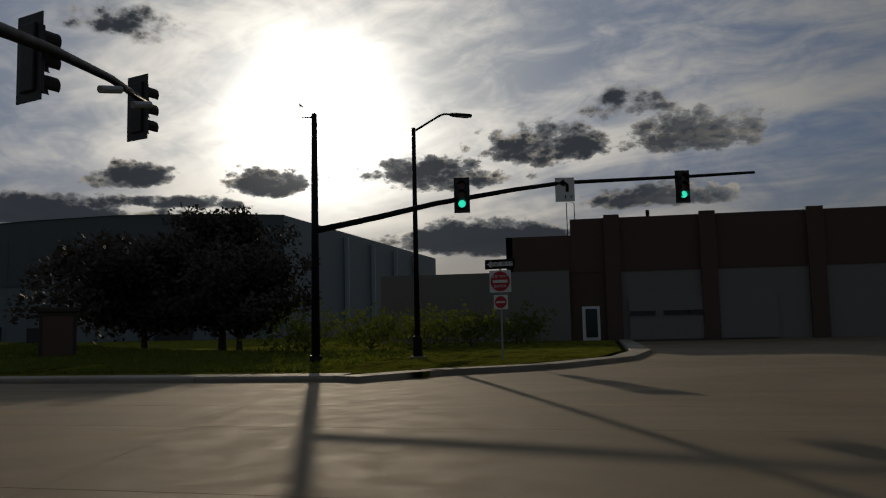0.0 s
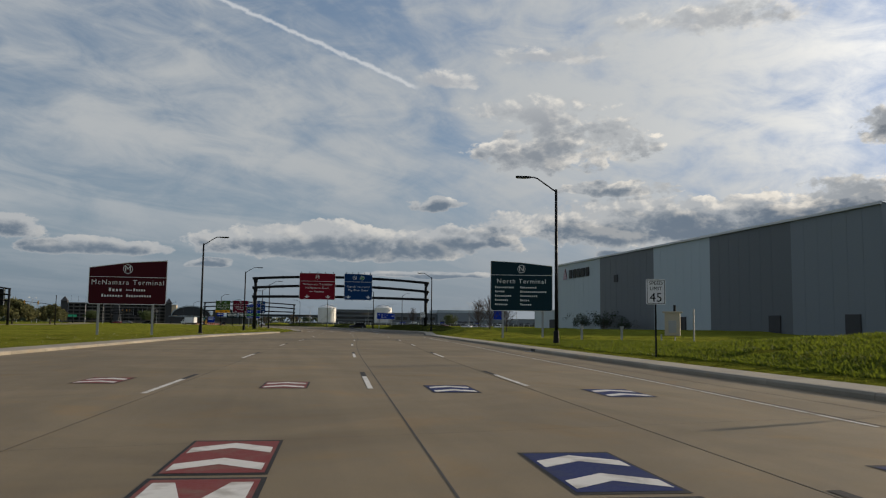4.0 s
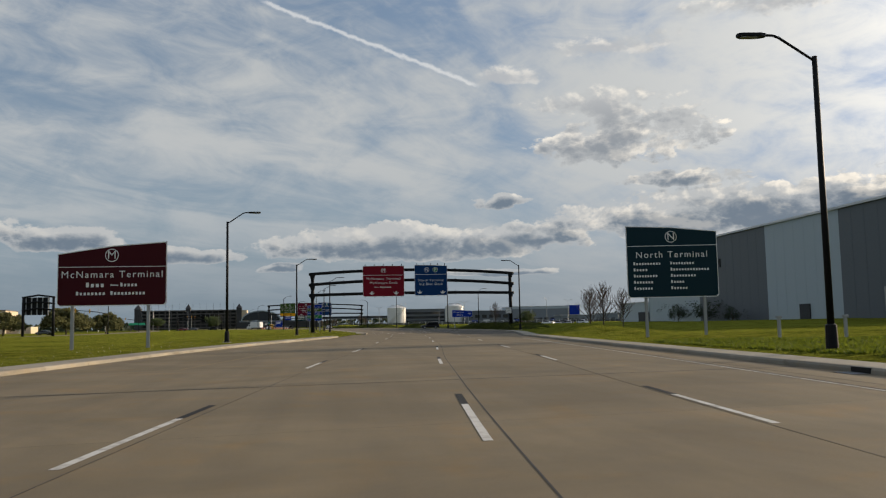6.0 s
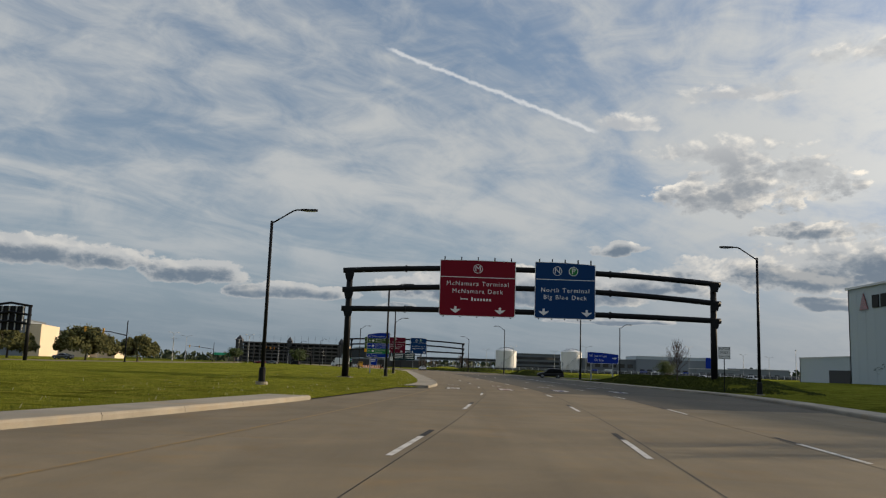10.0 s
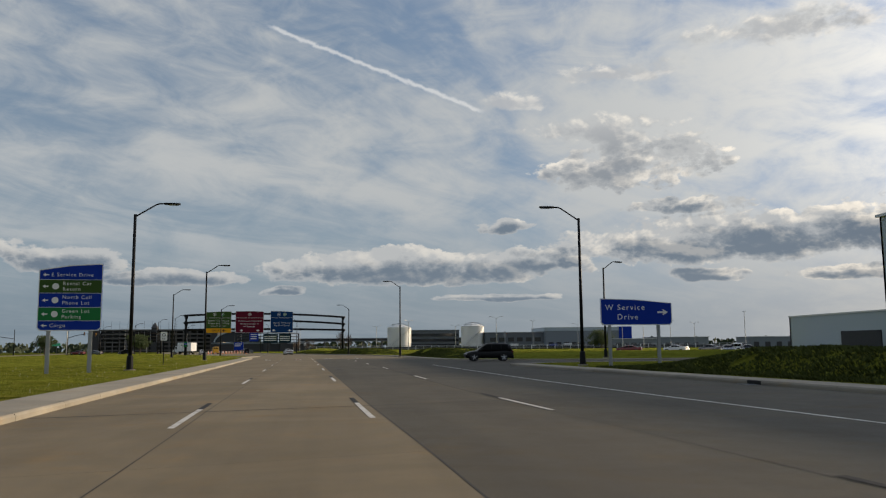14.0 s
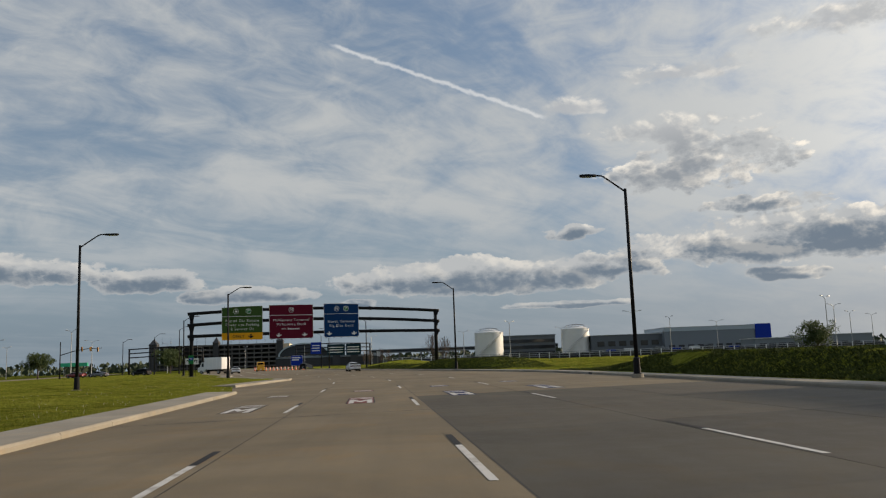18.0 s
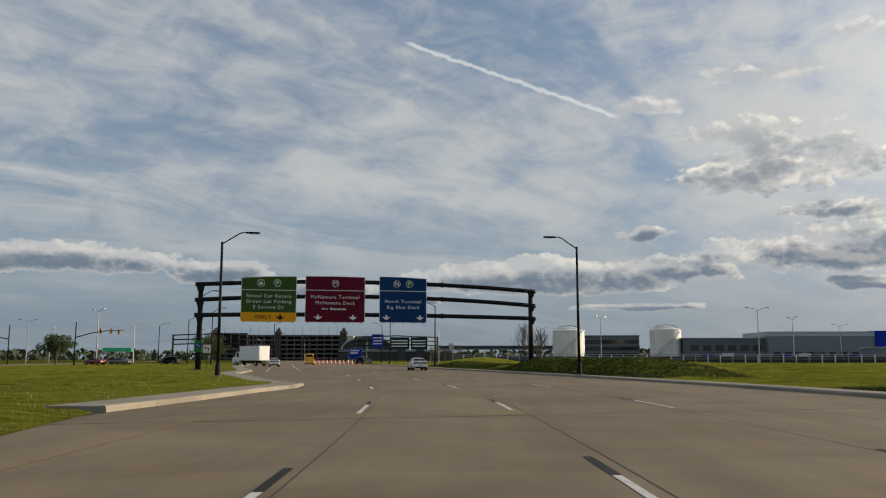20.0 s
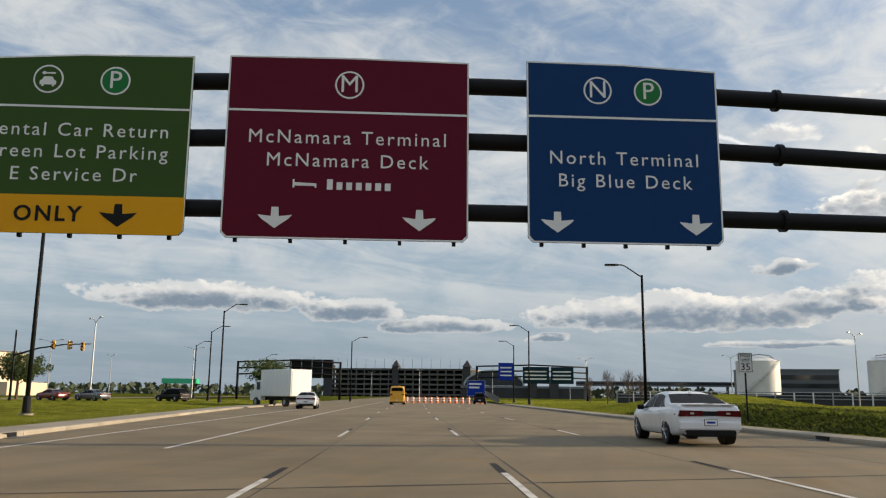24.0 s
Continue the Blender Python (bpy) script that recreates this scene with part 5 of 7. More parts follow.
bm.faces.new((north[1], ridge[0], ridge[1], ridge[2], north[0]))
bmesh.ops.recalc_face_normals(bm, faces=bm.faces)
roof = part("roof", bm, M["roof"], hangar, "pale sheet metal roof")
for y in (10, 60):
    part("roof_vent", box(116, 117, y, y + 1, H1 + 2, H1 + 4), M["wall_dark"], roof)
part("fascia", box(96.0, 96.5, -38.2, 128, H1 - 0.35, H1 + 0.15), M["roof"], hangar)
logo = part("logo_mark", prism([(-121.5, 18.4), (-117.5, 18.4), (-119.5, 22.4)], 96.2, 96.42, axis="x"), M["carred"], hangar, "red wedge of the airline mark")
logo.scale = (1, -1, 1)
for n in range(5):
    y = 115.5 - 3.9 * n
    part("logo_bar", box(96.2, 96.42, y - 2.9, y, 18.6, 21.6), M["ink"], hangar, "dark bar of the airline mark")
part("wall_vent", box(96.2, 96.5, 74, 76.5, 15.4, 17.6), M["dim"], hangar)
for y in (-30, -6, 34):
    part("door", box(96.2, 96.5, y - 2, y + 2, 0, 4.2), M["dim"], hangar)

hangar = thing("hangar", "wide grey hangar with a low arched roofline", "hangar")
rise = [(-35, 21.05), (-47, 23.0), (-51, 23.7), (-62, 24.7), (-80, 25.4), (-100, 25.7), (-120, 25.1), (-135, 24.2)]
for (y0, z0), (y1, z1) in zip(rise, rise[1:]):
    wall_panel(hangar, (129, y0), (129, y1), 12.0, z0, M["wall_dark"], top=z1)
    wall_panel(hangar, (128.9, y0), (128.9, y1), -1, 12.0, M["wall_mid"])
seams(hangar, (128.9, -35), (128.9, -135), 0, 20.8, 5.0, M["wall_dark"], (-1, 0))
part("belt", box(128.6, 128.9, -135, -35, 11.9, 12.25), M["wall_dark"], hangar)
side = wall_panel(hangar, (129, -135), (240, -146), -1, 24.2, M["wall_mid"])
for n in range(4):
    part("side_mullion", box(160 + 18 * n, 160.6 + 18 * n, -139.2 - 1.8 * n, -138.2 - 1.8 * n, 2, 23), M["wall_light"], hangar)
wall_panel(hangar, (240, -35), (129, -35), -1, 21.0, M["wall_mid"])
bm = bmesh.new()
rows = [[bm.verts.new((x, y, z + 0.05)) for y, z in rise] for x in (128.7, 240)]
for i in range(len(rise) - 1):
    bm.faces.new((rows[0][i], rows[0][i + 1], rows[1][i + 1], rows[1][i]))
part("roof", bm, M["roof"], hangar)
for y, h in ((-70, 3.6), (-84, 3.2), (-112, 3.4)):
    part("door", box(128.5, 128.9, y - 4, y + 4, 0, h), M["dim"], hangar)

depot = thing("brick_building", "dark brick depot with a rendered wall and shuttered bay", "building")
wall_panel(depot, (42.0, -185.7), (42.0, -190.8), -0.5, 8.4, M["brick"])
wall_panel(depot, (41.9, -190.8), (41.9, -240), 5.4, 9.65, M["brick"])
wall_panel(depot, (41.95, -190.8), (41.95, -194.6), -0.5, 5.4, M["brick"])
wall_panel(depot, (41.95, -194.6), (41.95, -240), -0.5, 5.4, M["render"])
for y in (-194.0, -201.2, -209, -217):
    part("pier", box(41.55, 41.9, y - 0.6, y + 0.6, -0.5, 9.85), M["brick"], depot)
wall_panel(depot, (41.6, -175.5), (41.6, -190.6), -0.5, 5.6, M["render"])
wall_panel(depot, (70, -175.5), (41.7, -175.5), -0.5, 5.6, M["render"])
wall_panel(depot, (70, -185.7), (42.0, -185.7), 5.6, 8.4, M["brick"])
part("roof", box(42.3, 75, -240, -191, 9.0, 9.2), M["dim"], depot)
part("roof", box(41.8, 75, -190.6, -175.6, 5.2, 5.4), M["dim"], depot)
door = part("door", box(41.75, 41.95, -192.85, -191.5, 0.1, 2.75), M["letter"], depot, "glazed door in a white frame")
part("pane", box(41.7, 41.78, -192.65, -191.75, 0.35, 2.55), M["glass"], door)
shutter = part("shutter", box(41.7, 41.95, -206, -195.1, 0.1, 3.4), M["render"], depot, "grey roll-up bay door")
for y in (-196.1, -198.6, -200.4):
    part("pane", box(41.62, 41.7, y - 0.95, y + 0.95, 1.95, 2.3), M["glass"], shutter)
part("roof_ladder", tube([(42, -190.6, 8.4), (42, -190.6, 11.0), (42, -191.2, 11.0), (42, -191.2, 9.6)], [0.04] * 4, 6), M["steel"], depot)
part("roof_vent", tube([(44, -197, 9.2), (44, -197, 10.4)], [0.15, 0.15], 8), M["steel"], depot)

low = thing("annex_building", "low pale grey service building beside the hangar", "building")
wall_panel(low, (100, 165), (100, 128.5), -1, 7.5, M["wall_light"])
wall_panel(low, (150, 165), (100, 165), -1, 7.5, M["wall_light"])
part("roof", box(99.8, 150, 128.5, 165, 7.4, 7.7), M["roof"], low)
part("dock_door", box(99.7, 100, 134, 146, 0, 4), M["dim"], low)


def tank(x, y, r, h, label):
    h -= 0.9
    t = thing("storage_tank", label, "tank", pose(x, y, 0))
    shell = part("shell", tube([(0, 0, -0.5), (0, 0, h)], [r, r], 48, caps=False), M["tank"], t, smooth=True)
    part("roof", tube([(0, 0, h), (0, 0, h + 0.05), (0, 0, h + 1.3), (0, 0, h + 1.95)], [r, r + 0.12, r * 0.5, 0.3], 48), M["tank"], t)
    for z in np.arange(2.2, h, 2.2):
        part("shell_ring", tube([(0, 0, z), (0, 0, z + 0.06)], [r + 0.05, r + 0.05], 48, caps=False), M["tank"], shell)
    angles = [radians(200 + 5 * n) for n in range(26)]
    stair = part("stair", tube([((r + 1.0) * math.cos(a), (r + 1.0) * math.sin(a), h * n / 25 + 0.9) for n, a in enumerate(angles)], [0.05] * 26, 5), M["galv"], t, "stair rail")
    for n, a in enumerate(angles):
        part("step", box(-0.4, 0.4, -0.35, 0.35, 0, 0.12), M["galv"], stair, at=Matrix.Rotation(a, 4, "Z") @ Matrix.Translation((r + 0.6, 0, h * n / 25)))
    part("roof_rail", tube([(r * math.cos(a), r * math.sin(a), h + 1.0) for a in np.linspace(radians(200), radians(330), 14)], [0.06] * 14, 5), M["galv"], t)
    part("roof_pipe", tube([(-r * 0.6, 0, h), (-r * 0.6, 0, h + 1.9), (r * 0.1, 0, h + 2.4), (r * 0.5, -r * 0.4, h + 1.9), (r * 0.6, -r * 0.7, h + 0.9)], [0.14] * 5, 6), M["bark"], t)
    return t


tank(35.6, 470, 6.9, 14.3, "white cylindrical storage tank with rusty streaks")
tank(81.5, 487, 7.0, 15.3, "white cylindrical storage tank with a wrapping stair")

office = thing("office_building", "dark grey office block with ribbon windows", "building", pose(62, 560, 0))
part("wall", box(-18, 22, 0, 20, -1, 13.6), M["wall_dark"], office)
for z in (2.4, 6, 9.6):
    part("window", box(-17.5, 21.5, -0.3, 0, z, z + 1.9), M["glass"], office)
part("roof", box(-18.4, 22.4, -0.4, 20, 13.6, 14.1), M["wall_mid"], office)

shed = thing("cargo_building", "long pale cargo building with a blue end wall", "building", pose(88, 480, 0))
part("wall", box(0, 40, 0, 30, -1, 10.4), M["wall_dark"], shed)
part("wall", box(36, 82, -4, 30, -1, 11.2), M["wall_mid"], shed)
part("fascia", box(35.8, 82, -4.2, 30, 11.2, 13.0), M["wall_light"], shed, "pale band under the roof")
part("end_wall", box(82, 90, -4.5, 30, -1, 13.6), M["royal"], shed, "bright blue end wall")
part("roof", box(35.5, 82, -4.4, 30, 13.0, 13.3), M["roof"], shed)
part("roof", box(-0.5, 35.5, -0.4, 30, 10.4, 10.7), M["roof"], shed)
for n in range(9):
    part("dock_door", box(38 + 4.8 * n, 41 + 4.8 * n, -4.3, -4, 0, 4.4), M["dim"], shed)
for n in range(6):
    part("window", box(3 + 5.5 * n, 6.5 + 5.5 * n, -0.3, 0, 5, 7.4), M["glass"], shed)
for x, side_unit in ((92, 0), (101, 1), (116, 2), (124, 0), (133, 1), (140, 2), (152, 0)):
    v = thing("service_truck", ("dark blue", "white", "dark grey")[side_unit] + " service truck parked before the cargo building", "truck", pose(x, 462 + side_unit, 0, 0, 0, 80 + 7 * side_unit))
    part("cargo_box", box(-1.2, 1.2, -3.4, 1.2, 0.9, 3.3 + 0.3 * side_unit, 0.05), M[("royal", "carwhite", "cargrey")[side_unit]], v)
    cab = part("cab", box(-1.1, 1.1, 1.3, 3.1, 0.6, 2.5, 0.15), M["carwhite"], v)
    part("windscreen", box(-0.95, 0.95, 3.08, 3.13, 1.5, 2.3), M["glass"], cab)
    part("chassis", box(-0.6, 0.6, -3.3, 3.0, 0.5, 0.9), M["ink"], v)
    for sx in (-1, 1):
        for y in (-2.2, 2.2):
            part("wheel", tube([(sx * 0.8, y, 0.45), (sx * 1.15, y, 0.45)], [0.45, 0.45], 14), M["tyre"], v)
for n, (x, y, w, h) in enumerate(((150, 430, 26, 5.5), (182, 452, 34, 6.5), (225, 420, 40, 6))):
    b = thing("low_warehouse", "low grey warehouse with dark doors far off", "building", pose(x, y, 0))
    part("wall", box(0, w, 0, 16, -1, h), M["wall_mid"], b)
    part("roof", box(-0.4, w + 0.4, -0.4, 16.4, h, h + 0.35), M["roof"], b)
    for i in range(5):
        part("door", box(2 + i * w / 6, 5 + i * w / 6, -0.2, 0, 0, 3.4), M["dim"], b)


# ---- the parking deck and the terminal at the end of the road ----
deck = thing("parking_deck", "long concrete multi-storey parking deck with corner towers", "building", pose(-222, 790, 0, 0, 0, 4) @ Matrix.Diagonal((0.8, 1, 1.08, 1)))
for level in range(6):
    z = 1 + 3.5 * level
    part("floor_slab", box(0, 128, -0.2, 40, z, z + 1.25), M["deck"], deck)
# Near-black wall that paints in the shade behind the open floors.
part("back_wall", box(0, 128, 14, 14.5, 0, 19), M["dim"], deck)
for n in range(17):
    part("column", box(0.4 + 7.9 * n, 1.5 + 7.9 * n, -0.5, 0.6, 0, 19.4), M["deck"], deck)
for x, w in ((-7, 8), (128, 7), (60, 6)):
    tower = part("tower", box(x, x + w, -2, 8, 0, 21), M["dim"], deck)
    bm = bmesh.new()
    corners = [bm.verts.new(v) for v in ((x - 0.6, -2.6, 21), (x + w + 0.6, -2.6, 21), (x + w + 0.6, 8.6, 21), (x - 0.6, 8.6, 21))]
    tip = bm.verts.new((x + w / 2, 3, 26))
    for i in range(4):
        bm.faces.new((corners[i], corners[(i + 1) % 4], tip))
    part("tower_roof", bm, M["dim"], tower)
for n in range(14):
    part("roof_lamp", tube([(4 + 9.2 * n, 8, 18), (4 + 9.2 * n, 8, 27)], [0.14, 0.1], 5), M["steel"], deck)
# Tan in place of the deck's grey paints sunlight onto this end.
part("end_wall", box(128, 142, -1, 30, 6, 19), M["tan"], deck, "pale end wall, sunlight put into its colour")

terminal = thing("terminal_building", "terminal with an arched glass roof and towers", "building", pose(-86, 720, 0, 0, 0, 6))
arc = [(20 * math.cos(a), 8 + 10.2 * math.sin(a)) for a in np.linspace(math.pi, 0, 19)]
part("arched_roof", prism(arc + [(18.9 * math.cos(a), 8 + 9.2 * math.sin(a)) for a in np.linspace(0, math.pi, 19)], -4, 40, axis="y"), M["wall_light"], terminal)
part("glass_front", prism([(19.4 * math.cos(a), 8 + 9.6 * math.sin(a)) for a in np.linspace(math.pi, 0, 19)], -1, 0, axis="y"), M["glass"], terminal)
part("wall", box(-22, 62, 0, 30, -1, 7.4), M["dim"], terminal)
part("parapet", box(-22, 62, -0.6, 0, 6.4, 7.8), M["wall_mid"], terminal)
for x in (22, 36):
    tower = part("tower", box(x, x + 6, -3, 4, 0, 12), M["dim"], terminal)
    bm = bmesh.new()
    corners = [bm.verts.new(v) for v in ((x - 0.5, -3.5, 12), (x + 6.5, -3.5, 12), (x + 6.5, 4.5, 12), (x - 0.5, 4.5, 12))]
    tip = bm.verts.new((x + 3, 0.5, 16.2))
    for i in range(4):
        bm.faces.new((corners[i], corners[(i + 1) % 4], tip))
    part("tower_roof", bm, M["dim"], tower)

bridge = thing("walkway_bridge", "long grey enclosed walkway on piers far off", "bridge", pose(-30, 640, 0))
part("deck", box(0, 130, 0, 5, 7.2, 9.8), M["wall_dark"], bridge)
part("glazing", box(0, 130, -0.15, 0, 8.0, 9.3), M["glass"], bridge)
for n in range(9):
    part("pier", box(4 + 15 * n, 5.2 + 15 * n, 1.5, 3.5, -1, 7.2), M["deck"], bridge)

tan_house = thing("warehouse", "tan precast warehouse with a flat roof", "building", pose(-287, 396, 0, 0, 0, 10))
part("wall", box(0, 72, 0, 40, -1, 14.6), M["tan"], tan_house)
part("parapet", box(-0.2, 72.2, -0.25, 40, 14.6, 15.1), M["deck"], tan_house)
part("wall", box(72, 86, 4, 30, -1, 4.2), M["tan"], tan_house)
store = thing("warehouse", "long grey warehouse behind budding trees", "building", pose(-262, 290, 0, 0, 0, 14))
part("wall", box(0, 62, 0, 40, -1, 16.6), M["wall_mid"], store)
part("end_wall", box(62, 69, 0.4, 40, -1, 15), M["tan"], store)
part("roof", box(-0.4, 62.4, -0.4, 40, 16.6, 17), M["wall_dark"], store)
canopy = thing("fuel_canopy", "fuel station canopy with a green fascia", "canopy", pose(-138, 396, 0, 0, 0, 18) @ Matrix.Diagonal((0.4, 0.5, 0.85, 1)))
part("fascia", box(0, 24, 0, 12, 4.6, 6.2), M["canopygreen"], canopy)
for x in (3, 20):
    for y in (2, 10):
        part("column", box(x, x + 0.6, y, y + 0.6, -0.2, 4.6), M["deck"], canopy)


# ---- gantries and boards further on ----
def plain_gantry(m, span, boards, label):
    g = thing("sign_gantry", label, "sign gantry", m, "sign gantries over the road")
    for x in (0.3, span - 0.3):
        part("post", tube([(x, 0, -0.3), (x, 0, 9.2)], [0.32, 0.28], 12), M["steel"], g, smooth=True)
    for z in (6.0, 7.5, 9.0):
        part("pipe", tube([(0, 0, z), (span / 2, 0, z + 0.5), (span, 0, z)], [0.2] * 3, 10), M["steel"], g, smooth=True)
    for x, w, z, h, mat, y in boards:
        b = part("sign_panel", box(x, x + w, y, y + 0.08, z, z + h, 0.02), mat, g)
        if mat is not M["steel"]:
            for n in range(3):
                bar(b, x + 0.5, x + w - 0.7, z + h * (0.72 - 0.22 * n), 0.35, y - 0.002)
        else:
            for n in range(5):
                part("rib", box(x + 0.3 + n * (w - 0.6) / 4, x + 0.5 + n * (w - 0.6) / 4, y - 0.15, y, z, z + h), M["galv"], b)
    return g


plain_gantry(pose(-48, 398, 0, 0, 0, 12), 30, [(6, 4.2, 5.4, 4.6, M["royal"], -0.4), (12.5, 7, 4.6, 4.4, M["teal"], -0.4), (20, 6, 4.6, 4.4, M["teal"], -0.4)], "black pipe gantry with blue and teal boards far ahead")
plain_gantry(pose(-79.8, 58, 0, 0, 0, -6), 7.4, [(0.4, 5.6, 5.0, 4.0, M["steel"], 0.3)], "black gantry seen from behind its ribbed board")
plain_gantry(pose(-104, 372, 0, 0, 0, 12), 26, [(13, 11, 5.2, 4.6, M["steel"], 0.3)], "black gantry seen from behind its ribbed board")
s, board = board_sign(pose(-46, 372, 0, 0, 0, 12), 4.2, 3.6, M["royal"], (0, 0), (0.6, 3.4), "small blue direction board beside the ramp", 1.2)
bar(board, 0.4, 3.4, 4.0, 0.4, -0.12)
bar(board, 0.4, 2.9, 3.2, 0.4, -0.12)

fence = thing("pipe_fence", "pale pipe rail fence on posts beyond the bank", "fence")
fa, fb = Vector((-12, 352)), Vector((170, 322))
for n in range(57):
    p = fa.lerp(fb, n / 56)
    part("post", box(p.x - 0.12, p.x + 0.12, p.y - 0.12, p.y + 0.12, -0.2, 2.5), M["letter"] if n % 3 else M["galv"], fence)
for z in (1.3, 1.9, 2.5):
    part("rail", tube([(*fa, z), (*fb, z)], [0.08, 0.08], 8), M["galv"], fence)
wall_panel(fence, (fa.x, fa.y + 0.4), (fb.x, fb.y + 0.4), -0.3, 2.1, M["dim"], 0.3, "screen_wall")

ramp = thing("ramp_barrier", "grey concrete barrier along a rising ramp", "barrier", kind="structure")
for n in range(14):
    y = 330 + 9 * n
    x = spine(y) + 14 + 0.55 * n
    part("barrier_block", prism([(-0.35, 0), (0.35, 0), (0.15, 0.4), (0.1, 1.1), (-0.1, 1.1), (-0.15, 0.4)], 0, 8.9, axis="y"), M["deck"], ramp, at=pose(x, y, 0.1 + 0.14 * n, 0, 0, 10))

first_barrel = thing("traffic_barrel", "orange and white striped construction barrel", "traffic barrel", pose(-34.6, 318, 0), "traffic barrels across the closed lane")
part("drum", tube([(0, 0, 0), (0, 0, 1.0)], [0.3, 0.25], 14), M["orange"], first_barrel)
for z in (0.35, 0.7):
    part("white_band", tube([(0, 0, z), (0, 0, z + 0.15)], [0.295, 0.285], 14, caps=False), M["letter"], first_barrel)
part("handle", tube([(-0.1, 0, 1.0), (0, 0, 1.12), (0.1, 0, 1.0)], [0.02] * 3, 5), M["orange"], first_barrel)
for n in range(1, 14):
    copy_thing(first_barrel, pose(-34.6 - 1.15 * n, 318 + 0.35 * n, 0))

# high lamps and pale poles far off
pale = thing("light_mast", "tall thin galvanised light mast with two arms", "light mast", pose(60, 300, 0), "light masts over the far car parks")
part("pole", tube([(0, 0, -0.2), (0, 0, 12.5)], [0.16, 0.08], 8), M["galv"], pale)
for sx in (-1, 1):
    arm = part("arm", tube([(0, 0, 12.3), (sx * 1.0, 0, 12.9), (sx * 2.3, 0, 13.1)], [0.05] * 3, 6), M["galv"], pale)
    part("lamp_head", box(sx * 1.9, sx * 2.7, -0.2, 0.2, 13.02, 13.2, 0.03), M["galv"], arm)
rng = random.Random(4)
for x, y in ((96, 262), (118, 300), (140, 262), (150, 350), (175, 380), (200, 300), (120, 395), (60, 410), (20, 420), (235, 330), (85, 345), (30, 340), (-20, 440), (-140, 350), (-120, 380), (-155, 330), (-170, 420), (-110, 440), (-95, 300), (-190, 360), (-130, 300), (-60, 520), (-100, 560), (-135, 600), (-30, 560)):
    copy_thing(pale, pose(x, y, 0, 0, 0, rng.uniform(0, 180)))

# service cabinet with its posts, and two bollards
cabinet = thing("service_cabinet", "beige pump cabinet between steel posts on the grass", "utility cabinet", pose(26.5, -92.5, 0.1, 0, 0, -30))
part("body", box(-0.7, 0.7, -0.4, 0.4, 0.5, 2.6, 0.03), M["beige"], cabinet)
part("door", box(-0.35, 0.35, -0.46, -0.4, 0.75, 1.9, 0.01), M["galv"], cabinet)
part("hood", box(-0.9, 0.9, -0.5, 0.5, 2.6, 2.75, 0.02), M["beige"], cabinet)
part("vent_pipe", tube([(0.2, 0, 2.7), (0.2, 0, 3.35)], [0.12, 0.12], 10), M["steel"], cabinet)
for x in (-1.5, 1.9, -1.0, 0.2):
    part("post", tube([(x, 0.2 if x > -0.9 else -0.3, -0.2), (x, 0.2 if x > -0.9 else -0.3, 3.0 if abs(x) > 1.2 else 0.6)], [0.07, 0.07], 8), M["galv"], cabinet)
bollard = thing("bollard", "short grey utility bollard with a cap", "bollard", pose(17.3, -93.0, 0.1), "bollards beside the sign")
part("stem", box(-0.09, 0.09, -0.06, 0.06, -0.2, 1.15, 0.01), M["galv"], bollard)
part("cap", box(-0.16, 0.16, -0.1, 0.1, 1.15, 1.3, 0.02), M["galv"], bollard)
copy_thing(bollard, pose(20.3, -94.9, 0.1))
monument = thing("utility_box", "dark brown utility enclosure on the lawn", "utility box", pose(9.9, -168.6, 0.1, 0, 0, -55))
part("body", box(-0.75, 0.75, -0.35, 0.35, -0.2, 2.3, 0.03), M["wood"], monument)
part("lid", box(-0.85, 0.85, -0.45, 0.45, 2.3, 2.5, 0.03), M["wood"], monument)
part("door", box(-0.6, 0.6, -0.39, -0.35, 0.2, 2.1, 0.01), M["brick"], monument)


stop_sign = thing("stop_sign", "stop sign on a leaning post seen from its bare back", "traffic sign", pose(19.0, 83.5, 0.1, 0, 2, 100))
part("post", box(-0.03, 0.03, -0.03, 0.03, -0.3, 3.0), M["galv"], stop_sign)
part("plate", prism([(0.38 * math.cos(radians(22.5 + 45 * n)), 2.6 + 0.38 * math.sin(radians(22.5 + 45 * n))) for n in range(8)], -0.045, -0.032, axis="y"), M["trafficred"], stop_sign)
part("plate_back", prism([(0.375 * math.cos(radians(22.5 + 45 * n)), 2.6 + 0.375 * math.sin(radians(22.5 + 45 * n))) for n in range(8)], -0.032, -0.028, axis="y"), M["galv"], stop_sign)


# storm drains let into the kerbs, and iron covers in the roadway
def storm_drain(y, side):
    edge = left_offset(y) if side < 0 else right_offset(y)
    x, yy = on_road(y, edge)
    d = thing("storm_drain", "dark storm drain opening let into the kerb", "drain", pose(x, yy, 0, 0, 0, heading(y)), "storm drains along the kerbs")
    part("opening", box(-0.012 if side > 0 else -0.06, 0.06 if side > 0 else 0.012, -0.42, 0.42, 0.012, 0.135, 0.004), M["ink"], d)
    part("grate", box(-0.45 if side > 0 else 0.02, -0.02 if side > 0 else 0.45, -0.42, 0.42, 0.002, 0.008), M["steel"], d, "cast iron gutter grate")
    for n in range(7):
        part("bar", box(-0.44 if side > 0 else 0.03, -0.03 if side > 0 else 0.44, -0.38 + 0.12 * n, -0.34 + 0.12 * n, 0.008, 0.014), M["galv"], d)


for y, side in ((20.4, 1), (207.1, 1), (205.0, -1), (8.1, -1), (129.0, 1), (-120.0, 1)):
    storm_drain(y, side)


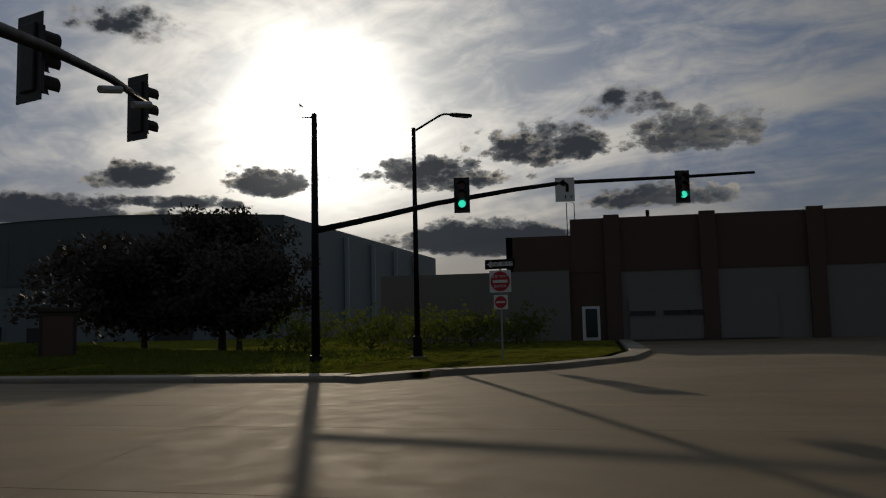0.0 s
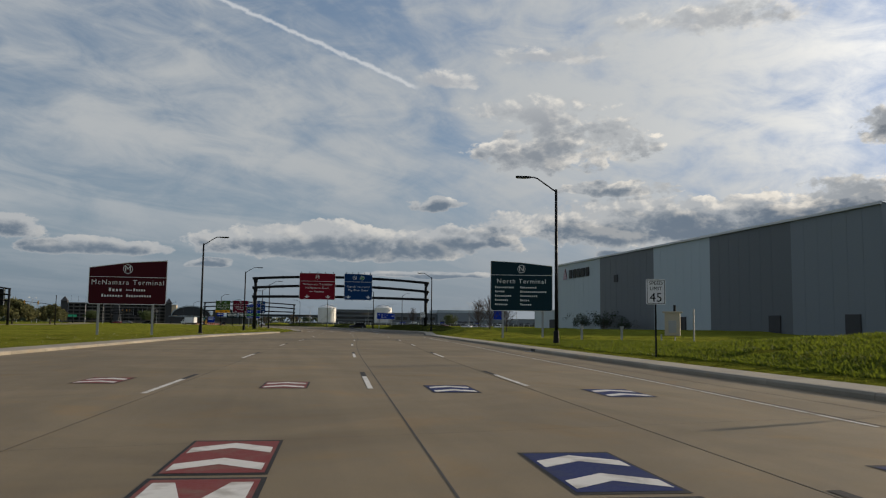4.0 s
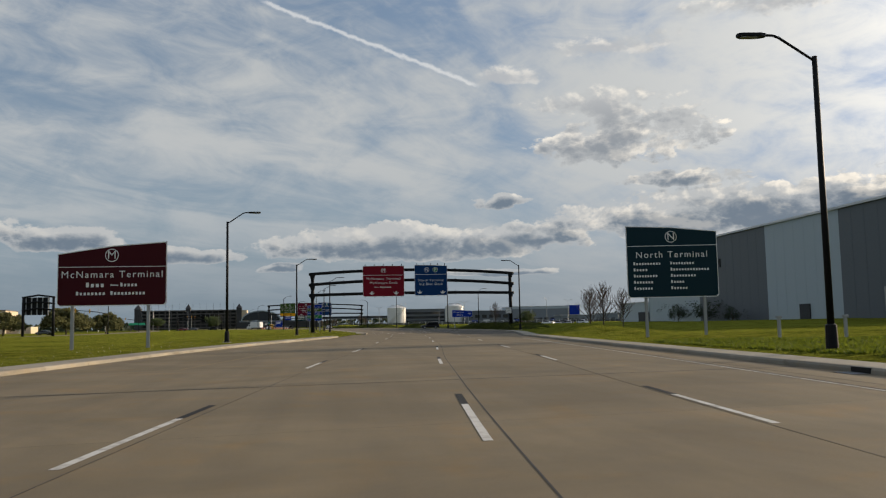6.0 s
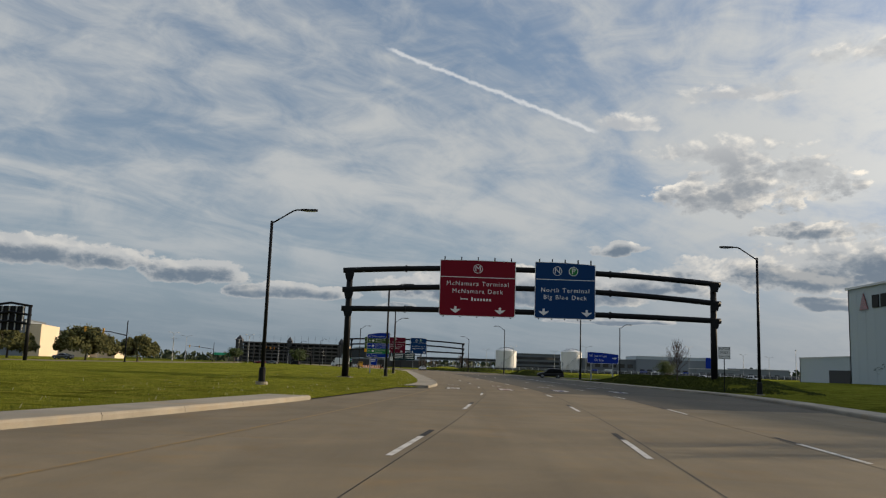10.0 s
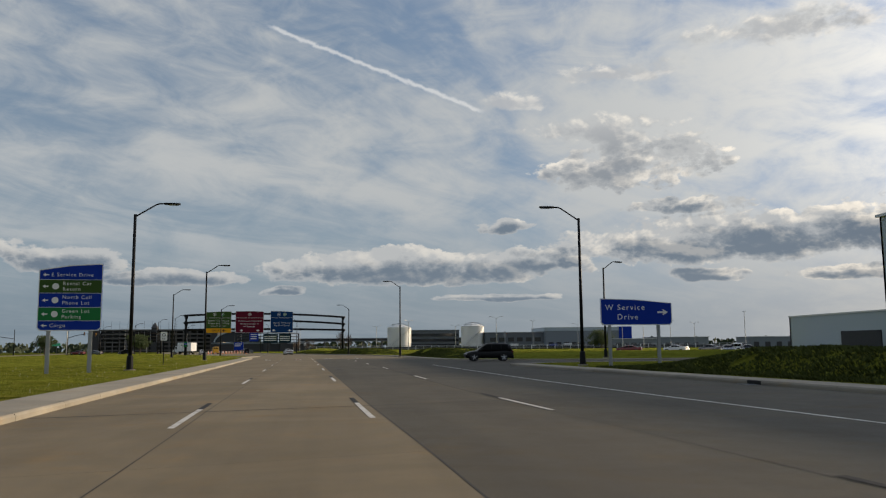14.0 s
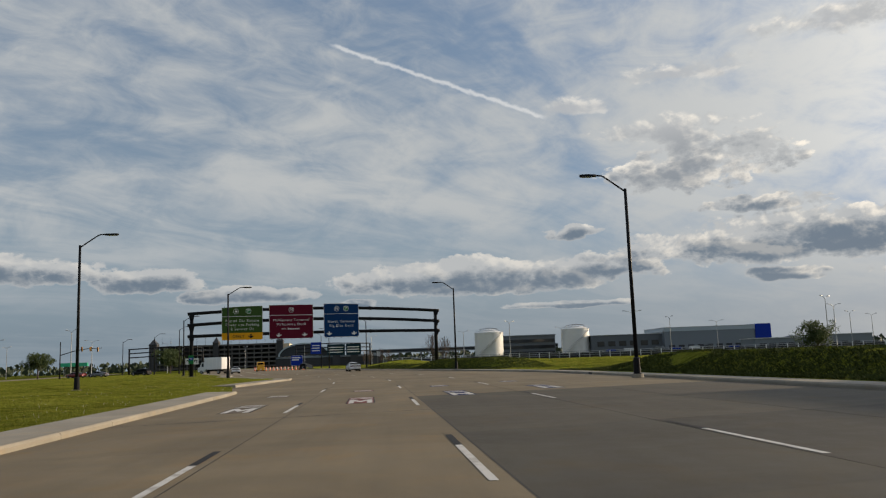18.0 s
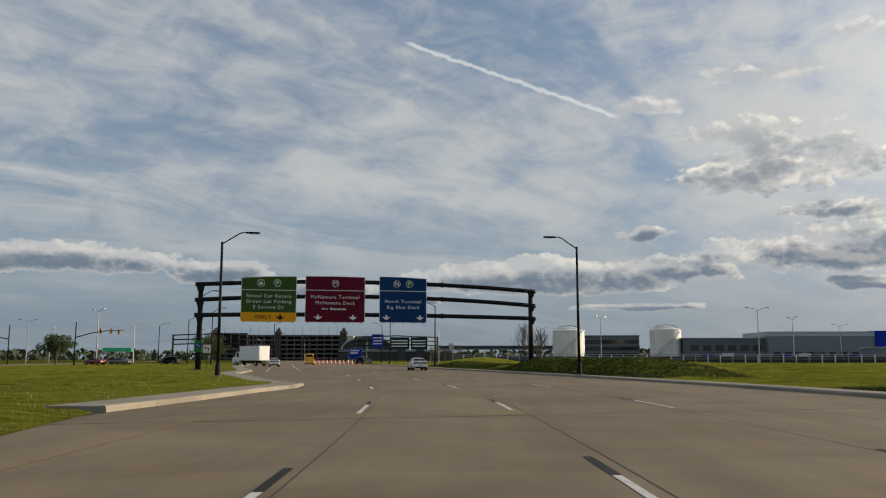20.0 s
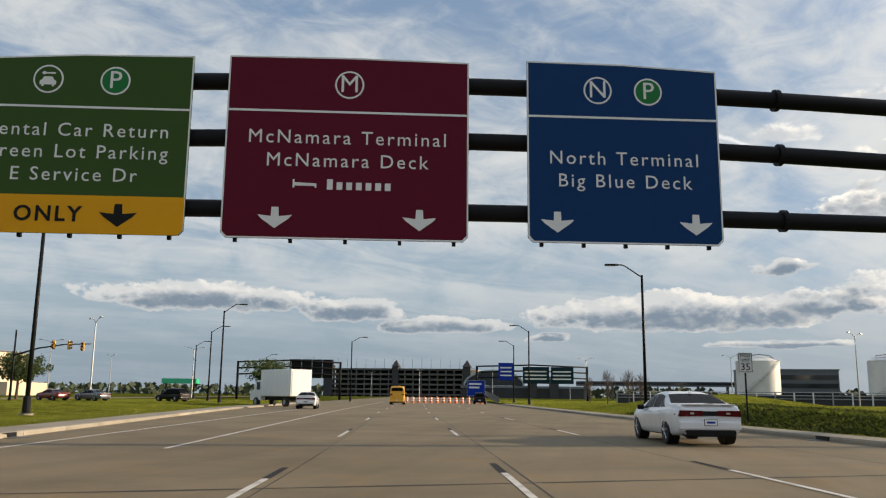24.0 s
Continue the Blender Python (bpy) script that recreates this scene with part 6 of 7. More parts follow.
def manhole(y, off, r):
    x, yy = on_road(y, off)
    c = thing("manhole_cover", "round dark iron cover set in the concrete", "manhole cover", pose(x, yy, 0.001))
    part("frame", tube([(0, 0, 0), (0, 0, 0.006)], [r, r - 0.01], 28), M["steel"], c)
    part("lid", tube([(0, 0, 0.0065), (0, 0, 0.011)], [r - 0.05, r - 0.055], 28), M["steel"], c)


manhole(50.0, 0.95, 0.38)
manhole(-171.1, 5.4, 0.42)
manhole(50.3, 3.4, 0.3)


# ---- vehicles ----
def loft(sections, bm=None):
    """A skin through cross-sections, each a ring of points of the same count, closed at both ends."""
    bm = bm or bmesh.new()
    rings = [[bm.verts.new(p) for p in ring] for ring in sections]
    n = len(rings[0])
    for a, b in zip(rings, rings[1:]):
        for i in range(n):
            bm.faces.new((a[i], a[(i + 1) % n], b[(i + 1) % n], b[i]))
    bm.faces.new(rings[0][::-1])
    bm.faces.new(rings[-1])
    bmesh.ops.recalc_face_normals(bm, faces=bm.faces)
    return bm


def soften(ob, crease=0.0):
    """Rounds a coarse shell; upright edges may keep part of their crease."""
    mod = ob.modifiers.new("round", "SUBSURF")
    mod.levels = mod.render_levels = 2
    if crease:
        layer = ob.data.attributes.new("crease_edge", "FLOAT", "EDGE")
        layer.data.foreach_set("value", [crease] * len(ob.data.edges))
    return ob


def profile(rows, soft=0.07):
    """A softened curve through (place, value) rows."""
    ys, vs = [r[0] for r in rows], [r[1] for r in rows]
    return lambda y: sum(float(np.interp(y + soft * d, ys, vs)) for d in (-1, -0.5, 0, 0.5, 1)) / 5


def sedan(m, paint, name, label, length=5.0, width=1.9, height=1.48, lights=False, plate=True):
    """A four-door sedan that faces +y with its middle at the origin, its skin drawn through smooth profiles."""
    c = thing(name, label, "car", m)
    sy, sx0, sz = length / 5.0, width / 1.9, height / 1.48
    top = profile([(-2.5, 0.95), (-2.47, 1.06), (-2.42, 1.10), (-2.0, 1.10), (-1.72, 1.12), (-0.85, 1.40), (-0.3, 1.475), (0.1, 1.475), (0.48, 1.42), (1.25, 1.04), (2.1, 0.93), (2.35, 0.85), (2.46, 0.72), (2.5, 0.60)], 0.05)
    belt = profile([(-2.5, 0.90), (-2.42, 1.0), (-1.6, 1.02), (-0.8, 0.97), (0.6, 0.93), (1.3, 0.92), (2.1, 0.82), (2.4, 0.70), (2.5, 0.55)], 0.05)
    wide = profile([(-2.5, 0.82), (-2.42, 0.87), (-2.2, 0.905), (-1.55, 0.945), (-0.8, 0.925), (0.9, 0.92), (1.55, 0.94), (2.1, 0.90), (2.36, 0.80), (2.5, 0.62)], 0.06)
    sill = profile([(-2.5, 0.40), (-2.3, 0.30), (-1.9, 0.25), (1.9, 0.25), (2.3, 0.28), (2.5, 0.38)], 0.08)

    def ring(y):
        w, zs, zb, zt = wide(y), sill(y), belt(y), max(top(y), belt(y) + 0.02)
        lift = zt - zb
        rail = w * 0.94 - 0.50 * lift
        return [(w * 0.90, zs), (w * 0.985, zs + 0.10), (w * 1.01, zs + (zb - zs) * 0.55), (w * 0.995, zb - 0.07), (w * 0.94, zb), (w * 0.955 - 0.22 * lift, zb + lift * 0.5), (rail, zb + lift * 0.88), (rail * 0.7, zt - 0.012), (0.0, zt)]

    def surface(y, q, out=0.0):
        """The skin's point at a place along the car and q from the sill (0) over the belt (4) and the rail (6) to the roof's middle (8)."""
        pts = ring(y)
        i = min(7, int(q))
        t = q - i
        p0, p1, p2, p3 = pts[max(0, i - 1)], pts[i], pts[i + 1], pts[i + 2] if i < 7 else (-pts[7][0], pts[7][1])
        x, z = [0.5 * (2 * p1[k] + (p2[k] - p0[k]) * t + (2 * p0[k] - 5 * p1[k] + 4 * p2[k] - p3[k]) * t * t + (3 * p1[k] - p0[k] - 3 * p2[k] + p3[k]) * t ** 3) for k in (0, 1)]
        dx, dz = p2[0] - p1[0], p2[1] - p1[1]
        n = math.hypot(dx, dz) or 1.0
        return (x + out * dz / n) * sx0, y * sy, (z - out * dx / n) * sz

    ys = sorted(set([-2.5, -2.485, -2.46, -2.43, 2.43, 2.47, 2.5] + [float(v) for v in np.linspace(-2.4, 2.4, 61)]))
    qs = [0, 0.5, 1, 1.5, 2, 2.5, 3, 3.4, 3.7, 4, 4.4, 5, 5.5, 6, 6.4, 6.7, 7, 7.5, 8]
    rings = []
    for y in ys:
        half = [surface(y, q) for q in qs]
        rings.append([(-x, b, z) for x, b, z in half[:-1]] + [half[-1]] + [(x, b, z) for x, b, z in reversed(half[:-1])])
    body = part("body", loft(rings), paint, c, smooth=True)
    mod = body.modifiers.new("edges", "EDGE_SPLIT")
    mod.split_angle = radians(42)

    def patch(name, corner, n, k, mat, label="", out=0.006, flip=False):
        """A curved piece laid on the skin; corner(u, v) gives its place along the car and q."""
        sign = -1 if flip else 1
        rows = []
        for i in range(n + 1):
            row = []
            for j in range(k + 1):
                x, y, z = surface(*corner(i / n, j / k), out)
                row.append((sign * x, y, z))
            rows.append(row)
        return part(name, sheet(rows), mat, body, label, smooth=True)

    for glass, ya, yb, qa in (("rear_window", -1.66, -0.86, 6.25), ("windscreen", 1.2, 0.5, 6.2)):
        rows = []
        for i in range(9):
            y = ya + (yb - ya) * i / 8
            half = [surface(y, qa + (8 - qa) * j / 6, 0.007) for j in range(7)]
            rows.append([(-x, b, z) for x, b, z in half[:-1]] + [(x, b, z) for x, b, z in reversed(half)])
        part(glass, sheet(rows), M["tint"], body, "dark tinted pane", smooth=True)
    for flip in (False, True):
        side = -1 if flip else 1
        for y0, y1, lean0, lean1 in ((-1.42, -0.86, 0.62, 0.12), (-0.80, -0.10, 0.10, 0.03), (-0.03, 1.02, 0.03, -0.52)):
            patch("side_window", lambda u, v: (y0 + lean0 * v + (y1 + lean1 * v - y0 - lean0 * v) * u, 4.22 + 1.6 * v), 8, 6, M["tint"], "dark tinted pane", flip=flip)
        for y in (1.12, -0.06, -1.12):
            patch("door_seam", lambda u, v: (y + 0.008 * u, 0.9 + 3.0 * v), 1, 8, M["ink"], out=0.003, flip=flip)
        # Shade below the doors, laid on the sill as a black strip.
        patch("sill_shadow", lambda u, v: (-1.2 + 2.3 * u, 0.0 + 0.35 * v), 10, 2, M["ink"], out=0.003, flip=flip)
        for y in (-0.95, 0.12):
            x, b, z = surface(y, 3.0)
            part("door_handle", box(side * x - 0.02, side * x + 0.02, b - 0.11, b + 0.11, z - 0.015, z + 0.015, 0.008), paint, body)
        x, b, z = surface(0.95, 4.0)
        part("mirror", box(side * x, side * (x + 0.2), b - 0.07, b + 0.07, z - 0.01, z + 0.14, 0.04), M["ink"], body)
        for y in (-1.5 * sy, 1.55 * sy):
            r, hw = 0.35, 0.93 * sx0
            part("arch", tube([(side * (hw - 0.3), y, r + 0.03), (side * (hw + 0.004), y, r + 0.03)], [r + 0.03, r + 0.03], 28), M["ink"], c, "dark wheel arch")
            tyre = part("wheel", tube([(side * (hw - 0.24), y, r), (side * (hw - 0.21), y, r), (side * (hw + 0.0), y, r), (side * (hw + 0.02), y, r)], [r - 0.04, r, r, r - 0.04], 28), M["tyre"], c)
            part("rim", tube([(side * (hw - 0.03), y, r), (side * (hw + 0.023), y, r)], [r - 0.08, r - 0.09], 24), M["ink"], tyre, "dark wheel centre")
            for i in range(5):
                a = 2 * math.pi * i / 5 + 0.3
                part("spoke", tube([(side * (hw + 0.02), y, r), (side * (hw + 0.016), y + (r - 0.09) * math.cos(a), r + (r - 0.09) * math.sin(a))], [0.034, 0.026], 6), M["rim"], tyre)
        x, b, z = surface(-2.28, 2.9)
        part("side_marker", box(side * x - 0.012, side * x + 0.012, b - 0.07, b + 0.07, z - 0.10, z - 0.065, 0.006), M["tail"], body)
        part("headlamp", box(side * 0.45 * sx0, side * 0.78 * sx0, 2.36 * sy, 2.47 * sy, 0.60 * sz, 0.72 * sz, 0.03), M["headlight"] if lights else M["lens"], c)
        lamp = part("tail_lamp", prism([(side * 0.82 * sx0, 0.945 * sz), (side * 0.86 * sx0, 0.78 * sz), (side * 0.20 * sx0, 0.80 * sz), (side * 0.20 * sx0, 0.94 * sz)], -2.53 * sy, -2.40 * sy, axis="y"), M["tail"], c, "red tail lamp in the dark band")
        part("reversing_lamp", box(side * 0.44 * sx0, side * 0.54 * sx0, -2.538 * sy, -2.53 * sy, 0.84 * sz, 0.89 * sz), M["lens"], lamp)
        part("exhaust", box(side * 0.55 * sx0, side * 0.72 * sx0, -2.55 * sy, -2.40 * sy, 0.30 * sz, 0.36 * sz, 0.02), M["rim"], c)
    part("lamp_band", box(-0.22 * sx0, 0.22 * sx0, -2.526 * sy, -2.42 * sy, 0.805 * sz, 0.925 * sz), M["ink"], c, "black band between the tail lamps")
    part("spoiler", box(-0.70 * sx0, 0.70 * sx0, -2.50 * sy, -2.34 * sy, 1.085 * sz, 1.115 * sz, 0.012), paint, c)
    part("brake_lamp", box(-0.12, 0.12, -2.47 * sy, -2.40 * sy, 1.115 * sz, 1.13 * sz), M["tail"], c)
    part("rear_bumper", box(-0.84 * sx0, 0.84 * sx0, -2.555 * sy, -2.38 * sy, 0.42 * sz, 0.66 * sz, 0.05), paint, c, smooth=False)
    part("diffuser", box(-0.68 * sx0, 0.68 * sx0, -2.56 * sy, -2.2 * sy, 0.25 * sz, 0.42 * sz, 0.03), M["ink"], c)
    part("grille", box(-0.42 * sx0, 0.42 * sx0, 2.44 * sy, 2.52 * sy, 0.42 * sz, 0.60 * sz, 0.02), M["ink"], c)
    part("antenna", prism([(-0.95, 1.40), (-0.86, 1.475), (-0.80, 1.47), (-0.78, 1.42)], -0.02, 0.02, axis="x"), paint, c)
    if plate:
        p = part("number_plate", box(-0.165, 0.165, -2.575 * sy, -2.55 * sy, 0.55 * sz, 0.71 * sz, 0.005), M["letter"], c)
        part("plate_bar", box(-0.115, 0.115, -2.582 * sy, -2.576 * sy, 0.60 * sz, 0.655 * sz), M["royal"], p)
        part("plate_frame", box(-0.18, 0.18, -2.562 * sy, -2.552 * sy, 0.535 * sz, 0.725 * sz), M["ink"], c)
    return c


def car(m, paint, name, label, length=4.9, width=1.9, height=1.48, kind="suv", lights=False, plate=True):
    """A car that faces +y with its middle at the origin, on its wheels."""
    if kind == "sedan":
        return sedan(m, paint, name, label, length, width, height, lights, plate)
    c = thing(name, label, "car" if kind != "van" else "van", m)
    hl, hw = length / 2, width / 2
    sill, belt, wheel_r = 0.27, height * 0.6, 0.37

    def ring(y, w, z0, z1, crown=0.03):
        zm = z0 + (z1 - z0) * 0.55
        return [(-w * 0.9, y, z0), (-w * 0.98, y, z0 + 0.1), (-w, y, zm), (-w * 0.97, y, z1 - 0.14), (-w * 0.86, y, z1 - 0.01), (-w * 0.4, y, z1 + crown), (w * 0.4, y, z1 + crown), (w * 0.86, y, z1 - 0.01), (w * 0.97, y, z1 - 0.14), (w, y, zm), (w * 0.98, y, z0 + 0.1), (w * 0.9, y, z0)]

    tail_z = belt + 0.02
    body = loft([ring(-hl + 0.0, hw * 0.88, 0.4, tail_z - 0.1), ring(-hl + 0.02, hw * 0.93, 0.34, tail_z - 0.03), ring(-hl + 0.16, hw * 0.975, 0.27, tail_z + 0.0), ring(-hl * 0.75, hw * 1.0, sill, tail_z + 0.01), ring(-hl * 0.6, hw * 1.02, sill, tail_z), ring(-hl * 0.42, hw, sill, belt + 0.03), ring(0, hw * 0.975, sill, belt), ring(hl * 0.3, hw * 0.985, sill, belt), ring(hl * 0.5, hw, sill, belt - 0.02), ring(hl * 0.7, hw * 1.01, sill, belt - 0.07), ring(hl - 0.35, hw * 0.95, 0.26, belt - 0.16), ring(hl - 0.1, hw * 0.86, 0.3, belt - 0.25), ring(hl - 0.02, hw * 0.72, 0.38, belt - 0.34)])
    shell = soften(part("body", body, paint, c, smooth=True))
    # the cabin: a painted shell (place along the car, share of the roof's height), with panes set on it
    if kind == "suv":
        line = [(-0.97, 0.0), (-0.93, 0.3), (-0.86, 0.66), (-0.8, 0.88), (-0.68, 0.96), (-0.25, 1.0), (0.02, 0.985), (0.12, 0.9), (0.32, 0.45), (0.5, 0.0)]
        rear, front, side = (0.6, 3.0), (7.1, 8.75), ((-0.78, -0.52), (-0.48, -0.13), (-0.09, 0.27))
    else:
        line = [(-0.99, 0.0), (-0.985, 0.5), (-0.97, 0.9), (-0.94, 1.0), (0.0, 1.02), (0.36, 1.0), (0.5, 0.85), (0.6, 0.55), (0.7, 0.25), (0.8, 0.0)]
        rear, front, side = (0.7, 1.6), (6.2, 8.6), ((0.2, 0.5),)
    z0, rise = belt - 0.06, height - belt + 0.06
    ys, us = [v[0] * hl for v in line], [v[1] for v in line]

    def top(y):
        return float(np.interp(y, ys, us))

    def half(f):
        return hw * (0.93 - (0.24 if kind != "van" else 0.06) * f)

    def section(y, u):
        z, w = z0 + rise * u, half(u)
        return [(-hw * 0.93, y, z0 - 0.05), (-w - 0.012, y, z - 0.1 * u), (-w + 0.07 * u, y, z - 0.015 * u), (-w * 0.45, y, z + 0.035 * u), (w * 0.45, y, z + 0.035 * u), (w - 0.07 * u, y, z - 0.015 * u), (w + 0.012, y, z - 0.1 * u), (hw * 0.93, y, z0 - 0.05)]

    cabin = part("cabin", loft([section(y, u) for y, u in zip(ys, us)]), paint, c, smooth=True)

    def pane(name, a, b, inset):
        """A curved end pane between two places on the roof line, counted in points of it."""
        rows = []
        for n in range(6):
            p = a + (b - a) * n / 5
            y, u = float(np.interp(p, range(len(ys)), ys)), float(np.interp(p, range(len(us)), us))
            z, w = z0 + rise * u, half(u) - inset
            rows.append([(w * q, y + (0.02 if a > 4 else -0.02), z + 0.018 + 0.035 * u * (1 - abs(q) ** 3)) for q in (-1, -0.6, -0.2, 0.2, 0.6, 1)])
        return part(name, sheet(rows), M["tint"], cabin, "dark tinted pane", smooth=True)

    pane("rear_window", *rear, 0.13)
    pane("windscreen", *front, 0.1)
    for sx in (-1, 1):
        for a, b in side:
            rows = []
            for n in range(6):
                y = (a + (b - a) * n / 5) * hl
                u = top(y)
                rows.append([(sx * (half(f) + 0.022), y, z0 + rise * f) for f in (0.16, 0.16 + max(0.02, u * 0.86 - 0.2) * 0.5, 0.16 + max(0.02, u * 0.86 - 0.2))])
            part("side_window", sheet(rows), M["tint"], cabin, "dark tinted pane", smooth=True)
        mirror = part("mirror", box(sx * hw * 0.95, sx * (hw + 0.2), hl * 0.31, hl * 0.31 + 0.12, belt + 0.0, belt + 0.14, 0.04), paint, c)
        for y in (-hl * 0.6, hl * 0.62):
            r = wheel_r
            tyre = part("wheel", tube([(sx * (hw - 0.24), y, r), (sx * (hw - 0.21), y, r), (sx * (hw + 0.0), y, r), (sx * (hw + 0.02), y, r)], [r - 0.04, r, r, r - 0.04], 24), M["tyre"], c)
            part("rim", tube([(sx * (hw - 0.03), y, r), (sx * (hw + 0.024), y, r)], [r - 0.07, r - 0.08], 20), M["ink"], tyre, "dark wheel well")
            part("arch", tube([(sx * (hw - 0.3), y, r + 0.02), (sx * (hw + 0.012), y, r + 0.02)], [r + 0.035, r + 0.035], 24), M["ink"], c, "dark wheel arch")
            for i in range(5):
                a = 2 * math.pi * i / 5 + 0.3
                part("spoke", tube([(sx * (hw + 0.014), y, r), (sx * (hw + 0.014), y + (r - 0.085) * math.cos(a), r + (r - 0.085) * math.sin(a))], [0.05, 0.036], 6), M["rim"], tyre)
        lamp_in = 0.62
        part("tail_lamp", box(sx * hw * lamp_in, sx * hw * 0.93, -hl - 0.035, -hl + 0.24, tail_z - 0.25, tail_z - 0.07, 0.05), M["tail"], c)
        part("headlamp", box(sx * hw * 0.5, sx * hw * 0.86, hl - 0.2, hl - 0.04, belt - 0.4, belt - 0.28, 0.04), M["headlight"] if lights else M["lens"], c)
        for y in (-hl * 0.14, hl * 0.12):
            part("door_handle", box(sx * (hw * 0.97), sx * (hw * 0.97 + 0.03), y - 0.16, y - 0.02, belt - 0.2, belt - 0.17, 0.008), paint, c)
            part("door_seam", box(sx * (hw * 0.9), sx * (hw * 0.982), y + 0.12, y + 0.126, sill + 0.16, belt - 0.06), M["ink"], c)
    soften(part("rear_bumper", box(-hw * 0.97, hw * 0.97, -hl - 0.06, -hl + 0.34, 0.31, 0.62, 0.1), paint, c, smooth=True), 0.3)
    part("diffuser", box(-hw * 0.66, hw * 0.66, -hl - 0.07, -hl + 0.2, 0.23, 0.37, 0.03), M["ink"], c)
    if plate:
        p = part("number_plate", box(-0.16, 0.16, -hl - 0.085, -hl - 0.03, 0.5, 0.66, 0.005), M["letter"], c)
        part("plate_bar", box(-0.11, 0.11, -hl - 0.092, -hl - 0.086, 0.555, 0.605), M["royal"], p)
    part("grille", box(-hw * 0.45, hw * 0.45, hl - 0.06, hl + 0.015, 0.45, belt - 0.4, 0.02), M["ink"], c)
    return c


car(pose(-12.05, 207.4, 0.01, 0, 0, 12.5), M["carwhite"], "white_sedan", "white sedan seen from behind with wide red tail lamps", 5.0, 1.92, 1.48, "sedan")
car(pose(15.6, 75.5, 0.01, 0, 0, 87), M["carblack"], "black_suv", "black sport utility car waiting at the side street", 4.8, 1.95, 1.75, "suv")
car(pose(-40.5, 252, 0.01, 0, 0, 16), M["carwhite"], "white_hatchback", "white compact car ahead in the turning lane", 4.5, 1.82, 1.5, "sedan")
car(pose(-42.6, 293, 0.01, 0, 0, 12), M["caryellow"], "yellow_van", "yellow boxy delivery van seen from behind", 5.2, 2.0, 2.45, "van")
car(pose(-33.5, 309, 0.01, 0, 0, 8), M["carblack"], "dark_suv", "dark sport utility car driving far ahead", 4.7, 1.92, 1.72, "suv")
for x, y, turn, mat, kind, words in ((-84, 276, 70, M["carred"], "sedan", "dark red sedan parked beyond the lawn"), (-79, 277, 75, M["cargrey"], "sedan", "silver grey sedan parked beyond the lawn"), (-70, 281, 72, M["carblack"], "suv", "black sport utility car parked beyond the lawn"),
                                    (67, 150, 40, M["carwhite"], "sedan", "white sedan parked beyond the bank"), (74.5, 150.5, 30, M["cargrey"], "sedan", "silver sedan parked beyond the bank"), (57, 149, 60, M["carred"], "sedan", "dark red sedan parked beyond the bank"), (80.5, 152, 25, M["carwhite"], "suv", "white sport utility car parked beyond the bank"),
                                    (-95, 118, 80, M["cargrey"], "sedan", "silver sedan on the far carriageway")):
    car(pose(x, y, 0.14, 0, 0, turn), mat, "parked_car", words, kind=kind, height=1.7 if kind == "suv" else 1.45, plate=False)
for x, y in ((62, 118), (66, 119.5)):
    car(pose(x, y, 0.0, 0, 0, 160), M["cargrey"], "parked_car", "grey car with lit headlamps on the service road", kind="sedan", lights=True, plate=False)


def box_truck(m, label):
    t = thing("box_truck", label, "truck", m)
    part("cargo_box", box(-1.25, 1.25, -3.6, 2.2, 1.05, 3.75, 0.04), M["carwhite"], t)
    part("rear_door", box(-1.1, 1.1, -3.64, -3.6, 1.15, 3.6), M["letter"], t)
    part("chassis", box(-0.5, 0.5, -3.5, 4.2, 0.6, 1.0), M["ink"], t)
    cab = part("cab", loft([[(-1.05, y, 0.6), (-1.05, y, z), (1.05, y, z), (1.05, y, 0.6)] for y, z in ((2.4, 2.7), (3.3, 2.7), (3.9, 1.7), (4.6, 1.5))]), M["carwhite"], t)
    part("windscreen", box(-0.9, 0.9, 3.45, 3.6, 1.75, 2.5), M["glass"], cab)
    for sx in (-1, 1):
        part("side_window", box(sx * 1.0, sx * 1.07, 2.6, 3.3, 1.7, 2.5), M["glass"], cab)
        for n in range(5):
            part("side_rib", box(sx * 1.25, sx * 1.265, -3.2 + 1.25 * n, -3.15 + 1.25 * n, 1.2, 3.65), M["letter"], t)
        for y in (-2.4, 3.3):
            tyre = part("wheel", tube([(sx * 0.8, y, 0.45), (sx * 1.15, y, 0.45)], [0.45, 0.45], 18), M["tyre"], t)
            part("rim", tube([(sx * 1.15, y, 0.45), (sx * 1.17, y, 0.45)], [0.25, 0.25], 14), M["galv"], tyre)
    part("step_bumper", box(-1.2, 1.2, -3.75, -3.6, 0.45, 0.6), M["ink"], t)
    return t


box_truck(pose(-47.5, 263, 0, 0, 0, 54), "white box truck turning into a side road")


# ---- plants ----
def limbs(bm, p, d, length, r, depth, rng, droop=0.0, sides=5):
    """A forked branch and all that grows from it."""
    steps = 3
    pts, rad, q, way = [p.copy()], [r], p.copy(), d.copy()
    for i in range(steps):
        way = (way + Vector((rng.uniform(-1, 1), rng.uniform(-1, 1), rng.uniform(-0.3, 0.8))) * 0.13).normalized()
        q = q + way * length / steps
        pts.append(q.copy())
        rad.append(r * (1 - 0.5 * (i + 1) / steps))
    tube(pts, rad, sides if depth > 1 else 3, bm, caps=False)
    ends = [q]
    if depth > 0:
        for i in range(rng.choice((3, 3, 4))):
            turn = Vector((rng.uniform(-1, 1), rng.uniform(-1, 1), rng.uniform(0.1, 0.9)))
            at = pts[1 + i % 3]
            ends += limbs(bm, at, (way * 0.75 + turn * 0.6).normalized(), length * rng.uniform(0.5, 0.72), r * 0.5, depth - 1, rng, droop, 4)
    return ends


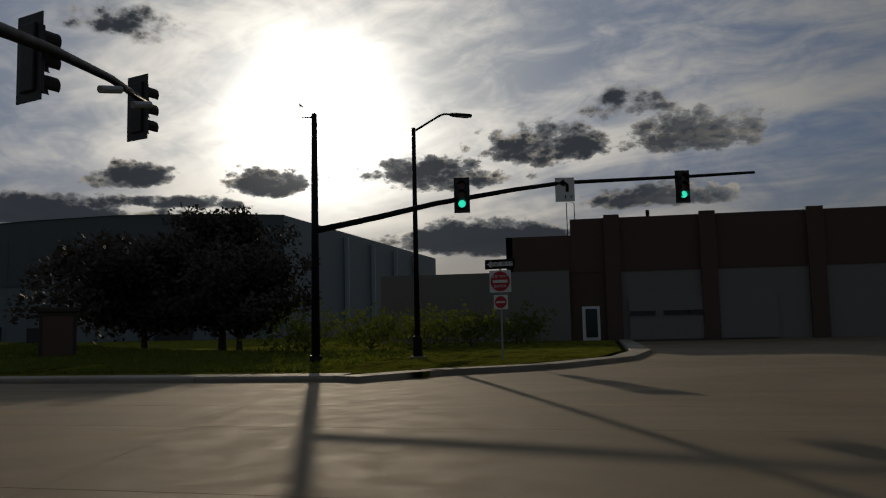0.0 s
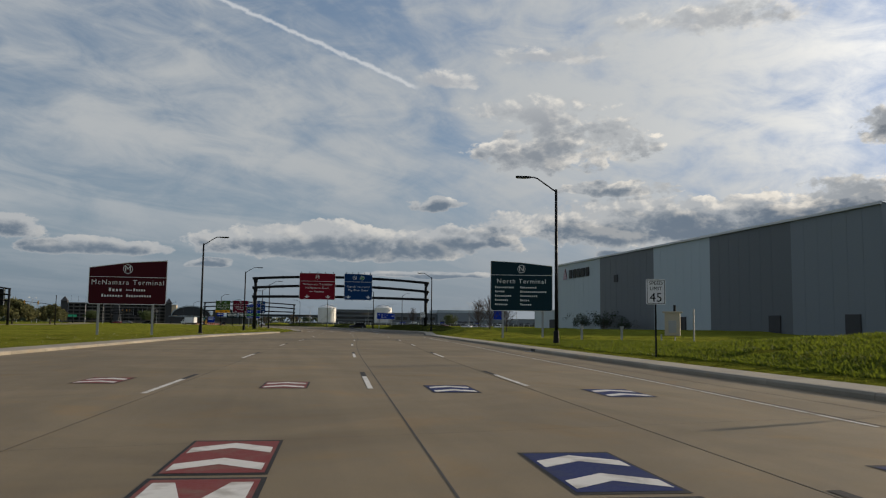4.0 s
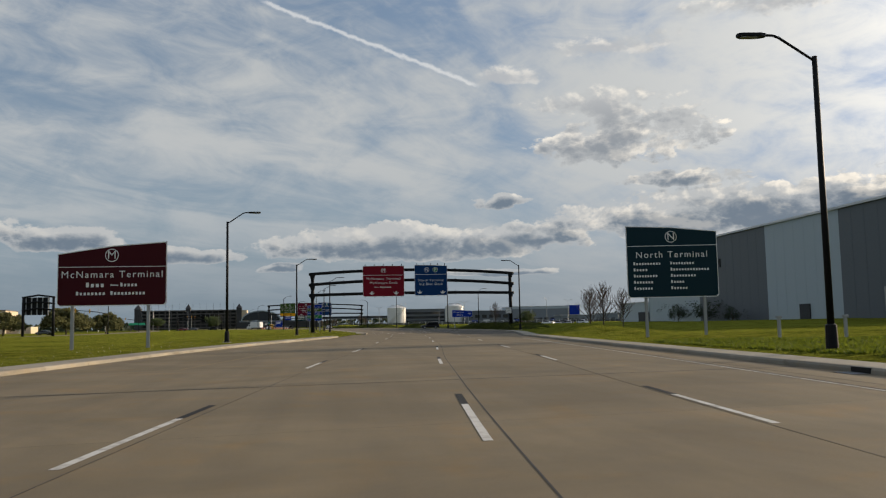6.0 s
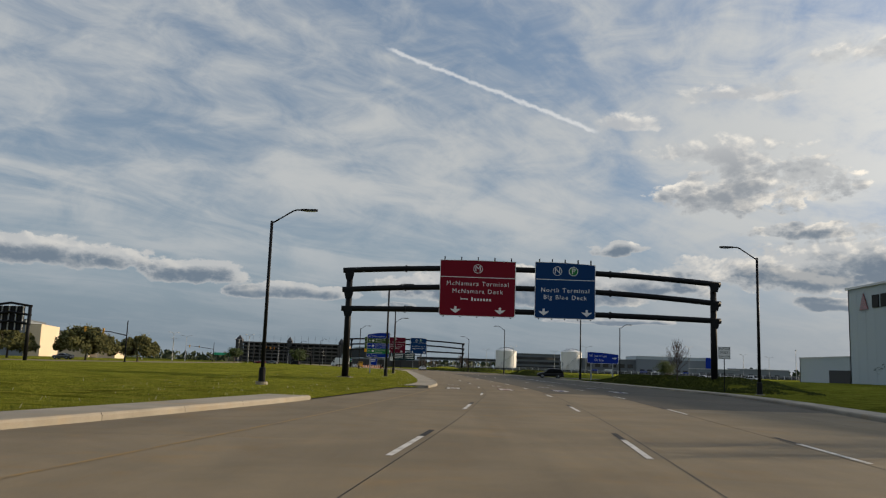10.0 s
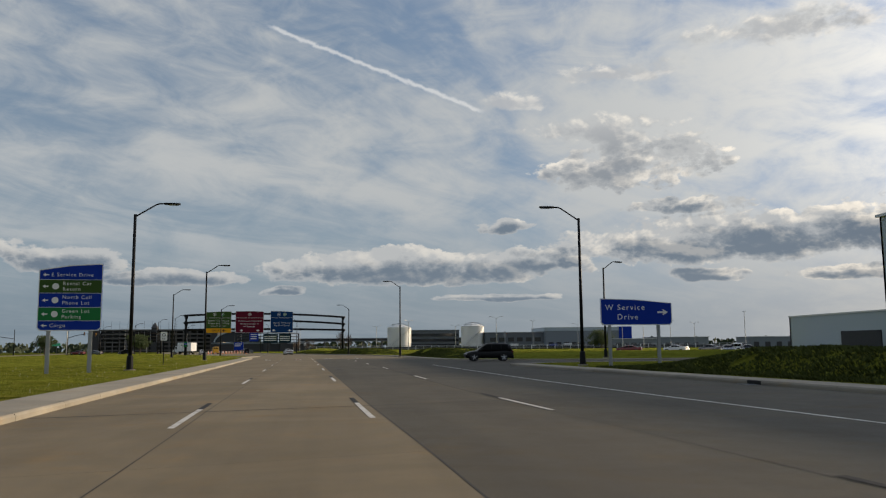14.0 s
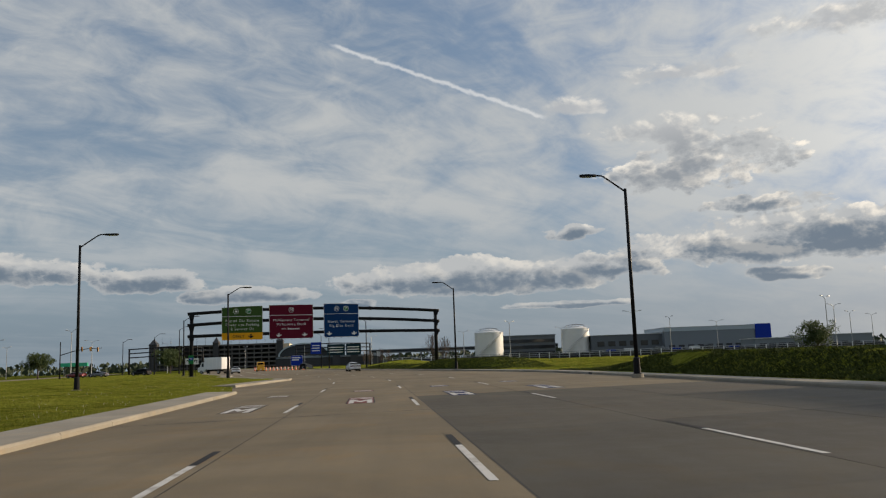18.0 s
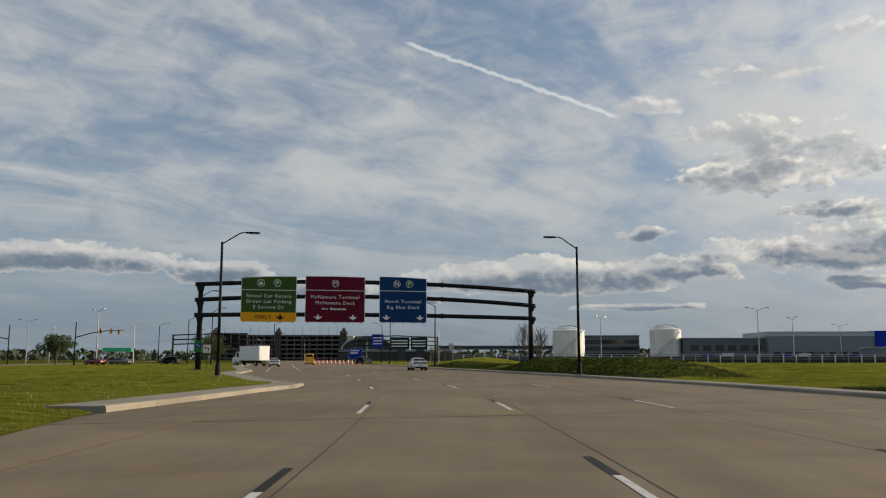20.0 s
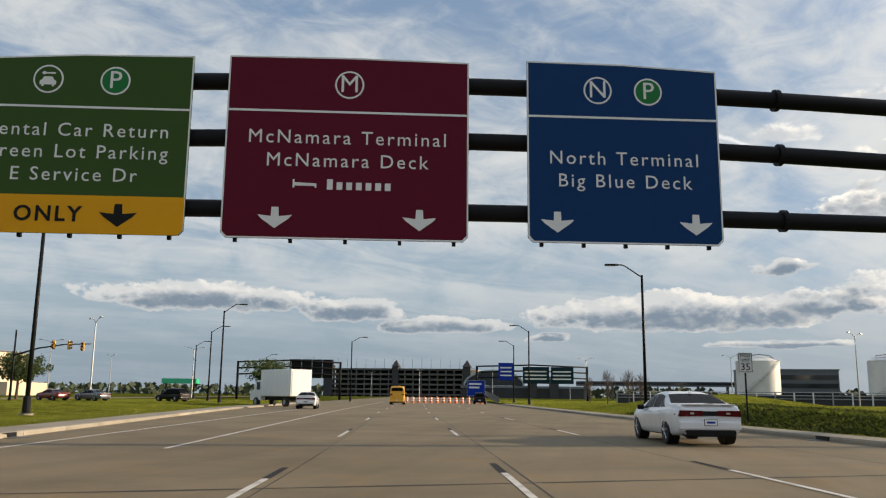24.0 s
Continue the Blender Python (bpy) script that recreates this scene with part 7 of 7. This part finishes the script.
def bare_tree(x, y, h, seed, label="slender leafless tree with upright twigs", z=0.1, spread=0.7):
    rng = random.Random(seed)
    t = thing("bare_tree", label, "tree", pose(x, y, z), "leafless trees on the verge")
    part("trunk", tube([(0, 0, -0.2), (0.03, 0, h * 0.25), (0, 0.04, h * 0.5), (0.02, 0.02, h * 0.94)], [0.015 * h, 0.012 * h, 0.009 * h, 0.002 * h], 8), M["bark"], t)
    bm = bmesh.new()
    for i in range(24):
        a, f = 2.4 * i, i / 24
        limbs(bm, Vector((0, 0, h * (0.2 + 0.6 * f))), Vector((spread * math.cos(a), spread * math.sin(a), 0.8)).normalized(), h * (0.27 - 0.17 * f), 0.0078 * h, 3 if i < 18 else 2, rng)
    part("crown", bm, M["twig"], t, "bare reddish twigs")
    return t


def leafy_tree(x, y, h, w, seed, mat, name, label, trunk=0.3, count=2600, z=0.1, squash=0.8, dome=False, clumps_in=34):
    rng = random.Random(seed)
    t = thing(name, label, "tree", pose(x, y, z))
    bm = tube([(0, 0, -0.2), (0.05, 0.02, h * trunk), (0, 0, h * 0.6)], [0.035 * h, 0.026 * h, 0.012 * h], 8)
    tips = []
    for i in range(8):
        a = 2.4 * i + rng.uniform(-0.3, 0.3)
        tips += limbs(bm, Vector((0, 0, h * (trunk + 0.03 * i))), Vector((math.cos(a), math.sin(a), rng.uniform(0.3, 1.0))).normalized(), w * 0.3, 0.012 * h, 1, rng)
    part("trunk", bm, M["bark"], t)
    clumps = [(Vector((rng.gauss(0, w * 0.22), rng.gauss(0, w * 0.22), h * trunk + (h - h * trunk) * (0.12 + 0.8 * rng.random()) * squash + h * 0.08)), w * rng.uniform(0.08, 0.17)) for _ in range(clumps_in)] + [(p, w * 0.1) for p in tips[:24] if math.hypot(p.x, p.y) < w * 0.4]
    if dome:  # a low umbrella crown
        clumps = []
        for _ in range(60):
            q, a = rng.random(), rng.uniform(0, 6.283)
            clumps.append((Vector((w * 0.42 * math.sqrt(q) * math.cos(a), w * 0.42 * math.sqrt(q) * math.sin(a), h * (0.2 + 0.68 * math.sqrt(1 - q * 0.95) * rng.uniform(0.45, 1.0)))), w * rng.uniform(0.06, 0.12)))
    verts, faces = [], []
    for i in range(count):
        c, r = clumps[i % len(clumps)]
        d = Vector((rng.gauss(0, 1), rng.gauss(0, 1), rng.gauss(0, 0.8))).normalized() * r * rng.uniform(0.5, 1.1)
        p = c + d
        s = w * rng.uniform(0.014, 0.03)
        u = Vector((rng.uniform(-1, 1), rng.uniform(-1, 1), rng.uniform(-1, 1))).normalized()
        v = u.orthogonal().normalized()
        k = len(verts)
        verts += [p - u * s, p + v * s * 0.7, p + u * s, p - v * s * 0.7]
        faces.append((k, k + 1, k + 2, k + 3))
    me = bpy.data.meshes.new("crown")
    me.from_pydata(verts, [], faces)
    me.materials.append(mat)
    part("crown", me, None, t)
    return t


for x, y, h, seed in ((19.4, 5.2, 4.6, 41), (17, -57.5, 5.2, 12), (19.3, -54.8, 5.8, 13), (23, -50.5, 5.2, 14), (-14, 300, 5.4, 18), (-11, 304, 5.6, 19), (-9, 310, 5.2, 20), (1.2, 214.5, 6.2, 21), (3.4, 215.5, 5.6, 22), (-17, 330, 5.0, 23)):
    bare_tree(x, y, h, seed, z=0.1 + (bank(y, x - spine(y) - right_offset(y) - 1.25) if y < 230 else 0.0))
leafy_tree(24.3, -164.6, 7.6, 9.0, 31, M["leaf"], "broad_tree", "low-branched tree with dark reddish leaves on the lawn", 0.12, 20000, clumps_in=120)
leafy_tree(27.2, -168.4, 9.0, 7.0, 32, M["leaf"], "broad_tree", "tall dense tree with dark leaves on the lawn", 0.14, 18000, squash=0.95, clumps_in=120)
leafy_tree(22.0, -171.8, 6.6, 6.5, 33, M["leaf"], "broad_tree", "low dense tree with dark leaves on the lawn", 0.1, 14000, clumps_in=100)
leafy_tree(80, 236, 7.0, 7.0, 34, M["leafgreen"], "evergreen_tree", "round dark green tree on the far lawn", 0.12, 7000, clumps_in=90)
leafy_tree(-98, 287, 6.8, 6.5, 35, M["leafgreen"], "evergreen_tree", "small round green tree across the lawn", 0.3, 6000, clumps_in=70)
leafy_tree(-77, 330, 8.0, 8.0, 36, M["leafgreen"], "evergreen_tree", "round green tree across the lawn", 0.2, 6000, clumps_in=80)
for n, (x, y, h, w) in enumerate(((-121, 98, 8.4, 16), (-102, 106, 7.6, 13), (-87, 112, 8.2, 15), (-128, 130, 6.5, 12), (-78, 120, 7.0, 11))):
    leafy_tree(x, y, h, w, 50 + n, M["bud"], "budding_tree", "round tree with thin olive buds", 0.2, 8000, dome=True)
for n, (x, y, h, w) in enumerate(((93, 96, 6.0, 8), (92.5, 76, 6.5, 9), (92, 60, 5.0, 6))):
    leafy_tree(x, y, h, w, 60 + n, M["pine"], "evergreen_shrub", "dark evergreen shrub against the hangar wall", 0.05, 1500)
for n, (x, y, w) in enumerate(((14, -178.5, 5), (18.5, -180.5, 5.5), (23, -182.5, 5.5), (28, -184.5, 6), (33, -187, 6))):
    leafy_tree(x, y, 1.9, w, 70 + n, M["pine"] if n > 4 else M["weed"], "hedge_shrub", "low rounded hedge shrub by the road corner", 0.02, 900)

# a far belt of woods along the horizon, in ragged clumps
rng = random.Random(8)
verts, faces = [], []
for i in range(9500):
    a = radians(rng.uniform(-75, 120))
    d = rng.uniform(900, 1150)
    c = Vector((d * math.sin(a), d * math.cos(a), 0))
    h = 9 + 5 * noise.noise((a * 14, 0, 0)) + 3 * noise.noise((a * 60, 2, 0))
    p = c + Vector((0, 0, rng.uniform(0, max(2, h))))
    s = rng.uniform(1.5, 4.0)
    u = Vector((rng.uniform(-1, 1), rng.uniform(-1, 1), rng.uniform(-0.4, 0.4))).normalized()
    k = len(verts)
    verts += [p - u * s, p + Vector((0, 0, s * 0.8)), p + u * s, p - Vector((0, 0, s * 0.8))]
    faces.append((k, k + 1, k + 2, k + 3))
me = bpy.data.meshes.new("far_woods")
me.from_pydata(verts, [], faces)
me.materials.append(M["pine"])
tagged(part("far_woods", me, None), "low dark belt of far woods", "woods", kind="stuff")


# ---- side streets and the far carriageway ----
def flat_strip(name, pts, z, mat, label):
    bm = bmesh.new()
    bm.faces.new([bm.verts.new((*p, z)) for p in pts])
    bmesh.ops.recalc_face_normals(bm, faces=bm.faces)
    if bm.faces[:][0].normal.z < 0:
        bmesh.ops.reverse_faces(bm, faces=bm.faces[:])
    return tagged(part(name, bm, mat), label, "road", kind="structure")


flat_strip("road_side", [(8, 52), (13.6, 52.5), (14.7, 55.7), (16.5, 57.3), (20, 58.3), (26, 58.5), (60, 56.4), (170, 41), (170, 57), (60, 69.6), (27.5, 72.9), (21.5, 75.5), (18.3, 78.3), (16, 81.3), (14.1, 84.6), (13, 86.5), (8, 88)], -0.005, M["greyconcrete"], "grey concrete side street")
flat_strip("road_cross", [(-90, -232), (-14, -212), (42, -236), (42, -194), (16, -194.5), (4, -190), (-0.4, -184), (-24, -182), (-34, -190), (-90, -190)], -0.008, M["concrete"], "pale concrete junction")
flat_strip("road_far_carriageway", [(-105, 20), (-70, 60), (-72, 120), (-90, 260), (-140, 480), (-152, 480), (-102, 260), (-84, 120), (-82, 60), (-118, 20)], 0.16, M["concrete"], "pale concrete opposite carriageway across the lawn")
flat_strip("car_park", [(48, 143), (130, 143), (130, 160), (48, 158)], 0.152, M["gravel"], "grey paved car park beyond the bank")

flat_strip("lawn_corner", [(-0.2, -183), (0.8, -186.2), (3.2, -189.2), (8, -191.8), (15, -193), (41, -193.8), (41, -172), (4, -172)], 0.13, M["grass"], "shaded grass at the junction corner")


flat_strip("lawn_side_near", [(14.6, 52.4), (15.6, 55.0), (17, 56.4), (20.2, 57.5), (26, 57.7), (60, 55.6), (150, 42), (150, 28), (60, 40), (30, 51)], 0.135, M["grass"], "green verge at the side street corner")
flat_strip("lawn_side_far", [(14.2, 87), (15, 84.8), (16.8, 81.7), (19, 79), (22, 76.4), (27.7, 73.8), (60, 70.5), (150, 59), (150, 100), (60, 104), (24, 90)], 0.135, M["grass"], "green verge beyond the side street")

# ---- weeds and blades along the verges ----
gen = np.random.default_rng(5)


def blades(name, count, y0, y1, side, near, far, tall, mat, label):
    ys = gen.uniform(y0, y1, count)
    offs = near + (far - near) * gen.random(count) ** 1.5
    verts, faces = [], []
    for y, o, h, a, lean in zip(ys, offs, gen.uniform(0.5, 1.0, count), gen.uniform(0, 6.28, count), gen.uniform(-0.5, 0.5, count) * (1.0 if tall < 0.15 else 2.6)):
        if noise.noise((y * 0.35, o * 0.35, side)) < (-0.1 if tall < 0.2 else -0.42):
            continue
        edge = left_offset(y) if side < 0 else right_offset(y)
        if side > 0 and SIDE_Y0 - 8 < y < SIDE_Y1 + 7:
            continue
        gap = verge_gap(y, side)
        o -= (1.55 - gap) if side < 0 else 0.0
        x, yy = on_road(y, edge + side * o)
        z = KERB - 0.02 - (0.13 * open_edge(y) * (1 - ease((o - gap) / 1.6)) if side < 0 else 0.0) + min(1, max(0, o - gap) / 3) * mound(x, yy) + (bank(y, o - gap) if side > 0 else 0.0)
        hh = tall * h
        wide = 0.11 if tall < 0.15 else 0.30
        c, s = math.cos(a) * wide * hh, math.sin(a) * wide * hh
        k = len(verts)
        verts += [(x - c, yy - s, z), (x + c, yy + s, z), (x + lean * hh, yy + lean * hh * 0.4, z + hh * (1.0 if tall < 0.15 else 0.75))]
        faces.append((k, k + 1, k + 2))
    me = bpy.data.meshes.new(name)
    me.from_pydata(verts, [], faces)
    me.materials.append(mat)
    tagged(part(name, me, None), label, "grass", kind="stuff")


blades("grass_blades", 120000, -185, 235, -1, 1.7, 14, 0.12, M["blade"], "short clover and grass blades on the verge")
blades("grass_blades", 40000, -183, 235, 1, 1.4, 12, 0.12, M["blade"], "short clover and grass blades on the verge")
blades("tall_weeds", 90000, -182, -95, 1, 2.4, 16, 0.2, M["weed"], "rough leafy weeds on the bank")
blades("tall_weeds", 30000, 90, 232, 1, 4.6, 12, 0.17, M["weed"], "rough leafy weeds on the bank")
blades("tall_weeds", 12000, -150, -128, -1, 1.8, 8, 0.3, M["weed"], "rough leafy weeds beside the walk")
# Dark-coloured weeds over the banks, so that the slopes read as shaded.
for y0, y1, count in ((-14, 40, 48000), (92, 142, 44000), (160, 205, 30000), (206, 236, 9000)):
    blades("rough_weeds", count, y0, y1, 1, 1.7, 9.5, 0.2, M["rough"], "rough weeds on the steep bank, its shade put into their colour")
blades("pale_tufts", 2600, -120, 235, -1, 2.0, 14, 0.14, M["seed"], "scattered pale seed heads in the grass")

# ---- the roadway: concrete slabs with open joints ----
road = thing("road", "pale brown concrete roadway with sealed joints", "road", kind="structure")
LONG, SKEW = 8.3, 0.25


def slab(a, b, lo, hi, bm, edge=False):
    """One slab between two stations and two offset functions, its edges eased."""
    g = 0.005
    rows = []
    for y in np.linspace(a + g, b - g, 9 if edge else 3):
        o0, o1 = lo(y) + g, hi(y) - g
        rows.append([(*on_road(y + SKEW * o, o), z) for o, z in ((o0, -0.02), (o0 + 0.002, 0.0), (o1 - 0.002, 0.0), (o1, -0.02))])
    verts = [[bm.verts.new(p) for p in row] for row in rows]
    for r, q in zip(verts, verts[1:]):
        for i in range(3):
            bm.faces.new((r[i], r[i + 1], q[i + 1], q[i]))


columns = [(lambda y: left_offset(y) - 0.02, lambda y: lane_a(y) + 0.2), (lambda y: lane_a(y) + 0.2, lambda y: lane_b(y) + 0.26), (lambda y: lane_b(y) + 0.26, lambda y: lane_c(y) - 0.12), (lambda y: lane_c(y) - 0.12, lambda y: LANE_D + 0.15), (lambda y: LANE_D + 0.15, lambda y: right_offset(y) + 0.02)]
def slab_kind(a, c):
    """The lanes on the right turn greyer along the middle of the road, in steps across and along."""
    if c < 2 or not -52 <= a <= 100:
        return "concrete"
    if c == 2:
        return "concrete" if a < -30 else ("midconcrete" if a < 30 or a > 84 else "smokeconcrete")
    return "midconcrete" if a < -30 or a > 84 else ("smokeconcrete" if a < 30 else "greyconcrete")


rest = bmesh.new()
for n in range(-23, 74):
    a = n * LONG - 3.1
    for c, (lo, hi) in enumerate(columns):
        if -175 <= a <= 235:
            bm = bmesh.new()
            slab(a, a + LONG, lo, hi, bm, c == 0)
            part("concrete_slab", bm, M[slab_kind(a, c)], road)
        else:
            slab(a, a + LONG, lo, hi, rest)
tagged(part("far_slabs", rest, M["concrete"], road), kind="stuff")
for n, y in enumerate((-119.3, -94.4, -11.1, 13.8, 71.0, 95.9, 129.1, 194.0)):
    lo, hi = left_offset(y) + 0.1, (right_offset(y) if n != 4 else 12) - 0.1
    line = sheet([[(*on_road(y + SKEW * o - w, o), 0.004), (*on_road(y + SKEW * o + w, o), 0.004)] for o, w in ((o, 0.05 + 0.02 * math.sin(o * 2.1 + y)) for o in np.linspace(lo, hi, 40))])
    part("sealed_joint", line, M["joint"], road, "black tar line across the lanes")
for y, o0, o1, tilt in ((-172.6, 2.6, 8.6, 0.32), (-172.0, 3.0, 8.8, -0.55), (-160.0, 2.0, 9.0, 0.08), (-18.6, -6.2, -3.7, 0.6), (30.0, 0.3, 8.0, 0.1), (182.0, -3.5, 6.0, 0.15)):
    part("tar_crack", sheet([[(*on_road(y + tilt * (o - o0) + 0.05 * math.sin(o * 3 + y) - 0.025, o), 0.0045), (*on_road(y + tilt * (o - o0) + 0.05 * math.sin(o * 3 + y) + 0.025, o), 0.0045)] for o in np.linspace(o0, o1, 30)]), M["joint"], road, "thin tar line over a crack")
for lane, y0, y1, w in ((lambda y: lane_b(y) + 0.26, -180, 235, 0.012), (lambda y: lane_a(y) + 0.2, -180, 235, 0.008), (lambda y: lane_c(y) - 0.12, -180, 235, 0.008), (lambda y: LANE_D + 0.15, -180, 235, 0.008)):
    part("sealed_joint", sheet([[(*on_road(y, lane(y) - w), 0.003), (*on_road(y, lane(y) + w), 0.003)] for y in np.arange(y0, y1, 1.5)]), M["joint"], road, "black tar line along the lane joint")
